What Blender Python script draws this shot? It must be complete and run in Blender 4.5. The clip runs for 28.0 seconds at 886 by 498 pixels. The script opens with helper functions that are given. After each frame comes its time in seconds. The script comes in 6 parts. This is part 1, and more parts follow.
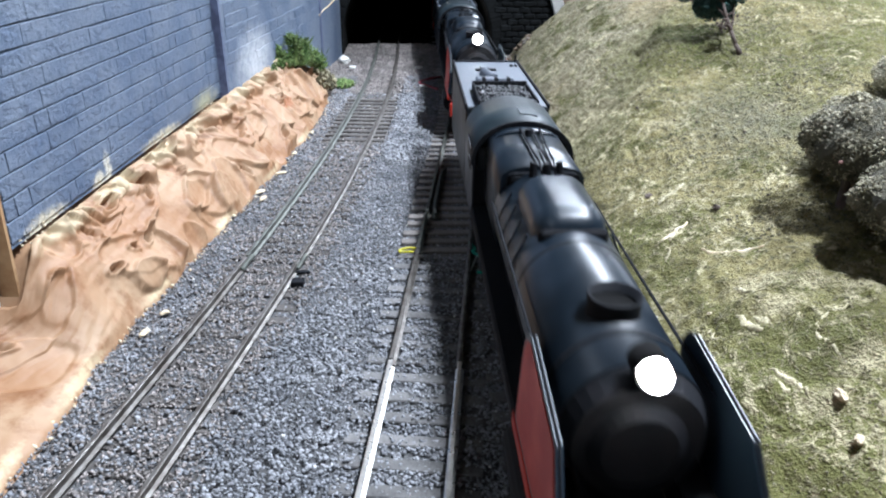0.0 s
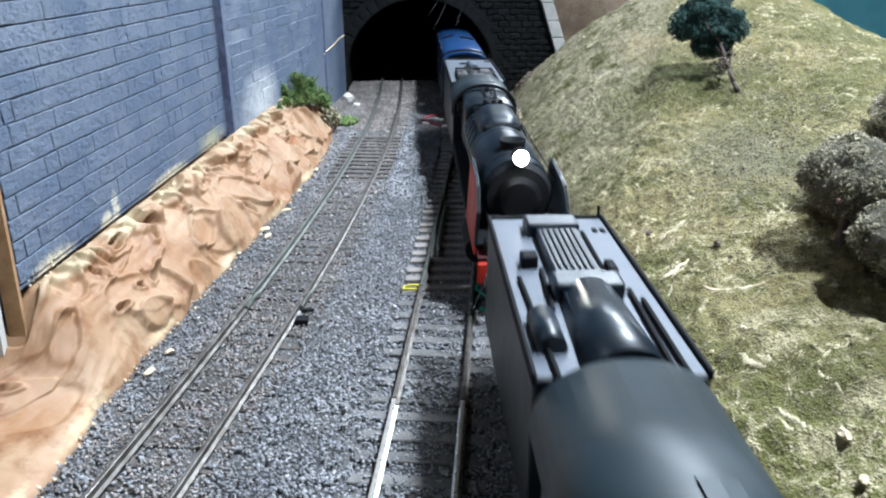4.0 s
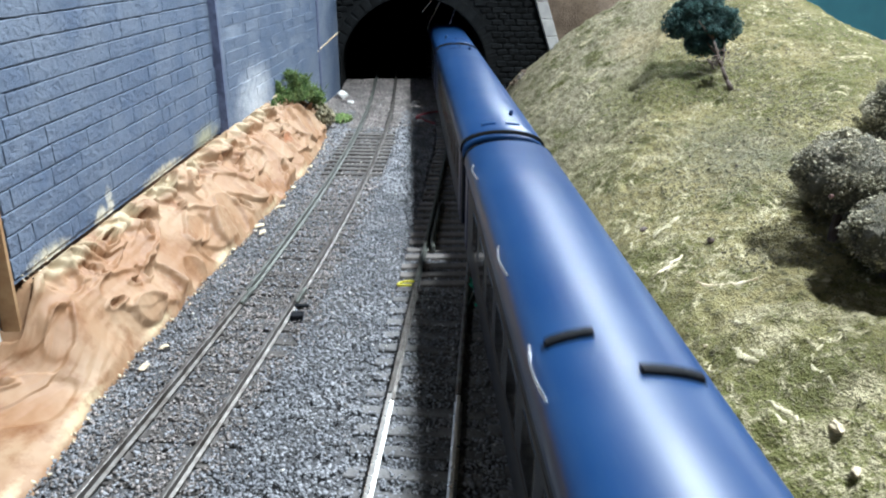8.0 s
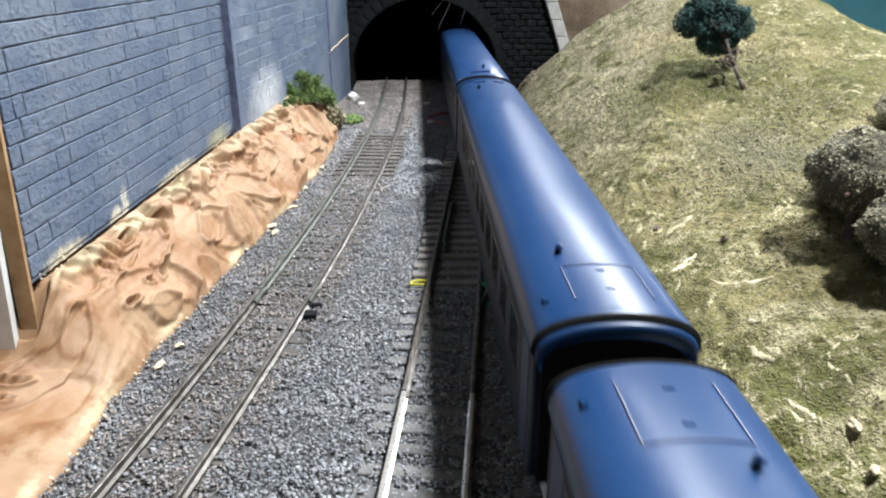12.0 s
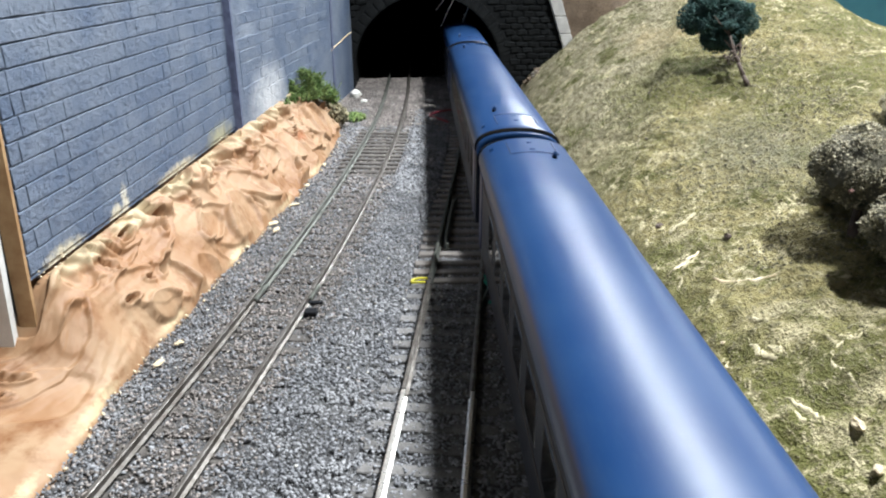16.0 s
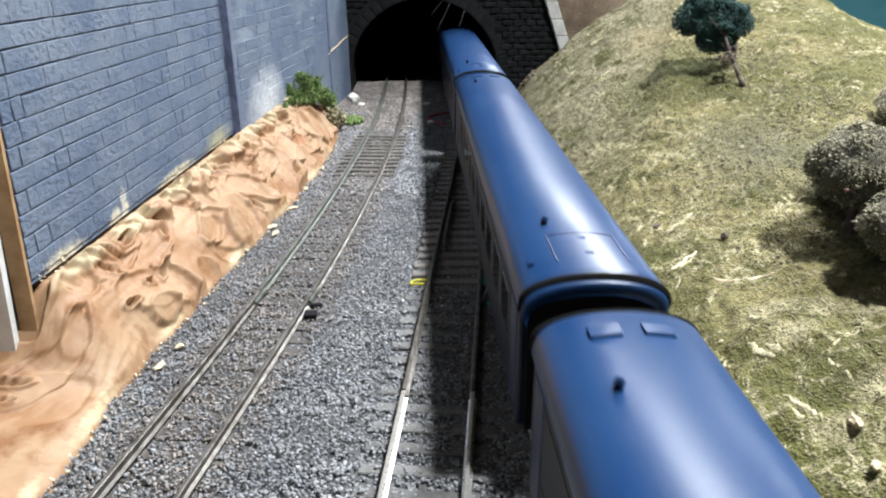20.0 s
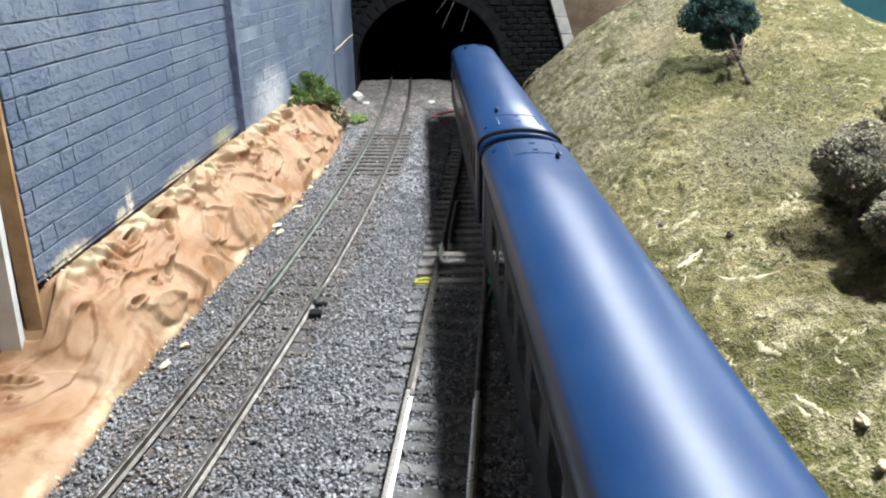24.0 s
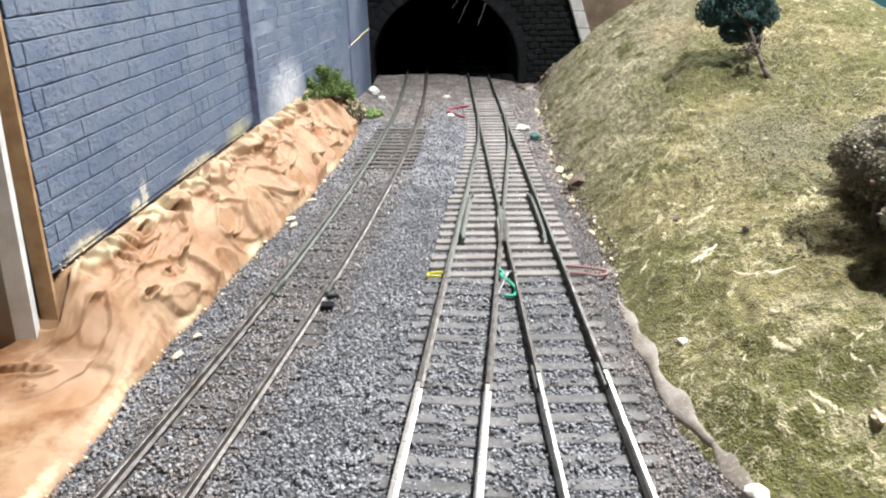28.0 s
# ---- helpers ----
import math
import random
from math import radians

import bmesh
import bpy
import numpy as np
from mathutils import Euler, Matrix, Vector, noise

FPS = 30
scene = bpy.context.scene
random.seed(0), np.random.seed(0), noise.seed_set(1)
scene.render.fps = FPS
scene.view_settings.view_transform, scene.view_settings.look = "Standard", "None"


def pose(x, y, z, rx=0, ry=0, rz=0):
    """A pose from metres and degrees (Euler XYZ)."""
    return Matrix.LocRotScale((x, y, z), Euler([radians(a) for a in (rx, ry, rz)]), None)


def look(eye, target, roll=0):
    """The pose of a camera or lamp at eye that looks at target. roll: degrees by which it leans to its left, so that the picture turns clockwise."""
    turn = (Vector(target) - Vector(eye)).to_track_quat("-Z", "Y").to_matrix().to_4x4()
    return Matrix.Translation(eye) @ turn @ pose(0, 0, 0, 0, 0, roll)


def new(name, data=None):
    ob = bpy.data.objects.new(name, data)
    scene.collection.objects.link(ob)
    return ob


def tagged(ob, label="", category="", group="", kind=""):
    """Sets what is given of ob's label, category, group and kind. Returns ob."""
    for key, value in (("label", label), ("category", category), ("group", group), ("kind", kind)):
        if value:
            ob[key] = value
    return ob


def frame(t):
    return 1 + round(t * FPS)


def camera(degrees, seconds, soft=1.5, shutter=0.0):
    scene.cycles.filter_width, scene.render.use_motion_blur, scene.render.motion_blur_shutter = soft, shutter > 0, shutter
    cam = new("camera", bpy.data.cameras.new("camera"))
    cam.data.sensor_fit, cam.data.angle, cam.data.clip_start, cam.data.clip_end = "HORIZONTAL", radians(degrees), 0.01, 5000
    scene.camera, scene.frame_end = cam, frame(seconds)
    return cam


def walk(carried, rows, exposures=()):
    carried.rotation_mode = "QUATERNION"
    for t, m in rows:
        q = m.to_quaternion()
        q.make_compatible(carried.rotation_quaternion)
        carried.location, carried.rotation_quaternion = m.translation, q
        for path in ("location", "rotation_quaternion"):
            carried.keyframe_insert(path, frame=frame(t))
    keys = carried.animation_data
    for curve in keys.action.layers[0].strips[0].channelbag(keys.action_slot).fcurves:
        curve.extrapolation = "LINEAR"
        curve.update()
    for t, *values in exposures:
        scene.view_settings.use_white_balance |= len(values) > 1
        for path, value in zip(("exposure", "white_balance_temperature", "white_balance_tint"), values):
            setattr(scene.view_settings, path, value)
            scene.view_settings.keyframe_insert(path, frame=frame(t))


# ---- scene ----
# All lengths in metres at the true size of the model: rails 16.5 mm apart.
cam = camera(64.19, 28.0, soft=2.1, shutter=0.5)


def eye(x, y, z, down, roll, turn):
    """Camera pose: millimetres, then degrees below level, roll and turn to the left."""
    return (Matrix.Translation((x / 1000, y / 1000, z / 1000)) @ Matrix.Rotation(radians(turn), 4, "Z")
            @ Matrix.Rotation(radians(90 - down), 4, "X") @ Matrix.Rotation(radians(roll), 4, "Z"))


walk(cam, [
    (0.0, eye(-0.6, 2.0, 98.6, 25.40, 0.65, -2.63)),
    (0.5, eye(-1.2, 1.7, 99.3, 25.24, 0.57, -2.87)),
    (1.0, eye(-1.0, 1.7, 99.5, 24.97, 0.38, -2.59)),
    (1.5, eye(-1.6, 1.3, 99.5, 25.06, 0.45, -2.71)),
    (2.0, eye(-0.8, 2.6, 99.3, 25.07, 0.46, -2.64)),
    (2.5, eye(-0.9, 1.5, 99.1, 24.94, 0.57, -2.74)),
    (3.0, eye(-1.4, 1.1, 99.3, 24.81, 0.54, -2.81)),
    (3.5, eye(-0.6, 1.4, 99.7, 24.79, 0.41, -2.60)),
    (4.0, eye(-0.5, 1.0, 100.8, 22.78, 0.33, -2.29)),
    (4.5, eye(-1.5, 0.6, 100.2, 22.82, 0.56, -2.60)),
    (6.5, eye(-1.5, 1.4, 99.1, 22.83, 0.53, -2.80)),
    (7.0, eye(-1.3, 0.1, 99.7, 22.82, 0.56, -2.80)),
    (7.5, eye(-1.6, 0.1, 99.6, 22.84, 0.71, -2.97)),
    (8.0, eye(-1.1, 0.3, 100.0, 22.84, 0.59, -2.89)),
    (8.5, eye(-1.3, 0.3, 100.0, 22.84, 0.65, -3.09)),
    (9.0, eye(-1.6, 0.2, 99.7, 22.65, 0.91, -3.44)),
    (9.5, eye(-2.0, 0.7, 100.0, 22.50, 0.34, -2.78)),
    (10.0, eye(-1.4, 0.3, 99.5, 22.50, 0.38, -2.53)),
    (10.5, eye(-1.3, 0.8, 100.2, 22.74, 0.04, -2.19)),
    (11.0, eye(-1.6, 0.1, 99.9, 22.62, 0.44, -2.75)),
    (11.5, eye(-1.4, -0.2, 100.1, 22.81, 0.37, -2.46)),
    (12.0, eye(-2.3, -0.2, 99.2, 22.67, 0.25, -2.11)),
    (12.5, eye(-0.1, -0.3, 99.5, 22.71, -0.08, -0.27)),
    (14.5, eye(-1.7, 0.5, 99.4, 22.77, 0.11, -0.52)),
    (15.0, eye(0.7, 0.4, 99.0, 22.81, 0.58, -1.70)),
    (15.5, eye(-1.4, 0.5, 98.8, 22.82, 0.25, -1.64)),
    (16.0, eye(-1.2, 0.7, 98.7, 22.84, 0.08, -1.72)),
    (16.5, eye(-1.6, -0.2, 99.5, 22.71, -0.14, -1.63)),
    (17.0, eye(-1.6, -0.4, 99.0, 22.67, -0.24, -1.60)),
    (17.5, eye(-1.0, -0.2, 98.8, 22.65, -0.29, -1.44)),
    (18.0, eye(-1.4, -0.1, 98.9, 22.67, -0.07, -1.74)),
    (18.5, eye(-1.4, -0.3, 99.2, 22.64, -0.24, -1.45)),
    (19.0, eye(-1.1, -0.1, 99.1, 22.62, -0.18, -1.73)),
    (19.5, eye(-1.4, -0.1, 98.9, 22.59, -0.33, -1.90)),
    (20.0, eye(-1.5, -0.3, 98.7, 22.60, -0.27, -1.90)),
    (20.5, eye(-1.2, -0.4, 98.7, 22.59, -0.24, -1.87)),
    (21.0, eye(-1.2, -0.3, 98.6, 22.63, -0.21, -1.94)),
    (21.5, eye(-1.4, -0.1, 98.7, 22.68, -0.34, -1.70)),
    (23.5, eye(-1.4, -0.3, 98.3, 22.64, -0.45, -1.49)),
    (24.0, eye(-1.4, -0.1, 98.6, 22.70, -0.52, -1.47)),
    (24.5, eye(-0.9, -0.3, 98.4, 22.78, -0.43, -1.02)),
    (25.0, eye(-1.2, -0.2, 98.3, 22.80, -0.47, -1.22)),
    (25.5, eye(-1.5, -0.2, 98.2, 22.85, -0.30, -1.80)),
    (26.0, eye(-1.2, -0.3, 98.1, 22.92, -0.23, -1.72)),
    (26.5, eye(-1.5, -0.4, 98.1, 22.97, -0.14, -1.63)),
    (27.0, eye(-1.1, -0.5, 97.9, 22.72, -0.55, -1.04)),
    (27.5, eye(-1.0, -0.6, 97.6, 22.84, -0.63, -0.73)),
    (28.0, eye(0.0, 0.0, 97.6, 23.00, -0.73, 0.00)),
], exposures=[(0.0, 0.08, 5780.0, 11.0), (1.0, 0.06, 5730.0, 8.0), (4.5, 0.05, 5800.0, 7.0), (6.5, 0.05, 5830.0, 6.0), (9.0, 0.07, 6090.0, 7.0), (12.0, 0.11, 6480.0, 9.0), (26.3, 0.12, 6500.0, 9.0), (27.5, 0.16, 6560.0, 11.0), (28.0, 0.18, 6700.0, 12.0)])

# ---- light: the room's ceiling tubes ----
world = bpy.data.worlds.new("room_air")
scene.world = world
world.use_nodes = True
world.node_tree.nodes["Background"].inputs[0].default_value = (0.75, 0.85, 1.0, 1)
world.node_tree.nodes["Background"].inputs[1].default_value = 0.01


def tube_light(name, x, y, z, wide, long, watts, aim, colour=(0.93, 0.97, 1.0)):
    data = bpy.data.lights.new(name, "AREA")
    data.shape, data.size, data.size_y, data.energy, data.color = "RECTANGLE", wide, long, watts, colour
    ob = new(name, data)
    ob.matrix_world = look((x, y, z), aim)
    return ob


TUBES = ((0.62, 0.95, 0.8, 41.0), (0.62, 1.95, 1.0, 26.0), (0.62, 3.25, 1.2, 12.0), (0.62, 4.75, 1.2, 6.0), (3.4, 2.2, 1.2, 46.0), (3.4, 3.7, 1.2, 46.0), (3.4, 5.2, 1.2, 46.0), (-0.9, -1.0, 1.2, 4.0))
SPOT = (0.30, 0.10, 0.70)
tube_light("ceiling_lamp", *SPOT, 0.052, 0.052, 11.3, (0.03, 0.26, 0))
for tx_, ty_, tl_, tw_ in TUBES:
    tube_light("tube_lamp", tx_, ty_, 1.235, 0.07, tl_, tw_, (tx_, ty_, 0))

# ---- materials ----


def material(name, colour, rough=0.6, metal=0.0, second=None, third=None, scale=400.0, fine=2500.0, bump=0.3, depth=0.0004,
             random=0.0, island=False, spec=0.5, lo=0.38, hi=0.62, coat=0.0, stretch=(1, 1, 1), glossvar=0.12, ground=False):
    m = bpy.data.materials.new(name)
    m.use_nodes = True
    nt = m.node_tree
    n, l = nt.nodes, nt.links
    b = n["Principled BSDF"]
    b.inputs["Roughness"].default_value = rough
    b.inputs["Metallic"].default_value = metal
    b.inputs["Specular IOR Level"].default_value = spec
    b.inputs["Coat Weight"].default_value = coat
    tc = n.new("ShaderNodeTexCoord")
    mp = n.new("ShaderNodeMapping")
    mp.inputs["Scale"].default_value = stretch
    l.new(n.new("ShaderNodeNewGeometry").outputs["Position"] if ground else tc.outputs["Object"], mp.inputs[0])

    def noise_at(s, detail=4.0, rough_=0.6):
        t = n.new("ShaderNodeTexNoise")
        t.inputs["Scale"].default_value, t.inputs["Detail"].default_value, t.inputs["Roughness"].default_value = s, detail, rough_
        l.new(mp.outputs[0], t.inputs["Vector"])
        return t

    def ramp_of(sock, a, z):
        r = n.new("ShaderNodeMapRange")
        r.inputs[1].default_value, r.inputs[2].default_value = a, z
        l.new(sock, r.inputs[0])
        return r.outputs[0]

    def mix(fac, a, z, mode="MIX"):
        x = n.new("ShaderNodeMix")
        x.data_type, x.blend_type = "RGBA", mode
        for sock, val in ((x.inputs[0], fac), (x.inputs[6], a), (x.inputs[7], z)):
            if isinstance(val, (int, float)):
                sock.default_value = val
            elif isinstance(val, tuple):
                sock.default_value = (*val, 1)
            else:
                l.new(val, sock)
        return x.outputs[2]

    big, small = noise_at(scale), noise_at(fine, 5.0, 0.65)
    col = colour
    if second:
        col = mix(ramp_of(big.outputs[0], lo, hi), col, second)
    if third:
        col = mix(ramp_of(small.outputs[0], 0.52, 0.72), col, third)
    if random:
        src = n.new("ShaderNodeNewGeometry").outputs["Random Per Island"] if island else n.new("ShaderNodeObjectInfo").outputs["Random"]
        r = n.new("ShaderNodeMapRange")
        r.inputs[3].default_value, r.inputs[4].default_value = 1 - random, 1 + random
        l.new(src, r.inputs[0])
        v = n.new("ShaderNodeHueSaturation")
        l.new(r.outputs[0], v.inputs["Value"])
        if isinstance(col, tuple):
            v.inputs["Color"].default_value = (*col, 1)
        else:
            l.new(col, v.inputs["Color"])
        col = v.outputs[0]
    if isinstance(col, tuple):
        b.inputs["Base Color"].default_value = (*col, 1)
    else:
        l.new(col, b.inputs["Base Color"])
    rr = n.new("ShaderNodeMapRange")
    rr.inputs[3].default_value, rr.inputs[4].default_value = max(0.03, rough - glossvar), min(1, rough + glossvar)
    l.new(big.outputs[0], rr.inputs[0])
    l.new(rr.outputs[0], b.inputs["Roughness"])
    if bump:
        bp = n.new("ShaderNodeBump")
        bp.inputs["Strength"].default_value, bp.inputs["Distance"].default_value = bump, depth
        l.new(small.outputs[0], bp.inputs["Height"])
        l.new(bp.outputs[0], b.inputs["Normal"])
    return m


def blotch(m, centre, size, colour, cut=(0.30, 0.60), scale=160.0):
    """Lay a ragged stain or shaded patch of another colour round a place on the surface."""
    nt = m.node_tree
    n, l = nt.nodes, nt.links
    base = n["Principled BSDF"].inputs["Base Color"]
    old = base.links[0].from_socket
    place, mp = n.new("ShaderNodeNewGeometry").outputs["Position"], n.new("ShaderNodeMapping")
    mp.vector_type = "POINT"
    mp.inputs["Location"].default_value = [-c / s for c, s in zip(centre, size)]
    mp.inputs["Scale"].default_value = [1 / s for s in size]
    l.new(place, mp.inputs[0])
    ball = n.new("ShaderNodeTexGradient")
    ball.gradient_type = "SPHERICAL"
    l.new(mp.outputs[0], ball.inputs[0])
    grain = n.new("ShaderNodeTexNoise")
    grain.inputs["Scale"].default_value, grain.inputs["Detail"].default_value, grain.inputs["Roughness"].default_value = scale, 6.0, 0.7
    l.new(place, grain.inputs["Vector"])
    k = n.new("ShaderNodeMath")
    k.operation = "MULTIPLY"
    l.new(ball.outputs[1], k.inputs[0]), l.new(grain.outputs[0], k.inputs[1])
    r = n.new("ShaderNodeMapRange")
    r.inputs[1].default_value, r.inputs[2].default_value = cut[0] * 0.5, cut[1] * 0.5
    l.new(k.outputs[0], r.inputs[0])
    x = n.new("ShaderNodeMix")
    x.data_type = "RGBA"
    l.new(r.outputs[0], x.inputs[0]), l.new(old, x.inputs[6])
    x.inputs[7].default_value = (*colour, 1)
    l.new(x.outputs[2], base)


def glow(name, colour, power):
    m = bpy.data.materials.new(name)
    m.use_nodes = True
    b = m.node_tree.nodes["Principled BSDF"]
    b.inputs["Emission Color"].default_value = (*colour, 1)
    b.inputs["Emission Strength"].default_value = power
    return m


M_WALL = material("blue_grey_painted_board", (0.081, 0.113, 0.176), 0.62, second=(0.142, 0.171, 0.223), third=(0.047, 0.063, 0.104), scale=38, fine=700, bump=0.9, depth=0.0009)
M_BRICK = material("blue_grey_brick", (0.081, 0.113, 0.176), 0.62, second=(0.135, 0.165, 0.218), third=(0.047, 0.063, 0.104), scale=48, fine=650, bump=0.9, depth=0.0009, random=0.03, ground=True)
M_BRICKS = material("blue_grey_bricks", (0.081, 0.113, 0.176), 0.62, second=(0.135, 0.165, 0.218), third=(0.047, 0.063, 0.104), scale=48, fine=650, bump=0.9, depth=0.0009, random=0.03, island=True, ground=True)
M_GROOVE = material("dark_mortar_groove", (0.05, 0.06, 0.11), 0.8, second=(0.1, 0.12, 0.2), scale=200)
M_BOARD_EDGE = material("brown_board_edge", (0.26, 0.14, 0.06), 0.7, second=(0.38, 0.24, 0.12), scale=150, fine=2000)
M_WHITE_BOARD = material("white_painted_board", (0.62, 0.62, 0.6), 0.55, second=(0.45, 0.44, 0.4), scale=90, fine=1500, lo=0.45, hi=0.75)
M_GREY_BOARD = material("grey_board", (0.12, 0.125, 0.12), 0.7, second=(0.2, 0.18, 0.14), scale=60, fine=900)
M_CLAY = material("orange_clay", (0.262, 0.138, 0.066), 0.62, second=(0.335, 0.220, 0.130), third=(0.180, 0.074, 0.025), scale=42, fine=110, bump=0.22, depth=0.0006, lo=0.40, hi=0.62)
M_PLASTER = material("cream_plaster", (0.68, 0.60, 0.44), 0.7, second=(0.55, 0.42, 0.26), scale=200, fine=1500, bump=0.5)


def hill_material():
    m = bpy.data.materials.new("olive_scatter_hill")
    m.use_nodes = True
    n, l = m.node_tree.nodes, m.node_tree.links
    b = n["Principled BSDF"]
    b.inputs["Roughness"].default_value, b.inputs["Specular IOR Level"].default_value = 0.9, 0.25
    tc = n.new("ShaderNodeTexCoord")

    def tex(scale, detail, rough, dist=0.0):
        t = n.new("ShaderNodeTexNoise")
        t.inputs["Scale"].default_value, t.inputs["Detail"].default_value = scale, detail
        t.inputs["Roughness"].default_value, t.inputs["Distortion"].default_value = rough, dist
        l.new(tc.outputs["Object"], t.inputs["Vector"])
        return t.outputs[0]

    def span(sock, a, z):
        r = n.new("ShaderNodeMapRange")
        r.inputs[1].default_value, r.inputs[2].default_value = a, z
        l.new(sock, r.inputs[0])
        return r.outputs[0]

    def mul(p, q):
        x = n.new("ShaderNodeMath")
        x.operation = "MULTIPLY"
        l.new(p, x.inputs[0]), l.new(q, x.inputs[1])
        return x.outputs[0]

    def mix(fac, a, z):
        x = n.new("ShaderNodeMix")
        x.data_type = "RGBA"
        l.new(fac, x.inputs[0])
        for sock, val in ((x.inputs[6], a), (x.inputs[7], z)):
            if isinstance(val, tuple):
                sock.default_value = (*val, 1)
            else:
                l.new(val, sock)
        return x.outputs[2]

    broad, mid, fine, grit = tex(14, 3, 0.5, 0.4), tex(60, 5, 0.62, 0.6), tex(420, 4, 0.6), tex(1500, 3, 0.6)
    col = mix(span(broad, 0.40, 0.60), (0.145, 0.143, 0.046), (0.265, 0.226, 0.102))
    # grey-brown bare flank beside the tracks
    sep = n.new("ShaderNodeSeparateXYZ")
    l.new(tc.outputs["Object"], sep.inputs[0])
    edge = n.new("ShaderNodeMath")
    edge.operation = "MULTIPLY_ADD"
    lean = n.new("ShaderNodeMath")
    lean.operation = "MULTIPLY_ADD"
    l.new(sep.outputs[1], lean.inputs[0])
    lean.inputs[1].default_value = -0.41
    l.new(sep.outputs[0], lean.inputs[2])
    l.new(mid, edge.inputs[0])
    edge.inputs[1].default_value = -0.055
    l.new(lean.outputs[0], edge.inputs[2])
    far = span(sep.outputs[1], 0.24, 0.33)
    flank = mul(span(edge.outputs[0], -0.043, -0.063), far)
    col = mix(flank, col, (0.275, 0.245, 0.160))
    col = mix(span(mid, 0.48, 0.62), col, (0.094, 0.094, 0.027))
    col = mix(span(fine, 0.50, 0.64), col, (0.115, 0.102, 0.05))
    bare = mul(span(tex(70, 8, 0.80, 1.0), 0.535, 0.60), span(fine, 0.42, 0.58))
    col = mix(bare, col, (0.60, 0.53, 0.33))
    # thin curling veins of bare plaster
    off = n.new("ShaderNodeMath")
    off.operation = "SUBTRACT"
    off.inputs[1].default_value = 0.5
    l.new(tex(52, 5, 0.62, 1.6), off.inputs[0])
    absn = n.new("ShaderNodeMath")
    absn.operation = "ABSOLUTE"
    l.new(off.outputs[0], absn.inputs[0])
    col = mix(mul(mul(span(absn.outputs[0], 0.018, 0.004), mul(span(tex(26, 2, 0.5), 0.50, 0.60), span(sep.outputs[1], 0.30, 0.20))), span(fine, 0.36, 0.56)), col, (0.47, 0.415, 0.26))
    col = mix(span(grit, 0.62, 0.74), col, (0.34, 0.295, 0.16))
    col = mix(span(tex(1100, 3, 0.6), 0.60, 0.70), col, (0.080, 0.074, 0.042))
    col = mix(mul(span(tex(120, 6, 0.7, 0.4), 0.56, 0.66), span(fine, 0.44, 0.60)), col, (0.46, 0.405, 0.25))
    l.new(col, b.inputs["Base Color"])
    add = n.new("ShaderNodeMath")
    l.new(fine, add.inputs[0]), l.new(grit, add.inputs[1])
    bp = n.new("ShaderNodeBump")
    bp.inputs["Strength"].default_value, bp.inputs["Distance"].default_value = 1.0, 0.0016
    l.new(add.outputs[0], bp.inputs["Height"])
    l.new(bp.outputs[0], b.inputs["Normal"])
    return m


M_HILL = hill_material()
blotch(M_HILL, (0.125, 0.40, 0.07), (0.030, 0.09, 0.05), (0.36, 0.29, 0.16), (0.35, 0.8), 90)
for tx_, ty_, tw_ in ((0.0840, 0.152, 0.009), (0.0840, 0.141, 0.008), (0.0940, 0.1463, 0.006), (0.1020, 0.1423, 0.007), (0.0915, 0.1178, 0.008), (0.0800, 0.112, 0.008), (0.0985, 0.300, 0.010), (0.0930, 0.262, 0.009), (0.0780, 0.203, 0.006)):
    blotch(M_HILL, (tx_, ty_, 0.018 + 0.1 * max(0.0, ty_ - 0.2)), (tw_ * 1.9, tw_ * 1.3, 0.03), (0.44, 0.385, 0.235), (0.50, 0.92), 1000)
# dark olive beside the trunk paints the tree's shadow into the slope's colour
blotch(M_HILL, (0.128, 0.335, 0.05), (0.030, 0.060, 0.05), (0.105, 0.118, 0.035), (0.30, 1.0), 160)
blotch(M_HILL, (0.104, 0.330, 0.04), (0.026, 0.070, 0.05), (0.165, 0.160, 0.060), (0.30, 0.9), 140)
blotch(M_HILL, (0.118, 0.245, 0.036), (0.045, 0.075, 0.04), (0.185, 0.175, 0.115), (0.35, 1.1), 420)
blotch(M_CLAY, (-0.104, 0.140, 0.010), (0.016, 0.016, 0.03), (0.17, 0.068, 0.020), (0.30, 0.8), 160)
blotch(M_CLAY, (-0.125, 0.110, 0.010), (0.030, 0.050, 0.03), (0.235, 0.105, 0.045), (0.30, 0.9), 90)
blotch(M_GREY_BOARD, (-0.115, 0.149, 0.010), (0.05, 0.02, 0.026), (0.20, 0.105, 0.045), (0.25, 0.8), 140)
blotch(M_CLAY, (-0.084, 0.215, 0.014), (0.008, 0.014, 0.008), (0.26, 0.10, 0.03), (0.40, 0.7), 320)
blotch(M_CLAY, (-0.066, 0.285, 0.008), (0.008, 0.016, 0.006), (0.24, 0.09, 0.03), (0.40, 0.7), 320)
blotch(M_CLAY, (-0.062, 0.350, 0.014), (0.007, 0.014, 0.008), (0.24, 0.09, 0.03), (0.40, 0.7), 320)
for tx_, ty_ in ((-0.0790, 0.105), (-0.0765, 0.140), (-0.0725, 0.185), (-0.0650, 0.230), (-0.0585, 0.285), (-0.0525, 0.335)):
    blotch(M_CLAY, (tx_ - 0.001, ty_, 0.001), (0.0040, 0.026, 0.0036), (0.43, 0.33, 0.20), (0.40, 0.80), 520)
for q_ in range(8):
    blotch(M_CLAY, (-0.0895 + 0.0024 * q_, 0.170 + 0.030 * q_, 0.0262), (0.0085, 0.026, 0.0055), (0.42, 0.33, 0.205), (0.30, 0.72), 330)
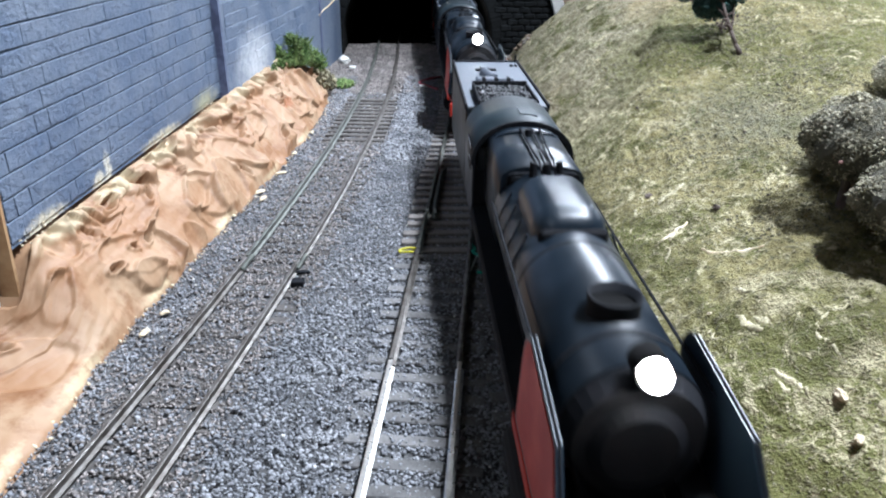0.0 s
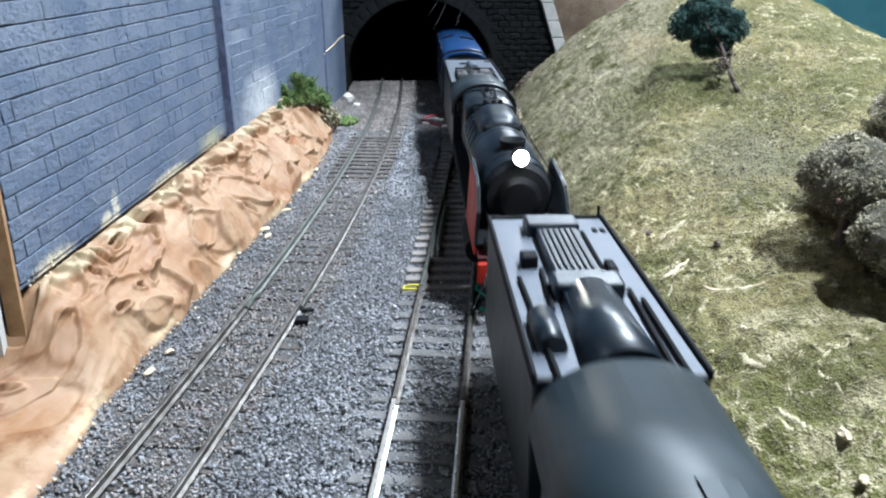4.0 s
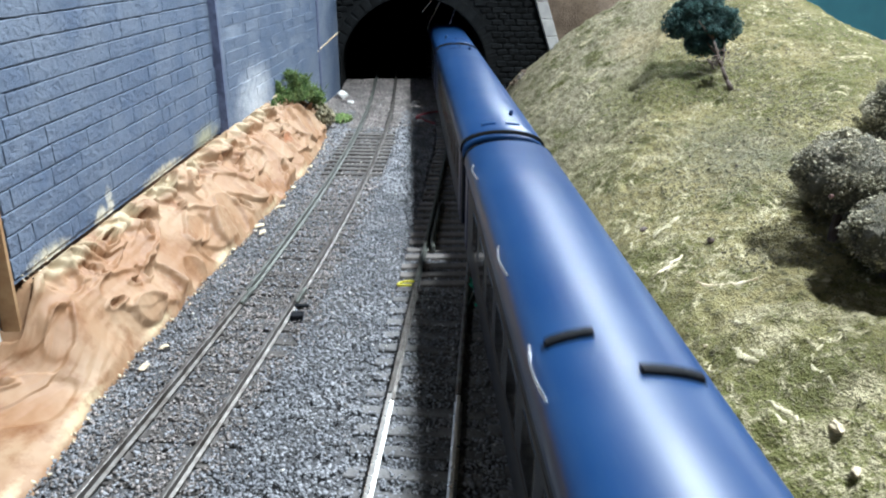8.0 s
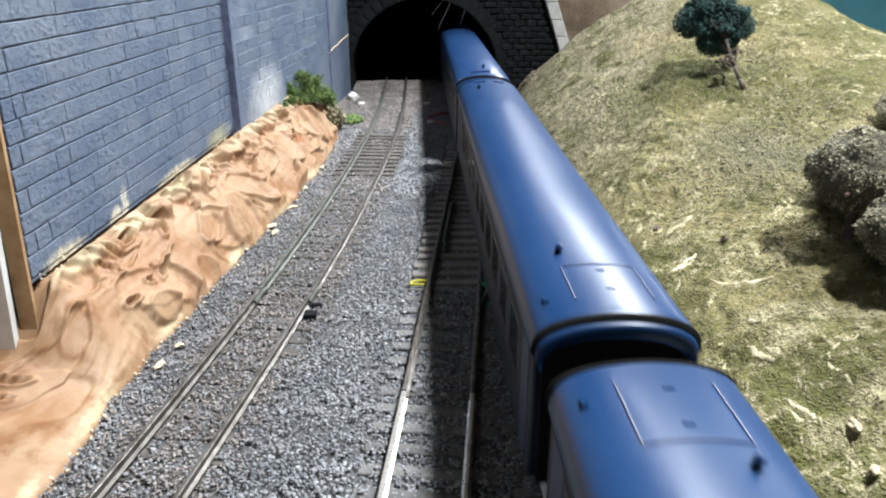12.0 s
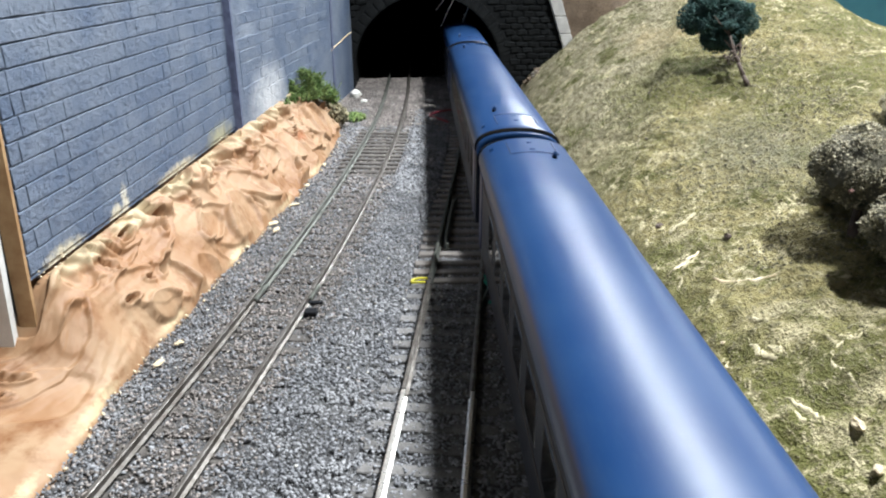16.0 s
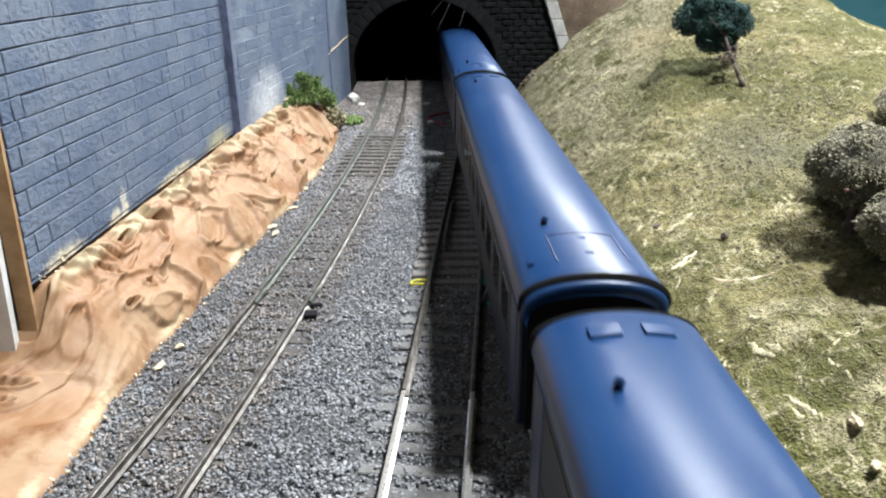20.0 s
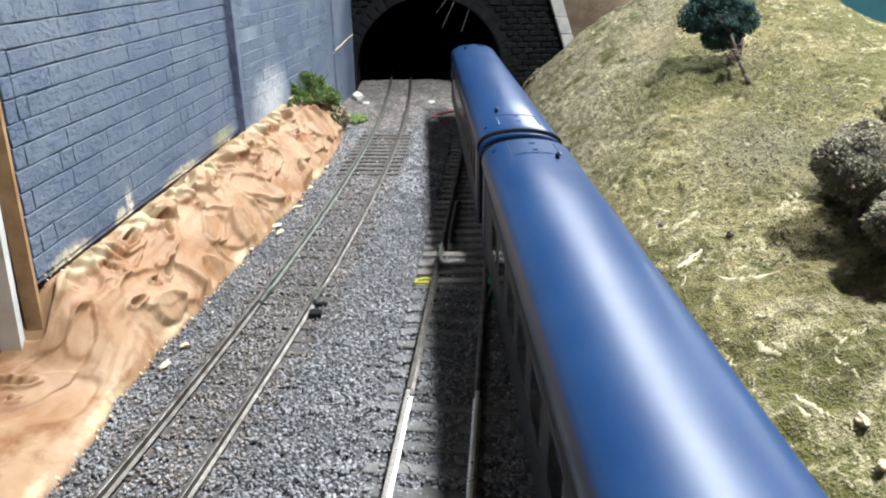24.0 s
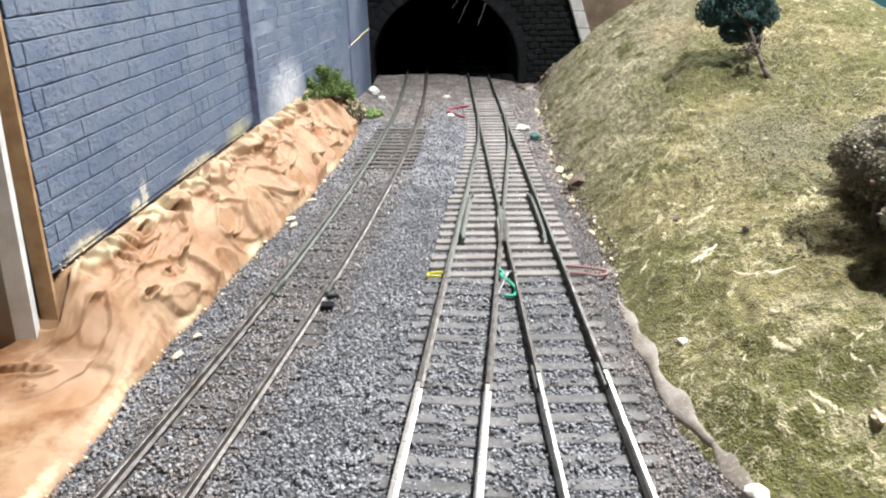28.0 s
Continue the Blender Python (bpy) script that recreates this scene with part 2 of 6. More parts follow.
# whitish smears and a yellowish stain low on the wall
blotch(M_WALL, (-0.0784, 0.330, 0.060), (0.02, 0.018, 0.034), (0.27, 0.31, 0.37), (0.30, 1.2), 260)
for m_ in (M_WALL, M_BRICK, M_BRICKS):
    blotch(m_, (-0.0755, 0.352, 0.034), (0.02, 0.040, 0.022), (0.46, 0.48, 0.51), (0.18, 0.85), 240)
    blotch(m_, (-0.0909, 0.2045, 0.028), (0.02, 0.0042, 0.012), (0.55, 0.51, 0.42), (0.35, 0.7), 700)
    blotch(m_, (-0.0912, 0.1985, 0.0275), (0.02, 0.0070, 0.0060), (0.55, 0.50, 0.39), (0.35, 0.7), 700)
    blotch(m_, (-0.0850, 0.290, 0.028), (0.02, 0.026, 0.010), (0.30, 0.29, 0.20), (0.30, 0.8), 260)
    blotch(m_, (-0.0880, 0.245, 0.027), (0.02, 0.030, 0.005), (0.50, 0.45, 0.34), (0.35, 0.7), 420)
    blotch(m_, (-0.0934, 0.170, 0.027), (0.02, 0.018, 0.006), (0.50, 0.45, 0.34), (0.35, 0.7), 420)
M_STONE = material("ballast_stone", (0.190, 0.195, 0.210), 0.92, second=(0.285, 0.288, 0.300), third=(0.10, 0.10, 0.108), scale=70, fine=900, bump=0.2, depth=0.0002, spec=0.15, random=0.34, island=True)
M_STONE_BROWN = material("brown_ballast_crumb", (0.195, 0.176, 0.164), 0.92, second=(0.315, 0.280, 0.262), third=(0.12, 0.10, 0.09), scale=60, fine=1500, bump=0.2, depth=0.0002, spec=0.2, random=0.45, island=True)
# bed darker than the stones, painting the shade in the gaps between them
M_BED = material("ballast_bed", (0.085, 0.085, 0.09), 0.9, second=(0.12, 0.118, 0.118), third=(0.05, 0.05, 0.052), scale=60, fine=1100, bump=0.9, depth=0.0008)
M_SLEEPER = material("dusty_sleeper", (0.088, 0.084, 0.082), 0.85, second=(0.150, 0.145, 0.142), third=(0.05, 0.047, 0.045), scale=160, fine=2200, bump=0.4, depth=0.0002, random=0.25)
M_SLEEPER_BARE = material("brown_turnout_sleeper", (0.185, 0.165, 0.150), 0.85, second=(0.25, 0.228, 0.21), third=(0.12, 0.105, 0.095), scale=160, fine=2200, bump=0.4, depth=0.0002, random=0.2)
M_RAIL = material("worn_steel_rail", (0.15, 0.140, 0.128), 0.42, 0.5, second=(0.075, 0.064, 0.055), scale=260, fine=3000, bump=0.15, depth=0.0001)
M_RAIL_BRIGHT = material("bright_steel_rail", (0.72, 0.70, 0.66), 0.3, 0.75, second=(0.5, 0.48, 0.45), scale=260, fine=3000, bump=0.1, depth=0.0001)
M_RAIL_DULL = material("dull_grey_rail", (0.085, 0.085, 0.078), 0.5, 0.5, second=(0.15, 0.16, 0.14), scale=260, fine=3000, bump=0.2, depth=0.0001)
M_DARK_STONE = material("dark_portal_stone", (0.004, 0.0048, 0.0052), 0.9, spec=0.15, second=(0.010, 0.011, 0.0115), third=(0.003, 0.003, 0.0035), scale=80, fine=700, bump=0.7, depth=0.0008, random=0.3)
M_DEEP_BLACK = material("deep_black", (0.006, 0.006, 0.006), 0.95, bump=0.0, spec=0.1)
M_PALE_STONE = material("pale_grey_coping", (0.36, 0.35, 0.34), 0.8, second=(0.46, 0.45, 0.43), scale=150, fine=1500, bump=0.4)
M_EARTH = material("brown_earth_bank", (0.118, 0.084, 0.058), 0.95, second=(0.185, 0.135, 0.095), third=(0.065, 0.046, 0.03), scale=50, fine=700, bump=0.9, depth=0.0014)
M_TEAL = material("teal_backdrop_board", (0.018, 0.105, 0.145), 0.7, second=(0.028, 0.14, 0.18), scale=12, fine=300)
M_ROOM = material("room_wall_paint", (0.20, 0.205, 0.21), 0.8, second=(0.17, 0.175, 0.18), scale=3, fine=60, bump=0.1)
M_CEIL = material("ceiling_paint", (0.30, 0.30, 0.30), 0.85, second=(0.26, 0.26, 0.26), scale=3, fine=60, bump=0.1)
M_FLOOR = material("room_floor", (0.12, 0.11, 0.10), 0.7, second=(0.16, 0.15, 0.14), scale=4, fine=80)
M_BASE = material("baseboard_wood", (0.20, 0.15, 0.10), 0.8, second=(0.26, 0.2, 0.14), scale=20, fine=400)
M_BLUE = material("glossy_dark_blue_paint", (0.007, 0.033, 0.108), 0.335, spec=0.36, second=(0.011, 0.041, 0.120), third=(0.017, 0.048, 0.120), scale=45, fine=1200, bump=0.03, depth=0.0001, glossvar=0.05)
M_BLUE_DARK = material("dark_blue_trim", (0.006, 0.014, 0.06), 0.4, second=(0.008, 0.02, 0.075), scale=90, fine=1200, bump=0.05)
# darker, greyer blue than the roof: the sides' shade is in the colour
M_BLUE_SIDE_SHADED = material("satin_blue_side_shaded", (0.008, 0.013, 0.026), 0.48, spec=0.2, second=(0.020, 0.025, 0.034), scale=90, fine=1500, bump=0.05)
M_GOLD = material("faded_gold_line_paint", (0.034, 0.030, 0.024), 0.6, bump=0.0)
M_BLACK = material("satin_black_paint", (0.005, 0.0095, 0.015), 0.34, spec=0.5, second=(0.009, 0.016, 0.025), third=(0.006, 0.010, 0.016), scale=90, fine=1600, bump=0.06, depth=0.0001)
M_BLACK_ROOF = material("dark_grey_cab_paint", (0.009, 0.016, 0.021), 0.46, spec=0.4, second=(0.013, 0.023, 0.029), scale=80, fine=1600, bump=0.05, depth=0.0001)
M_BLACK_MATT = material("matt_black_metal", (0.006, 0.007, 0.009), 0.7, spec=0.12, second=(0.011, 0.011, 0.013), scale=200, fine=2000, bump=0.2, depth=0.0001)
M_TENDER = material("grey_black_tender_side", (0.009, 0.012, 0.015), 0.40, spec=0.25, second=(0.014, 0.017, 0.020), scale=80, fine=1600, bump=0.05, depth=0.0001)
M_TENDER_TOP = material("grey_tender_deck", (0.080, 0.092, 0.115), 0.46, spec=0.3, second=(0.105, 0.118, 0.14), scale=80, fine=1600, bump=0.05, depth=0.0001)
M_COAL = material("coal", (0.016, 0.017, 0.019), 0.38, second=(0.03, 0.03, 0.035), scale=900, fine=3000, bump=0.4, random=0.4, island=True)
M_RED = material("red_paint", (0.46, 0.028, 0.012), 0.45, spec=0.25, second=(0.36, 0.02, 0.01), scale=120, fine=1500, bump=0.03)
M_MAROON = material("dark_maroon_paint", (0.060, 0.006, 0.009), 0.5, spec=0.3, second=(0.045, 0.005, 0.007), scale=120, fine=1500, bump=0.03)
M_SILVER = material("silver_edge", (0.55, 0.55, 0.55), 0.35, 0.7, bump=0.0)
M_CHROME = material("bright_metal", (0.6, 0.6, 0.62), 0.25, 0.9, bump=0.0)
M_GLASS = material("dark_window_glass", (0.01, 0.012, 0.014), 0.12, bump=0.0, spec=0.6, glossvar=0.03)
M_LAMP = glow("lit_headlamp_lens", (1.0, 0.92, 0.78), 130.0)
M_LEAF = material("dark_green_leaf", (0.018, 0.056, 0.052), 0.85, second=(0.046, 0.098, 0.085), third=(0.008, 0.02, 0.02), scale=160, fine=1500, bump=0.2, random=0.5, island=True)
M_BARK = material("grey_brown_bark", (0.085, 0.06, 0.05), 0.9, second=(0.13, 0.10, 0.085), scale=300, fine=2500, bump=0.6)
M_BUSH = material("dusty_brown_bush", (0.245, 0.225, 0.150), 0.95, second=(0.46, 0.42, 0.31), third=(0.095, 0.095, 0.062), scale=130, fine=700, bump=0.4, random=0.40, island=True)
M_WEED = material("bright_green_weed", (0.055, 0.115, 0.02), 0.8, second=(0.15, 0.20, 0.06), third=(0.03, 0.06, 0.012), scale=200, fine=1500, bump=0.2, random=0.5, island=True)
M_WHITE = material("white_lump", (0.7, 0.69, 0.66), 0.7, second=(0.5, 0.48, 0.42), scale=300, fine=2500, bump=0.4)
M_YELLOW = material("yellow_wire", (0.46, 0.42, 0.03), 0.4, bump=0.0)
M_GREEN = material("green_wire", (0.02, 0.35, 0.22), 0.4, bump=0.0)
M_PINK = material("pink_brown_wire", (0.32, 0.18, 0.16), 0.4, bump=0.0)
M_REDWIRE = material("red_wire", (0.30, 0.04, 0.06), 0.4, bump=0.0)
M_SMEAR = material("straw_plaster_smear", (0.50, 0.44, 0.285), 0.8, second=(0.34, 0.30, 0.175), third=(0.60, 0.55, 0.40), scale=260, fine=1800, bump=0.6, lo=0.42, hi=0.60)
M_DIRT = material("pale_dry_mud", (0.33, 0.30, 0.275), 0.8, second=(0.24, 0.205, 0.17), scale=120, fine=1200, bump=0.5)
M_SLEEPER_DARK = material("dark_brown_sleeper", (0.058, 0.051, 0.046), 0.85, second=(0.105, 0.095, 0.087), third=(0.035, 0.030, 0.027), scale=160, fine=2200, bump=0.5, depth=0.0003, random=0.3)


# ---- mesh helpers ----


def finish(name, data, mat_, smooth=False):
    data.materials.append(mat_)
    if smooth:
        data.polygons.foreach_set("use_smooth", [smooth != "sides" or len(pl.vertices) == 4 for pl in data.polygons])
    return new(name, data)


def part(name, bm, mat_, parent, label="", smooth=False):
    data = bpy.data.meshes.new(name)
    bmesh.ops.recalc_face_normals(bm, faces=bm.faces[:])
    bm.to_mesh(data)
    bm.free()
    ob = finish(name, data, mat_, smooth)
    if parent:
        ob.parent = parent
    if label:
        ob["label"] = label
    return ob


def raw(name, verts, faces, mat_, parent=None, label="", smooth=False):
    data = bpy.data.meshes.new(name)
    data.from_pydata(verts, [], faces)
    data.update()
    ob = finish(name, data, mat_, smooth)
    if parent:
        ob.parent = parent
    if label:
        ob["label"] = label
    return ob


def empty(name, x=0, y=0, z=0):
    ob = new(name)
    ob.location = (x, y, z)
    ob.empty_display_size = 0.01
    return ob


def add_box(bm, x0, x1, y0, y1, z0, z1, bevel=0.0, segs=2):
    r = bmesh.ops.create_cube(bm, size=1.0)
    bmesh.ops.scale(bm, vec=(x1 - x0, y1 - y0, z1 - z0), verts=r["verts"])
    bmesh.ops.translate(bm, vec=((x0 + x1) / 2, (y0 + y1) / 2, (z0 + z1) / 2), verts=r["verts"])
    if bevel:
        es = list({e for v in r["verts"] for e in v.link_edges})
        bmesh.ops.bevel(bm, geom=es, offset=bevel, segments=segs, profile=0.5, affect="EDGES")
    return bm


def box(x0, x1, y0, y1, z0, z1, bevel=0.0, segs=2):
    return add_box(bmesh.new(), x0, x1, y0, y1, z0, z1, bevel, segs)


def add_rod(bm, p, q, r0, r1=None, segs=10, caps=True):
    p, q = Vector(p), Vector(q)
    d = q - p
    m = Matrix.Translation((p + q) / 2) @ d.to_track_quat("Z", "Y").to_matrix().to_4x4()
    bmesh.ops.create_cone(bm, cap_ends=caps, segments=segs, radius1=r0, radius2=r0 if r1 is None else r1, depth=d.length, matrix=m)
    return bm


def rod(p, q, r0, r1=None, segs=10):
    return add_rod(bmesh.new(), p, q, r0, r1, segs)


def add_path(bm, pts, r, segs=6):
    for a, b_ in zip(pts[:-1], pts[1:]):
        add_rod(bm, a, b_, r, segs=segs)
    return bm


def add_loft(bm, rings, close=True, caps=True):
    """Rings of equal length, joined one to the next."""
    vs = [[bm.verts.new(p) for p in ring] for ring in rings]
    n = len(rings[0])
    for a, b_ in zip(vs[:-1], vs[1:]):
        for i in range(n if close else n - 1):
            j = (i + 1) % n
            bm.faces.new((a[i], a[j], b_[j], b_[i]))
    if caps:
        bm.faces.new(vs[0])
        bm.faces.new(list(reversed(vs[-1])))
    return bm


def lump(seed, r, squash=1.0, subdiv=2, rough=0.25, freq=1.5):
    bm = bmesh.new()
    bmesh.ops.create_icosphere(bm, subdivisions=subdiv, radius=1.0)
    for v in bm.verts:
        k = 1 + rough * noise.noise(v.co * freq + Vector((seed * 7.3, seed * 1.7, seed)))
        v.co = Vector((v.co.x * r * k, v.co.y * r * k, v.co.z * r * k * squash))
    return bm


def smooth01(a, b_, x):
    t = np.clip((x - a) / (b_ - a), 0, 1)
    return t * t * (3 - 2 * t)


def np_noise(x, y, freq, seed=0, octaves=3):
    """Value noise on arrays, range about -1 to 1."""
    out = np.zeros_like(x, dtype=float)
    amp, tot = 1.0, 0.0
    for o in range(octaves):
        xs, ys = x * freq + 37.1 * seed + 11 * o, y * freq + 17.7 * seed + 5 * o
        xi, yi = np.floor(xs).astype(np.int64), np.floor(ys).astype(np.int64)
        fx, fy = xs - xi, ys - yi
        fx, fy = fx * fx * (3 - 2 * fx), fy * fy * (3 - 2 * fy)

        def h(i, j):
            k = (i * 374761393 + j * 668265263 + (seed + o) * 974711) & 0x7FFFFFFF
            k = ((k ^ (k >> 13)) * 1274126177) & 0x7FFFFFFF
            return ((k ^ (k >> 16)) & 0xFFFF) / 32767.5 - 1

        out += amp * ((h(xi, yi) * (1 - fx) + h(xi + 1, yi) * fx) * (1 - fy) + (h(xi, yi + 1) * (1 - fx) + h(xi + 1, yi + 1) * fx) * fy)
        tot += amp
        amp *= 0.5
        freq *= 2.1
    return out / tot


def sheet(name, X, Y, Z, mat_, parent=None, label="", smooth=True):
    """A mesh over a grid of points."""
    n, m = X.shape
    co = np.stack([X, Y, Z], -1).reshape(-1, 3)
    i = np.arange(n * m).reshape(n, m)
    q = np.stack([i[:-1, :-1], i[:-1, 1:], i[1:, 1:], i[1:, :-1]], -1).reshape(-1, 4)
    data = bpy.data.meshes.new(name)
    data.vertices.add(len(co))
    data.vertices.foreach_set("co", co.ravel())
    data.loops.add(q.size)
    data.loops.foreach_set("vertex_index", q.ravel().astype(np.int32))
    data.polygons.add(len(q))
    data.polygons.foreach_set("loop_start", np.arange(0, q.size, 4, dtype=np.int32))
    data.update(calc_edges=True)
    ob = finish(name, data, mat_, smooth)
    if parent:
        ob.parent = parent
    if label:
        ob["label"] = label
    return ob


def scatter(name, centres, sizes, mat_, parent=None, label="", squash=0.75, seed=3, jitter=0.35):
    """Many small angular stones (eight faces each) in one mesh."""
    rng = np.random.default_rng(seed)
    base = np.array([(1, 0, 0), (0, 1, 0), (-1, 0, 0), (0, -1, 0), (0, 0, 1), (0, 0, -1)], float)
    tri = np.array([(0, 1, 4), (1, 2, 4), (2, 3, 4), (3, 0, 4), (1, 0, 5), (2, 1, 5), (3, 2, 5), (0, 3, 5)])
    n = len(centres)
    v = base[None] * (1 + jitter * rng.uniform(-1, 1, (n, 6, 1)))
    v = v + rng.uniform(-jitter, jitter, (n, 6, 3)) * 0.6
    a, b_ = rng.uniform(0, 6.28, n), rng.uniform(-0.8, 0.8, n)
    ca, sa, cb, sb = np.cos(a), np.sin(a), np.cos(b_), np.sin(b_)
    x, y, z = v[..., 0], v[..., 1], v[..., 2]
    y, z = y * cb[:, None] - z * sb[:, None], y * sb[:, None] + z * cb[:, None]
    x, y = x * ca[:, None] - y * sa[:, None], x * sa[:, None] + y * ca[:, None]
    co = np.stack([x, y, z * squash], -1) * sizes[:, None, None] + centres[:, None, :]
    f = (tri[None] + (np.arange(n) * 6)[:, None, None]).reshape(-1, 3)
    data = bpy.data.meshes.new(name)
    data.vertices.add(n * 6)
    data.vertices.foreach_set("co", co.ravel())
    data.loops.add(f.size)
    data.loops.foreach_set("vertex_index", f.ravel().astype(np.int32))
    data.polygons.add(len(f))
    data.polygons.foreach_set("loop_start", np.arange(0, f.size, 3, dtype=np.int32))
    data.update(calc_edges=True)
    ob = finish(name, data, mat_)
    if parent:
        ob.parent = parent
    if label:
        ob["label"] = label
    return ob


# ---- plan ----
RAIL_TOP = 0.0027
TRAIN_X = 0.0310
GAUGE = 0.0165
PORTAL_Y = 0.56


def right_line(y):
    return TRAIN_X + 0.0 * y


def middle_line(y):
    """The branch that leaves the right track at the points and drifts to the left."""
    d = max(0.0, 0.452 - y)
    bend = 0.113 * 0.93
    off = d * d / (2 * 0.93) if d < bend else bend * bend / (2 * 0.93) + 0.113 * (d - bend)
    if d > 0.62:
        off -= 0.113 * (d - 0.62) * 0.9
    return TRAIN_X - off


def left_line(y):
    d = max(0.0, 0.55 - y)
    return -0.0200 - 0.195 * d * d if d < 0.9 else -0.0200 - 0.195 * 0.81 - 0.351 * (d - 0.9)


def wall_x(y):
    """Face of the retaining wall."""
    return -0.0905 + 0.07 * (y - 0.211) if y < 0.312 else -0.0803 + 0.105 * (y - 0.312)

# ---- the room and the layout's base ----
ROOM = (-1.9, 4.4, -3.6, 7.4, -1.0, 1.3)
x0, x1, y0, y1, z0, z1 = ROOM
tagged(part("floor", box(x0, x1, y0, y1, z0 - 0.05, z0), M_FLOOR, None), "plain dark floor of the layout room", "floor", kind="structure")
tagged(part("ceiling", box(x0 - 0.1, x1 + 0.1, y0 - 0.1, y1 + 0.1, z1, z1 + 0.05), M_CEIL, None), "plain grey ceiling of the layout room", "ceiling", kind="structure")
for nm, b_ in (("wall_west", (x0 - 0.1, x0, y0, y1)), ("wall_east", (x1, x1 + 0.1, y0, y1)), ("wall_south", (x0, x1, y0 - 0.1, y0)), ("wall_north", (x0, x1, y1, y1 + 0.1))):
    tagged(part(nm, box(*b_, z0, z1), M_ROOM, None), "plain grey wall of the layout room", "wall", kind="structure")
tagged(part("ground", box(-1.0, 1.0, -3.2, 3.2, -0.035, -0.0032), M_BASE, None), "flat wooden board that carries the model railway", "ground", kind="structure")
tagged(part("backdrop", box(0.12, 0.98, 0.95, 0.97, -0.0032, 0.16), M_TEAL, None), "dark teal painted board behind the hill", "backdrop", kind="structure")
fx = empty("ceiling_light", SPOT[0], SPOT[1], z1)
part("housing", rod((0, 0, -0.07), (0, 0, 0), 0.075, 0.075, 24), M_CEIL, fx)
tagged(fx, "round white lamp fitting on the ceiling", "ceiling light", "ceiling lights")
for lx, ly, ll, _ in TUBES:
    fx = empty("ceiling_light", lx, ly, z1)
    part("housing", box(-0.06, 0.06, -ll / 2 - 0.05, ll / 2 + 0.05, -0.05, 0.0, 0.006), M_CEIL, fx)
    tagged(fx, "long white fluorescent fitting on the ceiling", "ceiling light", "ceiling lights")


# ---- ground cover ----
def ballast_ground():
    ys = np.linspace(-0.7, 0.62, 560)
    xs = np.linspace(-0.35, 0.075, 190)
    X, Y = np.meshgrid(xs, ys)
    Z = -0.0011 + 0.0004 * np_noise(X, Y, 260, 5, 3) - 0.0012 * (X < -0.3)
    b = sheet("ballast_bed", X, Y, Z, M_BED)
    tagged(b, "grey crushed stone bed under the rails, darkened for the gaps between stones", "ballast", kind="structure")
    return b


BED = ballast_ground()


def rail_profile(head=0.0010, foot=0.0020, web=0.0005, high=0.0025):
    h, f, w = head / 2, foot / 2, web / 2
    return [(-f, 0), (f, 0), (f, 0.0003), (w, 0.0006), (w, high - 0.0008), (h, high - 0.0006), (h, high - 0.0001), (h * 0.7, high), (-h * 0.7, high),
            (-h, high - 0.0001), (-h, high - 0.0006), (-w, high - 0.0008), (-w, 0.0006), (-f, 0.0003)]


def rail(parent, line, side, ya, yb, mat_, step=0.01, shift=None, high=0.0025, label=""):
    prof = rail_profile(high=high)
    n = max(2, int(abs(yb - ya) / step) + 1)
    rings = []
    for k in range(n):
        y = ya + (yb - ya) * k / (n - 1)
        dx = (line(y + 0.002) - line(y - 0.002)) / 0.004
        c = 1 / math.sqrt(1 + dx * dx)
        o = side * GAUGE / 2 + (shift(y) if shift else 0.0)
        px, py = line(y) + o * c, y - o * c * dx
        rings.append([(px + u * c, py - u * c * dx, 0.0002 + v) for u, v in prof])
    return part("rail", add_loft(bmesh.new(), rings), mat_, parent, label)


SLEEPER_MESH = {}


def sleeper(parent, line, y, mat_, long=0.0295, wide=0.0034, cx=0.0, rng=random, low=0.0):
    key = (mat_.name, round(long, 3), round(wide, 4))
    if key not in SLEEPER_MESH:
        bm = box(-long / 2, long / 2, -wide / 2, wide / 2, -0.0020, 0.0002, 0.00025, 1)
        data = bpy.data.meshes.new("sleeper")
        bm.to_mesh(data)
        bm.free()
        data.materials.append(mat_)
        SLEEPER_MESH[key] = data
    ob = new("sleeper", SLEEPER_MESH[key])
    dx = (line(y + 0.002) - line(y - 0.002)) / 0.004
    ob.matrix_world = Matrix.Translation((line(y) + cx, y, low + rng.uniform(-0.0003, 0.0001))) @ Matrix.Rotation(-math.atan(dx) + rng.uniform(-0.02, 0.02), 4, "Z")
    ob.parent = parent
    return ob


PITCH = 0.0072


def far_sleepers(parent, line, ya, yb, mat_):
    bm = bmesh.new()
    y = ya
    while y < yb:
        x = line(y)
        add_box(bm, x - 0.0147, x + 0.0147, y - 0.0017, y + 0.0017, -0.002, 0.0002)
        y += 0.03
    tagged(part("sleepers_out_of_sight", bm, mat_, parent), kind="stuff")


def build_track(name, label, line, ya, yb, mat_, sink=None):
    t = empty(name)
    tagged(t, label, "railway track", "railway tracks")
    y = ya
    rng = random.Random(name)
    while y < yb:
        sleeper(t, line, y, mat_, rng=rng, low=sink(y) if sink else 0.0)
        y += PITCH
    return t


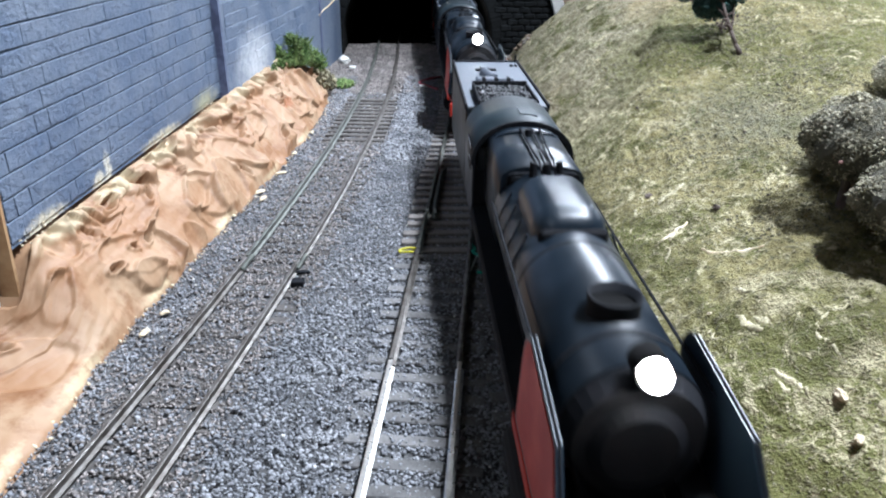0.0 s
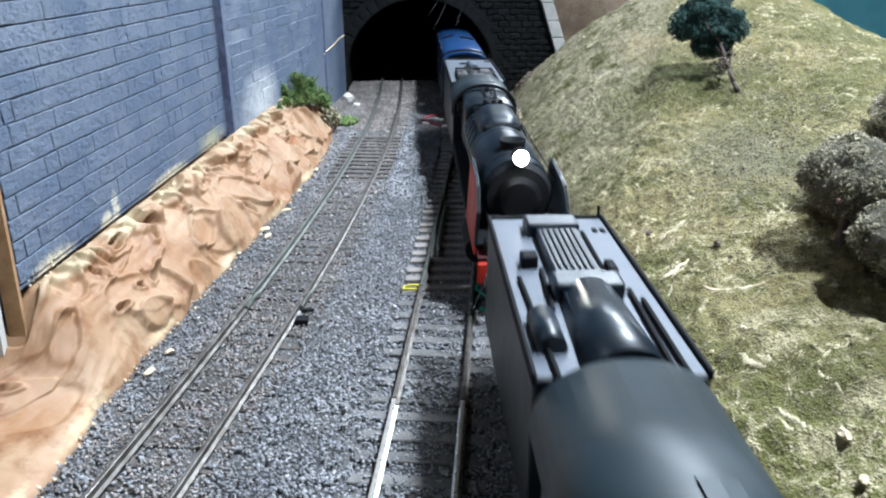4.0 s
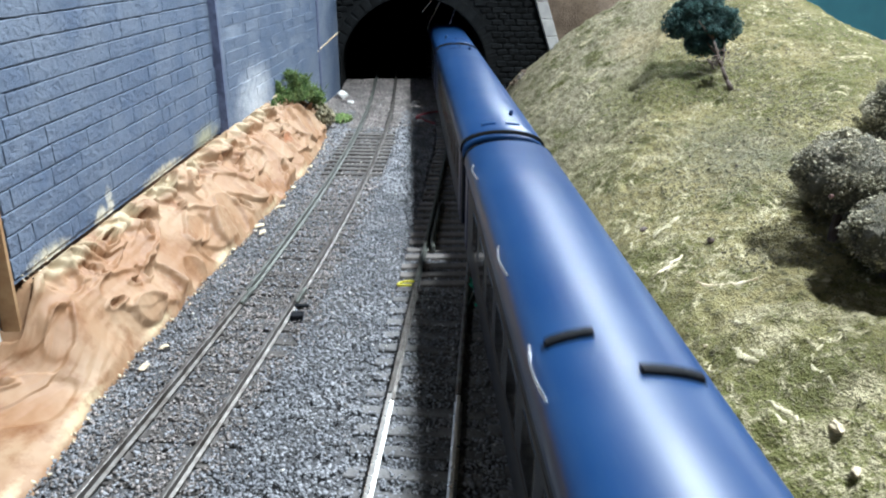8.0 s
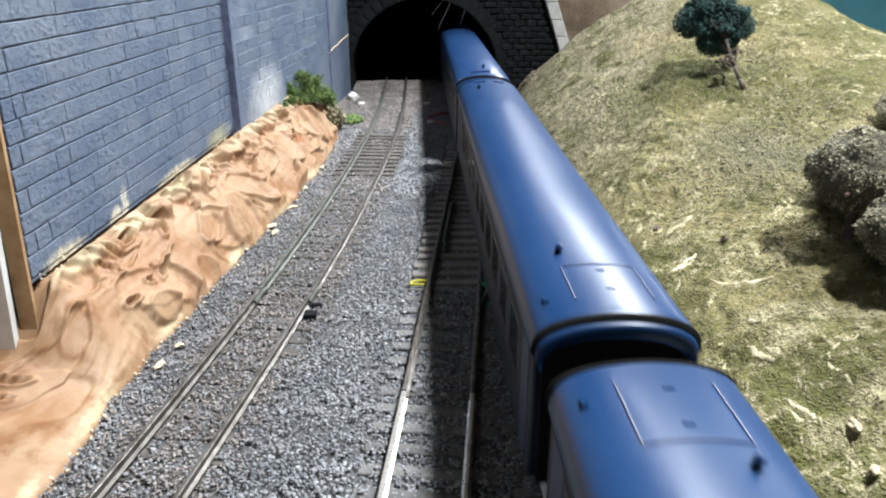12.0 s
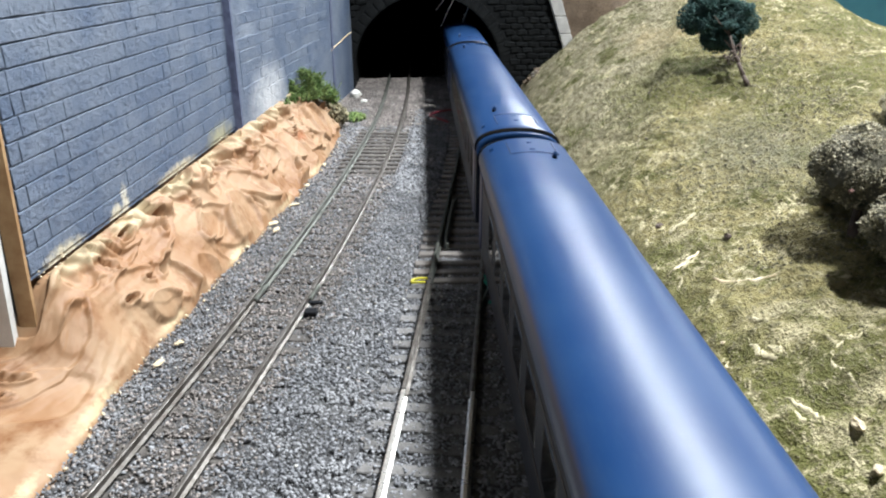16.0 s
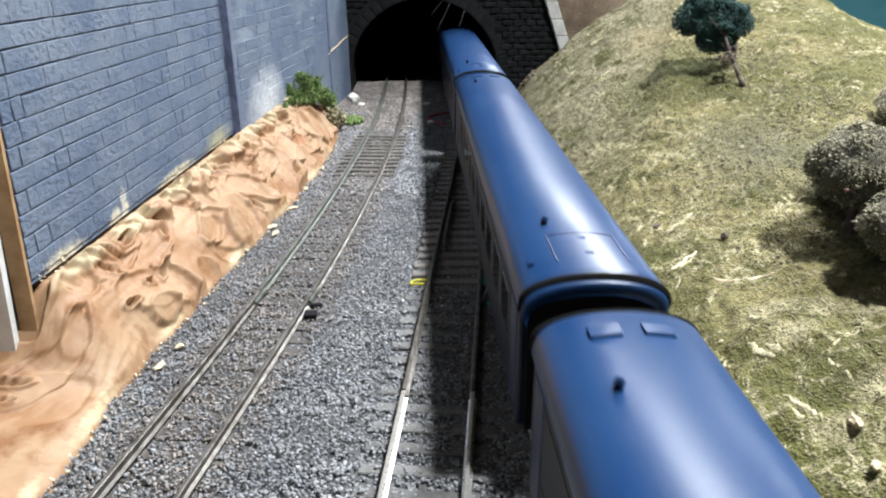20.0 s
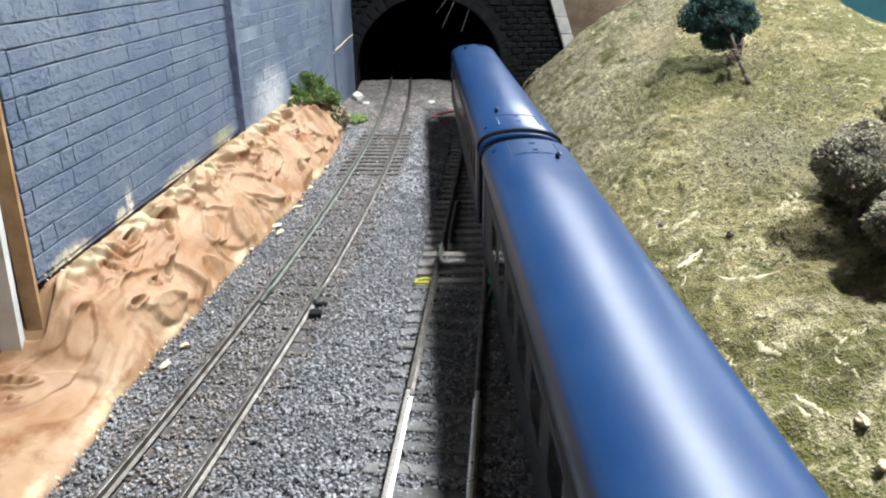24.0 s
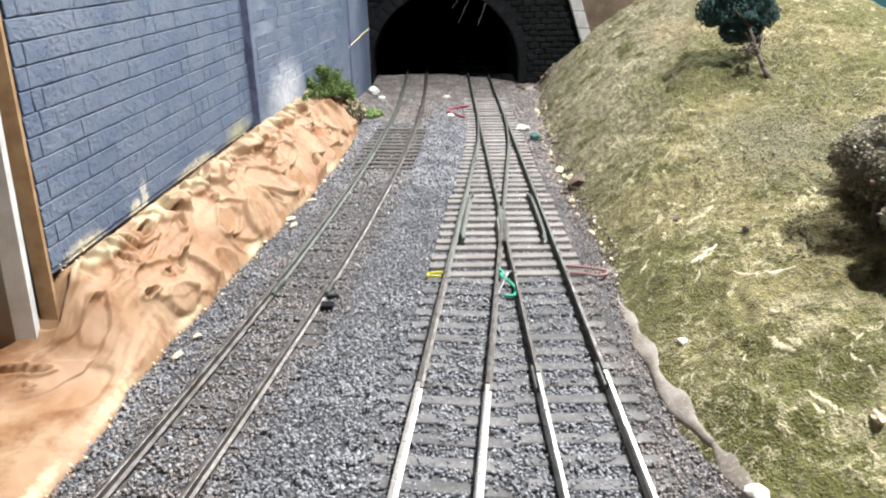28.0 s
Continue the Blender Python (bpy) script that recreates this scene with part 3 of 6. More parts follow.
# left track: one sweeping curve
track = build_track("railway_track", "dusty curved track sunk in grey ballast beside the clay bank", left_line, 0.06, 0.62, M_SLEEPER_DARK, sink=lambda v: 0.0 if 0.32 < v < 0.42 else -0.0006)
for side in (-1, 1):
    cut = 0.199
    rail(track, left_line, side, -0.9, cut - 0.0003, M_RAIL)
    rail(track, left_line, side, cut + 0.0003, 2.9, M_RAIL_DULL if side < 0 else M_RAIL)
    bm = box(-0.0011, 0.0011, -0.005, 0.005, 0.0001, 0.0014, 0.0002, 1)
    j = part("rail_joiner", bm, M_RAIL_DULL, track)
    j.matrix_world = Matrix.Translation((left_line(cut) + side * GAUGE / 2, cut, 0.0002)) @ Matrix.Rotation(-0.137, 4, "Z")
far_sleepers(track, left_line, -0.85, 0.03, M_SLEEPER)

# middle and right tracks, joined by the points
track2 = build_track("railway_track", "straight track with bright rails that the train runs on", right_line, 0.06, 0.206, M_SLEEPER, sink=lambda v: -0.0003)
rail(track2, right_line, -1, -2.9, 0.146, M_RAIL_BRIGHT)
rail(track2, right_line, 1, -2.9, 0.147, M_RAIL_BRIGHT)
rail(track2, right_line, -1, 0.1466, 0.2035, M_RAIL)
rail(track2, right_line, 1, 0.1476, 0.2035, M_RAIL)
for side, yy in ((-1, 0.1463), (1, 0.1473)):
    j = part("rail_joiner", box(-0.0013, 0.0013, -0.0055, 0.0045, 0.0001, 0.0017, 0.0002, 1), M_RAIL_DULL, track2)
    j.location = (TRAIN_X + side * GAUGE / 2, yy, 0.0002)
far_sleepers(track2, right_line, -2.85, 0.03, M_SLEEPER)
track3 = build_track("railway_track", "straight-running branch track with bright rails half buried in ballast", middle_line, 0.06, 0.206, M_SLEEPER, sink=lambda v: -0.0004)
rail(track3, middle_line, -1, -0.9, 0.1420, M_RAIL_BRIGHT)
rail(track3, middle_line, 1, -0.9, 0.1425, M_RAIL_BRIGHT)
rail(track3, middle_line, -1, 0.1426, 0.2035, M_RAIL)
rail(track3, middle_line, 1, 0.1431, 0.2035, M_RAIL)
far_sleepers(track3, middle_line, -0.85, 0.03, M_SLEEPER)

points = empty("turnout")
tagged(points, "bare brown-sleepered turnout with dull rails, check rails and loose wires", "turnout")
y = 0.209
rng = random.Random(5)
k = 0
while y < 0.50:
    a, b_ = middle_line(y) - 0.0147, TRAIN_X + 0.0147
    if y > 0.452:
        a = TRAIN_X - 0.0147
    long = round((b_ - a) / 0.0015) * 0.0015
    sleeper(points, lambda v, c=(a + b_) / 2: c, y, M_SLEEPER_BARE, long=long + rng.uniform(0, 0.001), rng=rng)
    y += PITCH
    k += 1
far_sleepers(points, right_line, 0.50, 2.85, M_SLEEPER_BARE)
# stock rails
rail(points, right_line, 1, 0.2041, 2.9, M_RAIL_DULL)
rail(points, middle_line, -1, 0.2041, 0.46, M_RAIL_DULL)
rail(points, right_line, -1, 0.46, 2.9, M_RAIL_DULL)
# closure rails and blades, up to and past the frog
frog = next(v for v in np.linspace(0.2, 0.4, 2001) if middle_line(v) + GAUGE / 2 >= TRAIN_X - GAUGE / 2)
rail(points, middle_line, 1, 0.2041, frog - 0.003, M_RAIL)
rail(points, right_line, -1, 0.2041, frog - 0.003, M_RAIL)
rail(points, middle_line, 1, frog + 0.012, 0.445, M_RAIL_DULL, high=0.0024, label="movable point blade rail")
rail(points, right_line, -1, frog + 0.012, 0.445, M_RAIL_DULL, high=0.0024, label="movable point blade rail")
# the frog: plastic vee, wing rails, check rails
bm = bmesh.new()
wr = []
for y in np.linspace(frog - 0.022, frog + 0.014, 12):
    a, b_ = middle_line(y) + GAUGE / 2, TRAIN_X - GAUGE / 2
    m_, h = (a + b_) / 2, abs(b_ - a) / 2 + 0.0009
    wr.append([(m_ - h, y, 0.0003), (m_ + h, y, 0.0003), (m_ + h * 0.9, y, 0.0023), (m_ - h * 0.9, y, 0.0023)])
part("frog", add_loft(bm, wr), M_RAIL_DULL, points, "dull grey-green plastic frog")


def guard(line, side, off, ya, yb, label):
    def flare(y):
        e = max(0.0, (ya + 0.006 - y) / 0.006, (y - yb + 0.006) / 0.006)
        return -side * (off + 0.0012 * e)
    rail(points, line, side, ya, yb, M_RAIL_DULL, 0.003, flare, 0.0024, label)


guard(right_line, 1, 0.0022, 0.233, 0.284, "dull check rail beside the stock rail")
guard(middle_line, -1, 0.0022, 0.233, 0.284, "dull check rail beside the stock rail")
guard(right_line, -1, -0.0019, 0.233, frog + 0.004, "dull wing rail of the frog")
guard(middle_line, 1, -0.0019, 0.233, frog + 0.004, "dull wing rail of the frog")
part("tie_bar", box(TRAIN_X - 0.011, TRAIN_X + 0.011, 0.441, 0.4435, -0.0002, 0.0012, 0.0002, 1), M_RAIL_DULL, points)


# ---- clay bank and retaining wall on the left ----
TOE = ((-0.45, -0.16), (0.02, -0.089), (0.09, -0.0805), (0.108, -0.0774), (0.127, -0.0768), (0.145, -0.0762), (0.173, -0.0742), (0.190, -0.0712), (0.205, -0.0690), (0.255, -0.0618), (0.33, -0.0526), (0.38, -0.0490), (0.42, -0.0500), (0.455, -0.062))


def toe_x(y):
    return np.interp(y, [p[0] for p in TOE], [p[1] for p in TOE])


def clay_bank():
    ys = np.concatenate([np.linspace(-0.30, 0.07, 90)[:-1], np.linspace(0.07, 0.45, 760)])
    us = np.linspace(0, 1.25, 120)
    U, Y = np.meshgrid(us, ys)
    top = np.array([wall_x(max(v, 0.12)) for v in ys])[:, None] + 0.0 * U
    top = np.where(Y > 0.312, top - 0.0030, top)
    top = np.where(Y < 0.152, top - 0.05 * smooth01(0.152, 0.12, Y) - 0.10 * np.maximum(0.0, 0.12 - Y), top)
    tx = toe_x(Y) + 0.0016 * np_noise(Y * 0 + 3.3, Y, 130, 9, 3)
    X = tx + (top - tx) * U
    crest = 0.0270 * (1 - 0.93 * smooth01(0.412, 0.456, Y)) * (1 - 0.60 * smooth01(0.161, 0.145, Y)) * (1 - 0.30 * smooth01(0.12, 0.05, Y))
    prof = np.where(U < 1, 1 - (1 - np.minimum(U, 1)) ** 1.3, 1.0) + 0.06 * smooth01(0.0, 0.035, U) * smooth01(0.30, 0.10, U) * smooth01(0.16, 0.12, Y)
    # pressed pads of clay: broad smooth dishes, each with a torn lip round part of its rim
    rng_ = np.random.default_rng(12)
    W = U * 0.036
    S = Y + 0.0026 * np_noise(Y, W, 70, 3, 2) + 0.0005 * np_noise(Y, W, 330, 5, 2)
    Wd = W + 0.0026 * np_noise(Y, W, 70, 13, 2) + 0.0005 * np_noise(Y, W, 330, 15, 2)
    off = 0.0015 * np_noise(Y, W, 42, 17, 2)
    for k in range(84):
        near = k < 9
        a_, b_ = (rng_.uniform(0.02, 0.15), rng_.uniform(0.004, 0.034)) if near else (rng_.uniform(0.13, 0.43), rng_.uniform(0.002, 0.032))
        ra, rb = rng_.uniform(0.0045, 0.0160) * (1.3 if near else 1.0), rng_.uniform(0.0036, 0.0105)
        turn, open_, lip = rng_.uniform(-0.8, 0.8), rng_.uniform(0, math.tau), rng_.uniform(0.0004, 0.0018) * (0.25 if near else 1.0)
        ds, dw = S - a_, Wd - b_
        p_, q_ = ds * math.cos(turn) + dw * math.sin(turn), -ds * math.sin(turn) + dw * math.cos(turn)
        rr = np.sqrt((p_ / ra) ** 2 + (q_ / rb) ** 2)
        side_ = 0.5 + 0.5 * np.cos(np.arctan2(q_ / rb, p_ / ra) - open_)
        inside = smooth01(1.0, 0.92, rr)
        # the pad levels what lay under it, tilted a little
        tilt = rng_.uniform(-0.10, 0.10) * p_ + rng_.uniform(-0.12, 0.12) * q_
        off = off * (1 - 0.85 * inside) + inside * (rng_.uniform(-0.0010, 0.0009) * (0.3 if near else 1.0) + tilt + 0.0003 * rr * rr)
        off = off + lip * side_ ** 3 * np.where(rr < 1.0, smooth01(0.80, 1.0, rr), smooth01(1.10, 1.0, rr))
    off = off * (1 - 0.6 * smooth01(0.165, 0.14, Y))
    # ragged, torn rope of clay along the upper edge
    rope = smooth01(0.60, 0.74, U) * smooth01(1.0, 0.90, U) * smooth01(0.12, 0.17, Y)
    torn = np.abs(np_noise(Y + W * 0.5, W * 0.7, 105, 51, 3))
    off = off + rope * (0.0034 * smooth01(0.02, 0.50, torn) - 0.0013) * (0.4 + 0.6 * smooth01(-0.3, 0.3, np_noise(Y, W, 40, 52, 2)))
    # torn gouges
    for k in range(30):
        ys_, ws_, a_, ln_ = rng_.uniform(0.10, 0.42), rng_.uniform(0.004, 0.034), rng_.uniform(0.2, 2.6), rng_.uniform(0.0014, 0.0046)
        p_, q_ = (S - ys_) * math.cos(a_) + (Wd - ws_) * math.sin(a_), -(S - ys_) * math.sin(a_) + (Wd - ws_) * math.cos(a_)
        rr_ = np.sqrt((p_ / ln_) ** 2 + (q_ / (ln_ * 0.40)) ** 2)
        off = off - 0.0017 * smooth01(1.0, 0.70, rr_) + 0.0007 * smooth01(1.6, 1.1, rr_) * smooth01(0.9, 1.1, rr_)
    # drawn-out trowel strokes
    strokes = np_noise(Y * 0.22 + W * 0.55, W * 1.0 - Y * 0.30, 420, 23, 2)
    edge = smooth01(0.0, 0.10, U) * (1 - 0.7 * smooth01(0.93, 1.0, U))
    bumps = off * 1.4 + 0.00022 * strokes + 0.00014 * np_noise(X, Y, 430, 4, 3) + 0.0006
    Z = crest * prof + bumps * edge * 0.75 + 0.0004 * edge - 0.0028 * smooth01(0.92, 0.96, U) * (Y > 0.15) * (Y < 0.37)
    X = X + bumps * 0.85 * edge
    Z = np.where(U <= 0, -0.0016, Z)
    ob = sheet("clay_bank", X, Y, Z, M_CLAY)
    tagged(ob, "rough orange-tan clay bank dabbed against the wall foot", "embankment", kind="structure")


clay_bank()
WALL_Z0, WALL_Z1 = 0.0265, 0.152
WALL_Y0, WALL_Y1 = 0.154, 0.566


def retaining_wall():
    w = empty("wall_retaining")
    tagged(w, "blue-grey painted retaining wall with scribed brick courses and pilasters", "wall", kind="structure")
    ys = [WALL_Y0, 0.312, WALL_Y1]
    thick = 0.0028
    for a, b_ in zip(ys[:-1], ys[1:]):
        xa, xb = wall_x(a), wall_x(b_ - 1e-6)
        za = WALL_Z0 if a < 0.3 else -0.0025
        lean = -0.011 if a < 0.2 else 0.0
        v = [(xa, a, za), (xb, b_, za), (xb, b_, WALL_Z1), (xa, a - lean, WALL_Z1)]
        v += [(x - thick - (0.004 if a > 0.3 else 0.0), y, z) for x, y, z in v]
        f = [(0, 1, 2, 3), (7, 6, 5, 4), (0, 4, 5, 1), (1, 5, 6, 2), (2, 6, 7, 3), (3, 7, 4, 0)]
        raw("panel", v, f, M_WALL, w)
    return w


WALL = retaining_wall()

# board edge, post and board at the wall's near end
xa = wall_x(WALL_Y0)
end = empty("board_end", xa, WALL_Y0, 0)
tagged(end, "brown cut edge of the wall board with a white post", "board")
part("brown_edge", add_loft(bmesh.new(), [[(-0.0036, -0.0026, 0.004), (0.0004, -0.0026, 0.004), (0.0004, -0.0015, 0.004), (-0.0036, -0.0015, 0.004)],
                                         [(-0.0036, 0.0098, 0.152), (0.0004, 0.0098, 0.152), (0.0004, 0.0109, 0.152), (-0.0036, 0.0109, 0.152)]]), M_BOARD_EDGE, end, "brown raw board edge")
part("white_post", add_loft(bmesh.new(), [[(-0.0088, -0.0060, 0.004), (-0.0038, -0.0060, 0.004), (-0.0038, -0.0040, 0.004), (-0.0088, -0.0040, 0.004)],
                                          [(0.0012, -0.0050, 0.152), (0.0062, -0.0050, 0.152), (0.0062, -0.0030, 0.152), (0.0012, -0.0030, 0.152)]]), M_WHITE_BOARD, end, "white painted post")
part("grey_board", add_loft(bmesh.new(), [[(-0.06, -0.0062, -0.002), (-0.0092, -0.0062, -0.002), (-0.0092, -0.0042, -0.002), (-0.06, -0.0042, -0.002)],
                                          [(-0.06, -0.0062, 0.152), (0.0010, -0.0052, 0.152), (0.0010, -0.0032, 0.152), (-0.06, -0.0042, 0.152)]]), M_GREY_BOARD, end, "grimy grey board")


# ---- tunnel portal ----
def arch_points(r, cz, base, n=24, cx=0.0):
    pts = [(cx - r, base)]
    for k in range(n + 1):
        a = math.pi * (1 - k / n)
        pts.append((cx + r * math.cos(a), cz + r * math.sin(a)))
    pts.append((cx + r, base))
    return pts


ARCH_R, ARCH_CZ, ARCH_CX = 0.057, 0.012, 0.0035


def portal():
    p = empty("tunnel_portal", 0, PORTAL_Y, 0)
    tagged(p, "dark stone tunnel portal with a pale slanting coping", "tunnel portal")
    inner = arch_points(ARCH_R, ARCH_CZ, -0.0025, cx=ARCH_CX)
    out = []
    for x, z in inner:
        k = max(abs(x - ARCH_CX) / 0.125, (z - ARCH_CZ) / 0.115, 1e-6) if z > ARCH_CZ else max(abs(x - ARCH_CX) / 0.125, 1e-6)
        if z > ARCH_CZ:
            out.append((ARCH_CX + (x - ARCH_CX) / k, ARCH_CZ + (z - ARCH_CZ) / k))
        else:
            out.append((ARCH_CX + (0.125 if x > ARCH_CX else -0.125), z))
    n = len(inner)
    v = [(x, 0, z) for x, z in inner] + [(x, 0, z) for x, z in out] + [(x, 0.012, z) for x, z in inner] + [(x, 0.012, z) for x, z in out]
    f = []
    for i in range(n - 1):
        f += [(i, i + 1, n + i + 1, n + i), (2 * n + i + 1, 2 * n + i, 3 * n + i, 3 * n + i + 1), (i + 1, i, 2 * n + i, 2 * n + i + 1), (n + i, n + i + 1, 3 * n + i + 1, 3 * n + i)]
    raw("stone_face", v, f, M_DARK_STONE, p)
    # lining of the bore, the shade inside put in as near-black colour
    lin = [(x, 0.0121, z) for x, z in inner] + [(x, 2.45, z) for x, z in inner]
    raw("bore_lining", lin, [(i, i + 1, n + i + 1, n + i) for i in range(n - 1)], M_DEEP_BLACK, p, "tunnel lining coloured black for the dark inside")
    return p


PORTAL = portal()
# floor sheet coloured black to stand for the shade in the tunnel
tagged(part("tunnel_floor", box(ARCH_CX - ARCH_R, ARCH_CX + ARCH_R, PORTAL_Y + 0.03, 2.98, -0.003, -0.0007), M_DEEP_BLACK, None), "tunnel floor coloured black for the dark inside", "tunnel floor", kind="structure")


# ---- hill on the right ----
HTOE = ((-0.45, 0.105), (0.05, 0.066), (0.108, 0.0565), (0.127, 0.0515), (0.155, 0.0505), (0.21, 0.0550), (0.263, 0.0560), (0.326, 0.0550), (0.40, 0.0590), (0.47, 0.0645), (0.53, 0.072), (0.7, 0.085))


def hill_z(X, Y):
    tx = np.interp(Y, [p[0] for p in HTOE], [p[1] for p in HTOE])
    d = np.maximum(X - tx, 0)
    A = np.interp(Y, [-0.4, 0.0, 0.15, 0.3, 0.42, 0.5, 0.53, 0.60], [0.02, 0.024, 0.034, 0.060, 0.092, 0.112, 0.095, 0.03])
    S = np.interp(Y, [-0.4, 0.0, 0.17, 0.3, 0.42, 0.5, 0.60], [0.5, 0.6, 0.80, 0.95, 1.2, 1.5, 1.0])
    Z = A * (1 - np.exp(-d * S / A))
    Z = Z * (1 - 0.75 * smooth01(0.185, 0.36, X))
    rough = smooth01(0.0, 0.012, d)
    ridge = 0.083 + 0.41 * (Y - 0.258) + 0.004 * np_noise(Y, Y * 0, 30, 31, 2)
    Z = Z + 0.0042 * np.exp(-((X - ridge) / np.where(X < ridge, 0.007, 0.015)) ** 2) * smooth01(0.235, 0.29, Y) * smooth01(0.46, 0.40, Y)
    Z = Z + rough * (0.0028 * np_noise(X, Y, 36, 2, 3) + 0.0018 * np_noise(X, Y, 150, 6, 3) + 0.0009 * np_noise(X, Y, 560, 8, 2))
    return np.where(X - tx < 0.0, -0.0022, Z - 0.0012 * (1 - rough))


def hill():
    ys = np.concatenate([np.linspace(-0.4, 0.06, 60)[:-1], np.linspace(0.06, 0.60, 640)])
    us = np.concatenate([np.linspace(-0.004, 0.15, 250)[:-1], np.linspace(0.15, 0.6, 150)])
    U, Y = np.meshgrid(us, ys)
    X = np.interp(Y, [p[0] for p in HTOE], [p[1] for p in HTOE]) + U
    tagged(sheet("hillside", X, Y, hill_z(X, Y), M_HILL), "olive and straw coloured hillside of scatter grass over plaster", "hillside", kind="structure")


hill()

# ---- the train: three locomotives and eight carriages ----
# local axes: y runs to the rear of the train, z from the rail top


def carriage(length, front, rear, first=False):
    c = empty("railway_carriage")
    hw, eave, crown = 0.0140, 0.0351, 0.0430
    n = 20

    def section(k, drop):
        pts = []
        for i in range(n + 1):
            a = math.pi * (1 - i / n)
            x = hw * k * math.cos(a)
            pts.append((x, eave - drop * 0.3 + (crown - eave - drop) * math.sin(a) ** 0.7))
        return pts

    rings = []
    for y, k, drop in ((0.0, 0.985, 0.0014), (0.0006, 1.0, 0.0006), (0.0022, 1.0, 0.0), (length * 0.25, 1.0, 0.0), (length * 0.5, 1.0, 0.0), (length * 0.75, 1.0, 0.0), (length - 0.0022, 1.0, 0.0),
                       (length - 0.0006, 1.0, 0.0006), (length, 0.985, 0.0014)):
        s = section(k, drop)
        rings.append([(x, y, z) for x, z in s] + [(hw * k * 0.97, y, eave - 0.0012), (-hw * k * 0.97, y, eave - 0.0012)])
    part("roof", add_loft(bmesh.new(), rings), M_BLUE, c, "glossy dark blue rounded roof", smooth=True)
    for yy in (0.0, length - 0.0009):
        rim = bmesh.new()
        r0 = [(x, yy, z + 0.0007) for x, z in section(1.022, 0.0010)]
        r1 = [(x, yy + 0.0009, z + 0.0007) for x, z in section(1.022, 0.0010)]
        r2 = [(x * 0.94, yy + 0.0009, z - 0.0012) for x, z in section(1.0, 0.0010)]
        r3 = [(x * 0.94, yy, z - 0.0012) for x, z in section(1.0, 0.0010)]
        add_loft(rim, [r3, r0, r1, r2, r3], close=False, caps=False)
        part("roof_rim", rim, M_DEEP_BLACK, c, "thin black rim at the roof's end", smooth=True)
        face_ = -0.0008 if yy == 0.0 else 0.0009
        outer_, inner_ = [(x * 0.995, z) for x, z in section(1.0, 0.0012)], [(x * 0.90, z - 0.0027) for x, z in section(1.0, 0.0012)]
        band = bmesh.new()
        add_loft(band, [[(x, yy + face_ + d_, z) for x, z in pts_] for pts_, d_ in (([(x * 0.992, z - 0.0002) for x, z in outer_], 0.0008), ([(x * 0.985, z - 0.0004) for x, z in outer_], 0.0002), ([(x * 0.975, z - 0.0007) for x, z in outer_], 0.0), (inner_, 0.0), (inner_, 0.0008), (outer_, 0.0008))], close=False, caps=False)
        part("end_band", band, M_BLUE, c, "blue rounded band round the carriage end", smooth=True)
    part("body", box(-hw + 0.0005, hw - 0.0005, 0.0015, length - 0.0015, 0.0085, eave - 0.0010, 0.0004, 1), M_BLUE_SIDE_SHADED, c)
    for s in (-1, 1):
        x = s * (hw - 0.0005)
        for z0_, z1_ in ((0.0175, 0.0182), (0.0312, 0.0318)):
            part("gold_line", box(min(x, x + s * 0.00012), max(x, x + s * 0.00012), 0.003, length - 0.003, z0_, z1_), M_GOLD, c)
        k = int((length - 0.03) / 0.0185)
        for i in range(k):
            y = 0.019 + i * 0.0185
            part("window", box(min(x - s * 0.0004, x + s * 0.0002), max(x - s * 0.0004, x + s * 0.0002), y, y + 0.0115, 0.0200, 0.0300, 0.0002, 1), M_GLASS, c)
        for y in (0.005, length - 0.0125):
            part("door", box(min(x - s * 0.0004, x + s * 0.0003), max(x - s * 0.0004, x + s * 0.0003), y, y + 0.0075, 0.0100, 0.0335, 0.0003, 1), M_BLUE_DARK, c)
    for y0_, y1_ in ((-0.0064, 0.0016), (length - 0.0016, length + 0.0064)):
        part("gangway", box(-0.0052, 0.0052, y0_, y1_, 0.010, 0.0318, 0.0006, 1), M_DEEP_BLACK, c, "black corridor bellows")
    for y0_, y1_ in ((0.0008, 0.0017), (length - 0.0017, length - 0.0008)):
        bm = bmesh.new()
        out_ = -0.0012 if y0_ < 0.01 else 0.0012
        arch_ = [(x * 0.88, z - 0.0030) for x, z in section(1.0, 0.0014)]
        add_loft(bm, [[(-hw * 0.86, y, 0.0088)] + [(x, y, z) for x, z in arch_] + [(hw * 0.86, y, 0.0088)] for y in (y0_ + out_, y1_ + out_)])
        part("end_wall", bm, M_DEEP_BLACK, c, "black recessed carriage end")
    part("underframe", box(-0.0110, 0.0110, 0.004, length - 0.004, 0.0050, 0.0086, 0.0004, 1), M_BLACK_MATT, c)
    for yb in (0.034, length - 0.034):
        bogie = part("bogie", box(-0.0105, 0.0105, yb - 0.018, yb + 0.018, 0.0030, 0.0062, 0.0006, 1), M_BLACK_MATT, c)
        for ya_ in (-0.0135, 0.0135):
            for s in (-1, 1):
                part("wheel", rod((s * 0.0068, yb + ya_, 0.0054), (s * 0.0092, yb + ya_, 0.0054), 0.0054, segs=20), M_BLACK_MATT, bogie)
    for ys_ in ((-0.0075, 0.002), (length - 0.002, length + 0.0055)):
        part("coupler", box(-0.0012, 0.0012, ys_[0], ys_[1], 0.0055, 0.0080, 0.0003, 1), M_BLACK_MATT, c)

    def roof_z(x):
        a = math.acos(max(-1, min(1, x / hw)))
        return eave + (crown - eave) * math.sin(a) ** 0.7

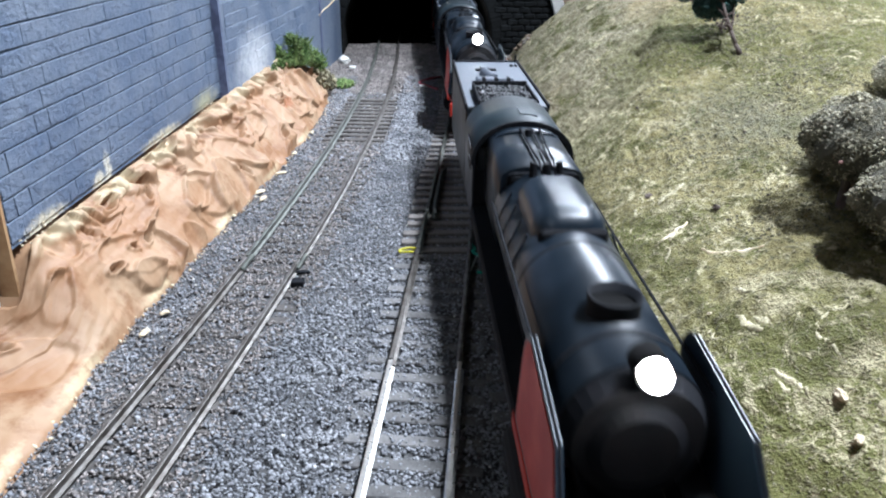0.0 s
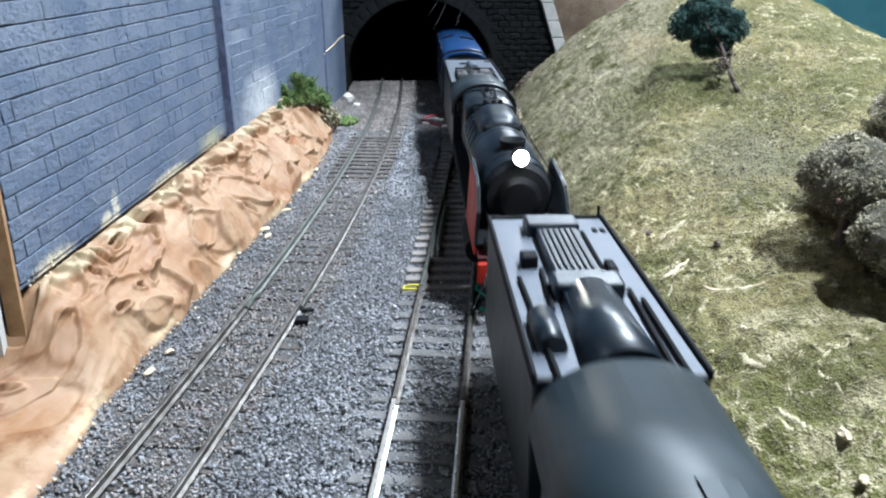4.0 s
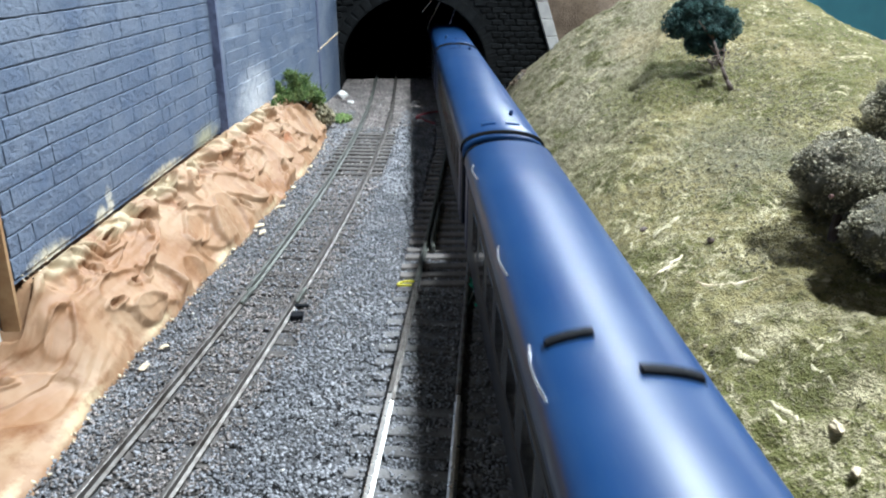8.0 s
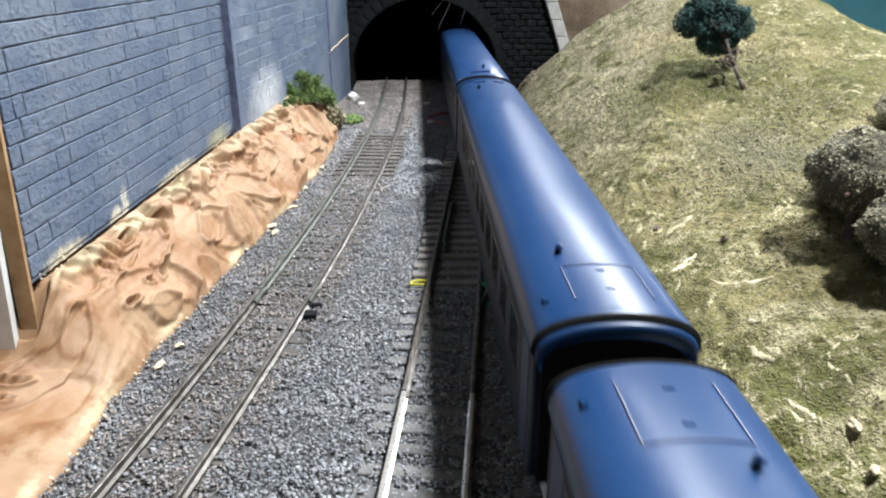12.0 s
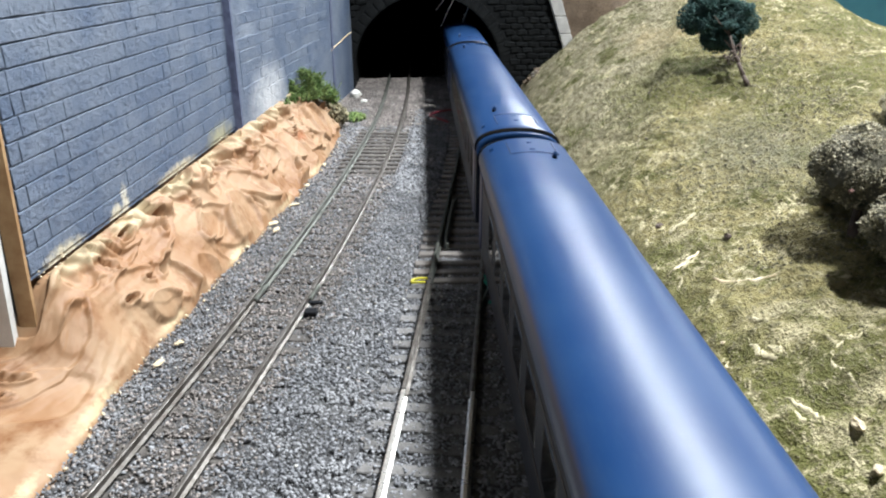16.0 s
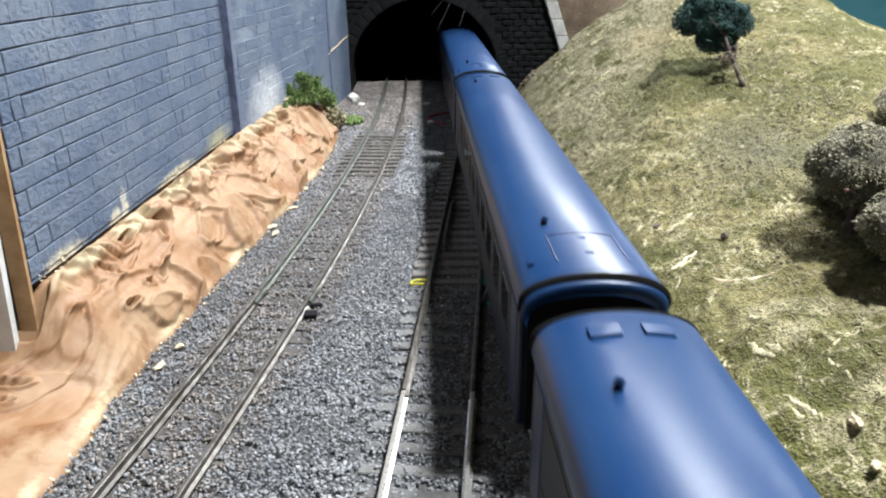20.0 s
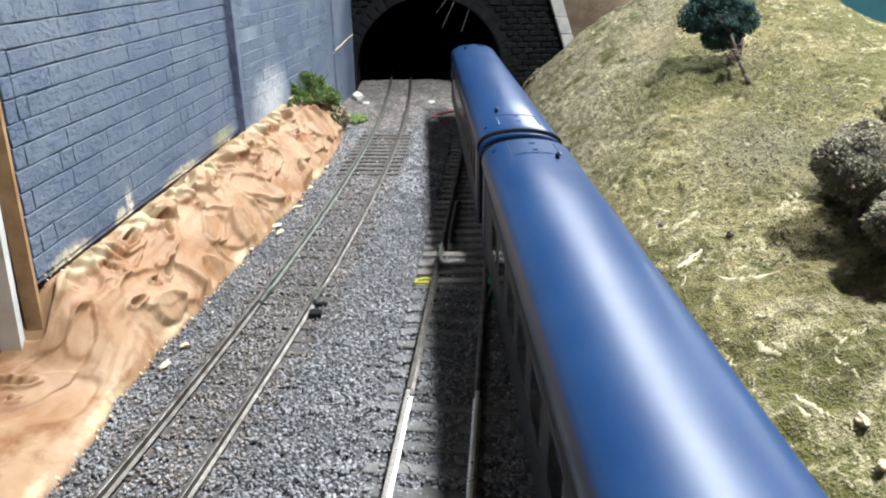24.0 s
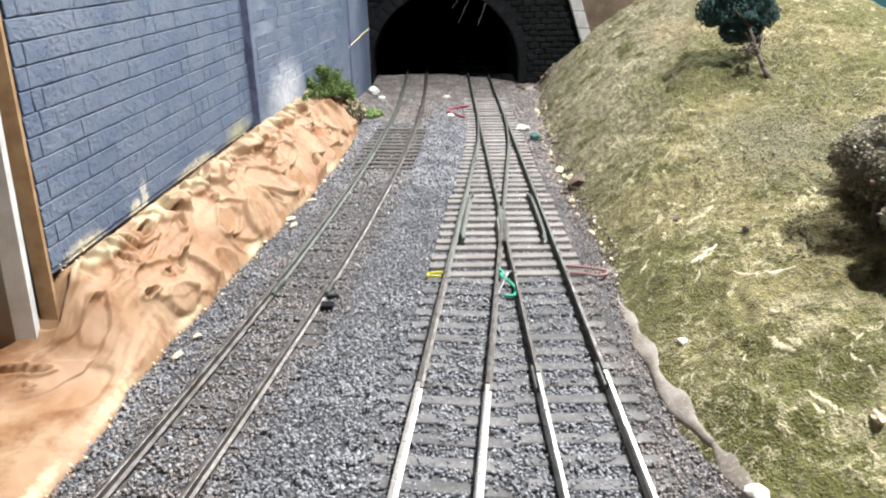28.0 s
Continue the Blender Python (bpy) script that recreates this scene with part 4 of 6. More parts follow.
    def knob(x, y):
        z = roof_z(x)
        k_ = part("roof_vent", rod((x, y, z - 0.0004), (x, y, z + 0.0012), 0.00075, 0.0006, 10), M_BLACK_MATT, c, "small dark roof pipe")
        bm = bmesh.new()
        bmesh.ops.create_uvsphere(bm, u_segments=10, v_segments=6, radius=0.00080, matrix=Matrix.Translation((x + 0.0002, y, z + 0.0012)))
        part("cap", bm, M_BLUE, k_, "glossy blue cap", smooth=True)

    def slab(xa_, xb_, ya_, yb_, high=0.0005, mat_=M_BLUE):
        bm = bmesh.new()
        m_ = 6
        rs = []
        for i in range(m_ + 1):
            x = xa_ + (xb_ - xa_) * i / m_
            z = roof_z(x)
            rs.append([(x, ya_, z - 0.0006), (x, yb_, z - 0.0006), (x, yb_ - 0.0003, z + high), (x, ya_ + 0.0003, z + high)])
        part("roof_panel", add_loft(bm, rs), mat_, c)

    def seam(xa_, ya_, xb_, yb_, w=0.00022):
        m_ = 8
        bm = bmesh.new()
        rs = []
        for i in range(m_ + 1):
            x, y = xa_ + (xb_ - xa_) * i / m_, ya_ + (yb_ - ya_) * i / m_
            z = roof_z(x)
            dx, dy = (w, 0) if abs(yb_ - ya_) > abs(xb_ - xa_) else (0, w)
            rs.append([(x - dx, y - dy, z - 0.0002), (x + dx, y + dy, z - 0.0002), (x + dx * 0.6, y + dy * 0.6, z + 0.0002), (x - dx * 0.6, y - dy * 0.6, z + 0.0002)])
        part("roof_seam", add_loft(bm, rs), M_BLUE_DARK, c)

    for kind_, at, s in ((front, 0.0, 1), (rear, length, -1)):
        if kind_ == "boxes":
            slab(-0.0066, -0.0018, at + s * 0.0066, at + s * 0.0100) if s > 0 else slab(-0.0066, -0.0018, at - 0.0100, at - 0.0066)
            slab(0.0018, 0.0064, at + s * 0.0066, at + s * 0.0100) if s > 0 else slab(0.0018, 0.0064, at - 0.0100, at - 0.0066)
            knob(0.0055 if s > 0 else -0.0060, at + s * 0.0230)
        elif kind_ == "hatch":
            seam(-0.0062, at + s * 0.0060, -0.0062, at + s * 0.0192)
            seam(0.0075, at + s * 0.0060, 0.0075, at + s * 0.0192)
            seam(-0.0062, at + s * 0.0192, 0.0075, at + s * 0.0192)
            slab(-0.0004, 0.0012, at + s * 0.0085 - 0.0003, at + s * 0.0085 + 0.0003, 0.0003)
            slab(-0.0004, 0.0012, at + s * 0.0162 - 0.0003, at + s * 0.0162 + 0.0003, 0.0003)
            slab(-0.0112, -0.0104, at + s * 0.0085 - 0.0012, at + s * 0.0085 + 0.0012, 0.0006)
            knob(-0.0055, at + 0.0258) if s > 0 else knob(0.0055, at - 0.0238)
        elif kind_ == "trough":
            slab(-0.0060, -0.0052, at + s * 0.0060 - 0.0, at + s * 0.0060 + 0.0075, 0.0007)
            slab(0.0022, 0.0030, at + s * 0.0060 - 0.0, at + s * 0.0060 + 0.0075, 0.0007)
            slab(-0.0060, 0.0030, at + s * 0.0056, at + s * 0.0064, 0.0007)
            knob(0.0010, at + s * 0.0208)
    if first:
        part("end_bar", box(-0.0046, 0.0046, -0.0022, -0.0004, 0.0338, 0.0362, 0.0005, 2), M_TENDER_TOP, c, "grey bar on the black carriage end")
        slab(-0.0108, -0.0034, 0.0672, 0.0694, 0.0010, M_BLACK_MATT)
        slab(0.0008, 0.0100, 0.0562, 0.0584, 0.0010, M_BLACK_MATT)
        for y in (0.020, 0.055, 0.096, 0.158):
            bm = bmesh.new()
            pts = []
            for q in range(9):
                a = math.pi * q / 8
                pts.append((-0.0128 - 0.0009 * math.sin(a), y + 0.015 * (q / 8), roof_z(-0.0128) + 0.0006 + 0.0003 * math.sin(a)))
            part("grab_rail", add_path(bm, pts, 0.00028, 6), M_CHROME, c, "pale curved grab rail on the roof edge")
    return c


def locomotive(style):
    e = empty("steam_locomotive")
    top = 0.0398
    r = 0.0112
    cz = top - r
    part("boiler", rod((0, 0.004, cz), (0, 0.086, cz), r, r * 1.04, 40), M_BLACK, e, smooth=False)
    for o in e.children:
        for pl in o.data.polygons:
            pl.use_smooth = len(pl.vertices) == 4
    for y in (0.012, 0.044, 0.080):
        part("boiler_band", rod((0, y - 0.0005, cz), (0, y + 0.0005, cz), r * 1.02, segs=40), M_BLACK_MATT, e)
    part("smokebox_front", rod((0, 0.0005, cz), (0, 0.0045, cz), r * 0.86, r * 0.99, 32), M_BLACK_MATT, e)
    part("smokebox_door", rod((0, -0.0008, cz - 0.0006), (0, 0.001, cz - 0.0006), r * 0.5, r * 0.72, 28), M_BLACK_MATT, e)
    # chimney with its hole
    bm = bmesh.new()
    prof = ((0.0050, 0.0368), (0.0043, 0.0392), (0.0042, 0.0410), (0.0044, 0.0422), (0.0043, 0.0425), (0.0040, 0.0425), (0.0038, 0.0385))
    rings = [[(rr * math.cos(a * math.tau / 24), 0.0190 + rr * math.sin(a * math.tau / 24), z) for a in range(24)] for rr, z in prof]
    add_loft(bm, rings)
    chimney = part("chimney", bm, M_BLACK_MATT, e, smooth=True)
    part("chimney_bore", rod((0, 0.0190, 0.0395), (0, 0.0190, 0.0408), 0.00405, segs=24), M_DEEP_BLACK, chimney, "sooty black chimney mouth")
    # headlamp
    lamp = part("headlamp", rod((0, 0.0035, 0.0415), (0, -0.0012, 0.0415), 0.0024, 0.0026, 20), M_DEEP_BLACK, e, smooth="sides")
    bm = bmesh.new()
    bmesh.ops.create_uvsphere(bm, u_segments=16, v_segments=10, radius=0.0023, matrix=Matrix.Translation((0, -0.0012, 0.0417)))
    part("lens", bm, M_LAMP, lamp, "glowing white lamp lens", smooth=True)
    part("lamp_bracket", box(-0.0012, 0.0012, 0.0005, 0.003, 0.0375, 0.0395, 0.0002, 1), M_BLACK_MATT, e)
    # dome casing, rounded over
    bm = box(-0.0078, 0.0078, 0.0492, 0.0765, 0.0290, 0.0434, 0.0056, 7)
    part("dome_casing", bm, M_BLACK, e, smooth=True)
    part("casing_band", box(-0.0070, 0.0070, 0.0480, 0.0500, 0.033, 0.0402, 0.0012, 3), M_BLACK_MATT, e)
    # firebox casing with its pipes
    bm = bmesh.new()
    prof = [(0.0104 * math.cos(math.pi * (1 - i / 14)), 0.0345 + 0.0068 * math.sin(math.pi * i / 14) ** 0.38) for i in range(15)]
    add_loft(bm, [[(-0.0104, y, 0.020)] + [(x, y, z) for x, z in prof] + [(0.0104, y, 0.020)] for y in (0.0845, 0.1180)])
    part("firebox_casing", bm, M_BLACK, e, smooth="sides")
    part("casing_lip", box(-0.0088, 0.0088, 0.0828, 0.0850, 0.0300, 0.0398, 0.0018, 3), M_BLACK_MATT, e)
    bm = bmesh.new()
    add_loft(bm, [[(0.0098 * math.cos(math.pi * (1 - i / 14)), y, 0.0350 + 0.0072 * math.sin(math.pi * i / 14) ** 0.5) for i in range(15)] for y in (0.1120, 0.1164)])
    part("casing_arch", bm, M_BLACK, e, smooth="sides")
    for x in (-0.0014, 0.0012, 0.0030):
        bm = bmesh.new()
        add_path(bm, [(x * 0.7, 0.0800, 0.0405), (x * 0.8, 0.0850, 0.0425), (x, 0.1000, 0.0420), (x * 1.2, 0.1130, 0.0424)], 0.00030)
        part("steam_pipe", bm, M_BLACK_MATT, e, smooth=True)
    for x, y in ((-0.0030, 0.0815), (0.0, 0.0805), (0.0032, 0.0818), (0.0, 0.1100)):
        part("valve", rod((x, y, 0.0385), (x, y, 0.0432), 0.0011, 0.0008, 10), M_BLACK_MATT, e)
    # handrail and pipework along the boiler
    for s in (-1, 1):
        bm = bmesh.new()
        add_path(bm, [(s * 0.0122, 0.006, 0.0330), (s * 0.0122, 0.045, 0.0330), (s * 0.0124, 0.082, 0.0330)], 0.00028)
        part("handrail", bm, M_BLACK_MATT, e)
        for y in (0.052, 0.060, 0.068, 0.076):
            part("sand_pipe", rod((s * 0.0086, y, 0.0378), (s * 0.0118, y, 0.0300), 0.00032, segs=8), M_BLACK, e)
        part("running_board", box(min(s * 0.0085, s * 0.0142), max(s * 0.0085, s * 0.0142), -0.010, 0.118, 0.0172, 0.0180, 0.0002, 1), M_BLACK_MATT, e)
        part("valance", box(min(s * 0.0140, s * 0.0145), max(s * 0.0140, s * 0.0145), 0.022, 0.118, 0.0150, 0.0176, 0.0002, 1), M_BLACK_MATT, e, "thin edge strip of the running board")
        part("valance", box(min(s * 0.0140, s * 0.0145), max(s * 0.0140, s * 0.0145), -0.012, 0.022, 0.0150, 0.0176, 0.0002, 1), M_RED, e, "thin red edge strip of the front deck")
        # smoke deflector
        bm = bmesh.new()
        th = 0.0005
        pr = ((-0.0115, 0.0180), (0.0200, 0.0180), (0.0205, 0.0300), (0.0202, 0.0330), (0.0188, 0.0354), (0.0160, 0.0368), (-0.0060, 0.0345), (-0.0115, 0.0280))
        rings = [[(s * (0.0138 - 0.055 * (z - 0.018)) + t_, y, z) for y, z in pr] for t_ in (-th, th)]
        add_loft(bm, rings)
        d = part("smoke_deflector", bm, M_BLACK, e, "black smoke deflector plate, red outside")
        bm = bmesh.new()
        pr2 = ((-0.0106, 0.0190), (0.0192, 0.0190), (0.0196, 0.0300), (0.0193, 0.0326), (0.0180, 0.0346), (0.0156, 0.0358), (-0.0056, 0.0336), (-0.0106, 0.0274))
        rings = [[(s * (0.0138 - 0.055 * (z - 0.018) + th + t_), y, z) for y, z in pr2] for t_ in (-0.0001, 0.00015)]
        add_loft(bm, rings)
        part("red_panel", bm, M_RED, d, "bright red panel")
        bm = bmesh.new()
        add_path(bm, [(s * (0.0138 - 0.055 * (z - 0.018)), y, z + 0.0001) for y, z in pr[2:]], 0.00018)
        part("edge_strip", bm, M_BLACK_MATT, d)
        # cylinders and wheels
        part("cylinder", rod((s * 0.0112, 0.004, 0.0098), (s * 0.0112, 0.024, 0.0098), 0.0046, segs=20), M_BLACK_MATT, e)
        for y in (0.050, 0.072, 0.094):
            part("driving_wheel", rod((s * 0.0066, y, 0.0104), (s * 0.0094, y, 0.0104), 0.0104, segs=28), M_BLACK_MATT, e)
        for y, q in ((0.000, 0.0054), (0.027, 0.0054), (0.116, 0.0062), (0.130, 0.0062)):
            part("wheel", rod((s * 0.0068, y, q), (s * 0.0092, y, q), q, segs=20), M_BLACK_MATT, e)
        part("coupling_rod", box(min(s * 0.0100, s * 0.0108), max(s * 0.0100, s * 0.0108), 0.048, 0.096, 0.0076, 0.0094, 0.0003, 1), M_CHROME, e)
    part("frame", box(-0.0062, 0.0062, -0.014, 0.135, 0.0060, 0.0175, 0.0005, 1), M_BLACK_MATT, e)
    part("front_deck", box(-0.0135, 0.0135, -0.0160, 0.0, 0.0150, 0.0160, 0.0003, 1), M_MAROON, e, "dark maroon front deck plate")
    beam = part("buffer_beam", box(-0.0138, 0.0138, -0.0185, -0.0165, 0.0085, 0.0150, 0.0004, 1), M_RED, e, "red buffer beam")
    for s in (-1, 1):
        part("buffer", rod((s * 0.0098, -0.0240, 0.0118), (s * 0.0098, -0.0186, 0.0118), 0.0026, 0.0014, 16), M_CHROME, beam)
        part("marker_lamp", box(s * 0.0098 - 0.0017, s * 0.0098 + 0.0017, -0.0150, -0.0105, 0.0160, 0.0205, 0.0006, 2), M_SILVER if s > 0 else M_BLACK_MATT, e, "marker lamp on the front deck")
    part("coupler", box(-0.0013, 0.0013, -0.0235, -0.0150, 0.0060, 0.0086, 0.0003, 1), M_BLACK_MATT, e)
    # cab
    hw, ev, cr = 0.0146, 0.0308, 0.0432

    def arc(k, up):
        return [(hw * k * math.cos(math.pi * (1 - i / 18)), ev + up + (cr - ev) * math.sin(math.pi * i / 18) ** 0.85) for i in range(19)]

    bm = bmesh.new()
    rings = []
    for y, k, up in ((0.1165, 1.0, 0.0), (0.1590 if style == "machine" else 0.1490, 1.0, 0.0)):
        rings.append([(x, y, z) for x, z in arc(k, up)] + [(x * 0.96, y, z - 0.0008) for x, z in reversed(arc(k, up))])
    add_loft(bm, rings)
    roof = part("cab_roof", bm, M_BLACK_ROOF, e, "dark grey arched cab roof", smooth=False)
    for pl in roof.data.polygons:
        pl.use_smooth = len(pl.vertices) == 4
    bm = bmesh.new()
    rings = [[(x * 1.01, y, z + 0.0005) for x, z in arc(1.0, 0)] + [(x * 0.97, y, z - 0.0010) for x, z in reversed(arc(1.0, 0))] for y in (0.1158, 0.1170)]
    add_loft(bm, rings)
    part("roof_rim", bm, M_BLACK_MATT, roof)
    bm = bmesh.new()
    rings = [[(x * 1.0, y, z + 0.0004) for x, z in arc(1.0, 0)[9:12]] + [(x, y, z - 0.0002) for x, z in reversed(arc(1.0, 0)[9:12])] for y in (0.1250, 0.1330)]
    add_loft(bm, rings)
    part("roof_hatch", bm, M_BLACK_ROOF, roof, "raised square roof hatch")
    for s in (-1, 1):
        side = part("cab_side", box(min(s * 0.0136, s * 0.0142), max(s * 0.0136, s * 0.0142), 0.1180, 0.1480, 0.0130, 0.0312, 0.0002, 1), M_BLACK, e)
        part("window", box(min(s * 0.01415, s * 0.0144), max(s * 0.01415, s * 0.0144), 0.1230, 0.1350, 0.0270, 0.0350, 0.0001, 1), M_GLASS, side)
        part("spectacle_window", box(s * 0.0112 - 0.0018, s * 0.0112 + 0.0018, 0.1172, 0.1180, 0.0290, 0.0360, 0.0001, 1), M_GLASS, e)
    bm = bmesh.new()
    add_loft(bm, [[(-0.0136, y, 0.017)] + [(x, y, z - 0.0006) for x, z in arc(0.93, 0)] + [(0.0136, y, 0.017)] for y in (0.1180, 0.1190)])
    part("cab_front", bm, M_BLACK_MATT, e)
    part("cab_floor", box(-0.0138, 0.0138, 0.118, 0.150, 0.0128, 0.0140, 0.0002, 1), M_BLACK_MATT, e)
    # tender
    tz = 0.0383
    tf = 0.1610 if style == "machine" else 0.1530
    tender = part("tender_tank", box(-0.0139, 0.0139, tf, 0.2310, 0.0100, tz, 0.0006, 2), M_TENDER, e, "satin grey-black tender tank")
    for s in (-1, 1):
        part("tank_edge", box(min(s * 0.0133, s * 0.0141), max(s * 0.0133, s * 0.0141), tf, 0.2314, tz - 0.001, tz + 0.0011, 0.0002, 1), M_BLACK_MATT, tender)
    part("tank_edge", box(-0.0133, 0.0133, 0.2306, 0.2314, tz - 0.001, tz + 0.0009, 0.0002, 1), M_BLACK_MATT, tender)
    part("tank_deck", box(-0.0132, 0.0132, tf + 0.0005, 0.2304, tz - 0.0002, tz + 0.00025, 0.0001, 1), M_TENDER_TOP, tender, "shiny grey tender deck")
    for x in (0.0118, 0.0100):
        part("lug", box(x - 0.0006, x + 0.0006, 0.2210, 0.2230, tz, tz + 0.0008, 0.0002, 1), M_BLACK_MATT, tender)
    part("grab_iron", rod((0.0128, 0.2305, tz), (0.0128, 0.2305, tz + 0.0035), 0.0004, segs=8), M_BLACK_MATT, tender)
    part("tender_frame", box(-0.0120, 0.0120, 0.1510, 0.2330, 0.0062, 0.0102, 0.0004, 1), M_BLACK_MATT, e)
    for yb in (0.172, 0.212):
        bogie = part("bogie", box(-0.0108, 0.0108, yb - 0.015, yb + 0.015, 0.0030, 0.0066, 0.0006, 1), M_BLACK_MATT, e)
        for dy in (-0.011, 0.0, 0.011):
            for s in (-1, 1):
                part("wheel", rod((s * 0.0068, yb + dy, 0.0052), (s * 0.0092, yb + dy, 0.0052), 0.0052, segs=18), M_BLACK_MATT, bogie)
    part("coupler", box(-0.0012, 0.0012, 0.2310, 0.2420, 0.0060, 0.0086, 0.0003, 1), M_BLACK_MATT, e)
    if style == "coal":
        for s in (-1, 1):
            part("bunker_side", box(min(s * 0.0092, s * 0.0099), max(s * 0.0092, s * 0.0099), 0.1510, 0.1782, tz - 0.001, tz + 0.0030, 0.0002, 1), M_BLACK_MATT, tender)
        part("bunker_back", box(-0.0099, 0.0099, 0.1776, 0.1784, tz - 0.001, tz + 0.0034, 0.0002, 1), M_BLACK_MATT, tender)
        rng_ = np.random.default_rng(8)
        n_ = 620
        cs = np.stack([rng_.uniform(-0.0090, 0.0090, n_), rng_.uniform(0.1510, 0.1772, n_), tz + 0.0006 + rng_.uniform(0, 0.0016, n_)], 1)
        tagged(scatter("coal_load", cs, rng_.uniform(0.0006, 0.0012, n_), M_COAL, tender, "heap of glossy black coal", seed=4), kind="stuff")
        part("stoker_box", box(-0.0078, 0.0062, 0.1835, 0.1885, tz, tz + 0.0030, 0.0006, 2), M_TENDER_TOP, tender)
        for x in (-0.0050, -0.0005, 0.0040):
            part("box_notch", box(x - 0.0007, x + 0.0007, 0.1831, 0.1862, tz + 0.001, tz + 0.0033, 0.0002, 1), M_BLACK_MATT, tender)
        part("filler_pipe", rod((-0.0008, 0.1890, tz + 0.0014), (-0.0030, 0.2020, tz + 0.0012), 0.0022, segs=24), M_TENDER_TOP, tender, smooth="sides")
        part("hatch", box(-0.0036, 0.0002, 0.2140, 0.2185, tz, tz + 0.0012, 0.0003, 2), M_TENDER_TOP, tender)
        part("hatch_step", box(-0.0058, 0.0026, 0.2112, 0.2138, tz, tz + 0.0010, 0.0004, 2), M_BLACK_MATT, tender)
    elif style == "plain":
        rng_ = np.random.default_rng(9)
        for s in (-1, 1):
            part("bunker_side", box(min(s * 0.0092, s * 0.0099), max(s * 0.0092, s * 0.0099), 0.1510, 0.1810, tz - 0.001, tz + 0.0026, 0.0002, 1), M_BLACK_MATT, tender)
        part("bunker_back", box(-0.0099, 0.0099, 0.1805, 0.1813, tz - 0.001, tz + 0.0030, 0.0002, 1), M_BLACK_MATT, tender)
        n_ = 620
        cs = np.stack([rng_.uniform(-0.0090, 0.0090, n_), rng_.uniform(0.1510, 0.1800, n_), tz + 0.0006 + rng_.uniform(0, 0.0016, n_)], 1)
        tagged(scatter("coal_load", cs, rng_.uniform(0.0006, 0.0012, n_), M_COAL, tender, "heap of glossy black coal", seed=5), kind="stuff")
        part("filler_pipe", rod((0.0012, 0.1860, tz + 0.0016), (-0.0006, 0.2035, tz + 0.0016), 0.0021, segs=24), M_TENDER_TOP, tender, smooth="sides")
        part("hatch", box(-0.0036, 0.0002, 0.2140, 0.2185, tz, tz + 0.0012, 0.0003, 2), M_TENDER_TOP, tender)
        part("hatch_step", box(-0.0058, 0.0026, 0.2112, 0.2138, tz, tz + 0.0010, 0.0004, 2), M_BLACK_MATT, tender)
        part("pipe_cradle", box(-0.0040, 0.0002, 0.1880, 0.1990, tz, tz + 0.0012, 0.0005, 2), M_BLACK_MATT, tender)
    else:
        part("conveyor", box(-0.0046, 0.0050, 0.1760, 0.2220, tz, tz + 0.0026, 0.0006, 2), M_BLACK, tender, "long ribbed black conveyor cover")
        for i in range(6):
            x = -0.0032 + i * 0.0013
            part("rib", box(x - 0.0003, x + 0.0003, 0.1960, 0.2170, tz + 0.0025, tz + 0.0031, 0.0001, 1), M_TENDER, tender)
        part("end_box", box(-0.0064, 0.0056, 0.2185, 0.2255, tz, tz + 0.0034, 0.0006, 2), M_BLACK, tender)
        part("mid_box", box(-0.0062, 0.0072, 0.1860, 0.1925, tz, tz + 0.0040, 0.0008, 3), M_BLACK, tender)
        part("drum", rod((0.0006, 0.1600, tz - 0.0012), (0.0006, 0.1880, tz - 0.0012), 0.0070, 0.0058, 36), M_BLACK, tender, smooth="sides")
        part("air_tank", rod((-0.0098, 0.1680, tz + 0.0010), (-0.0098, 0.1790, tz + 0.0010), 0.0026, segs=24), M_BLACK, tender, smooth="sides")
        part("valve_box", box(-0.0100, -0.0066, 0.2010, 0.2050, tz, tz + 0.0030, 0.0005, 2), M_BLACK_MATT, tender)
        part("valve_box", box(0.0066, 0.0086, 0.1960, 0.2010, tz, tz + 0.0026, 0.0005, 2), M_BLACK_MATT, tender)
        for xa_, ya_, xb_, yb_ in ((-0.0100, 0.1600, -0.0112, 0.1960), (-0.0070, 0.1820, -0.0062, 0.2000), (0.0080, 0.1520, 0.0090, 0.1900), (0.0100, 0.1520, 0.0104, 0.1860), (0.0062, 0.1900, 0.0066, 0.2200)):
            part("pipe", rod((xa_, ya_, tz + 0.0008), (xb_, yb_, tz + 0.0008), 0.0005, segs=8), M_BLACK_MATT, tender)
    return e


TRAIN = []
for i, (style, words) in enumerate((("coal", "black steam locomotive with red smoke deflectors, lit headlamp and coal tender"),
                                    ("machine", "black steam locomotive with lit headlamp and ribbed tender conveyor"),
                                    ("plain", "black steam locomotive with lit headlamp, coupled before the blue carriages"))):
    lo_ = locomotive(style)
    tagged(lo_, words, "locomotive", "locomotives of the train")
    TRAIN.append((lo_, (0.0, 0.2718, 0.5470)[i]))
CAR_ENDS = (("none", "none"), ("boxes", "hatch"), ("hatch", "boxes"), ("trough", "hatch"), ("hatch", "boxes"), ("hatch", "boxes"), ("hatch", "hatch"), ("hatch", "boxes"))
at = 0.547 + 0.250
for i, (fa, rb) in enumerate(CAR_ENDS):
    ln = 0.192 if i == 0 else 0.2325
    ca = carriage(ln, fa, rb, i == 0)
    tagged(ca, "dark blue passenger carriage with glossy rounded roof" + (" and two bars" if i == 0 else ""), "railway carriage", "carriages of the train")
    TRAIN.append((ca, at))
    at += ln + 0.0135

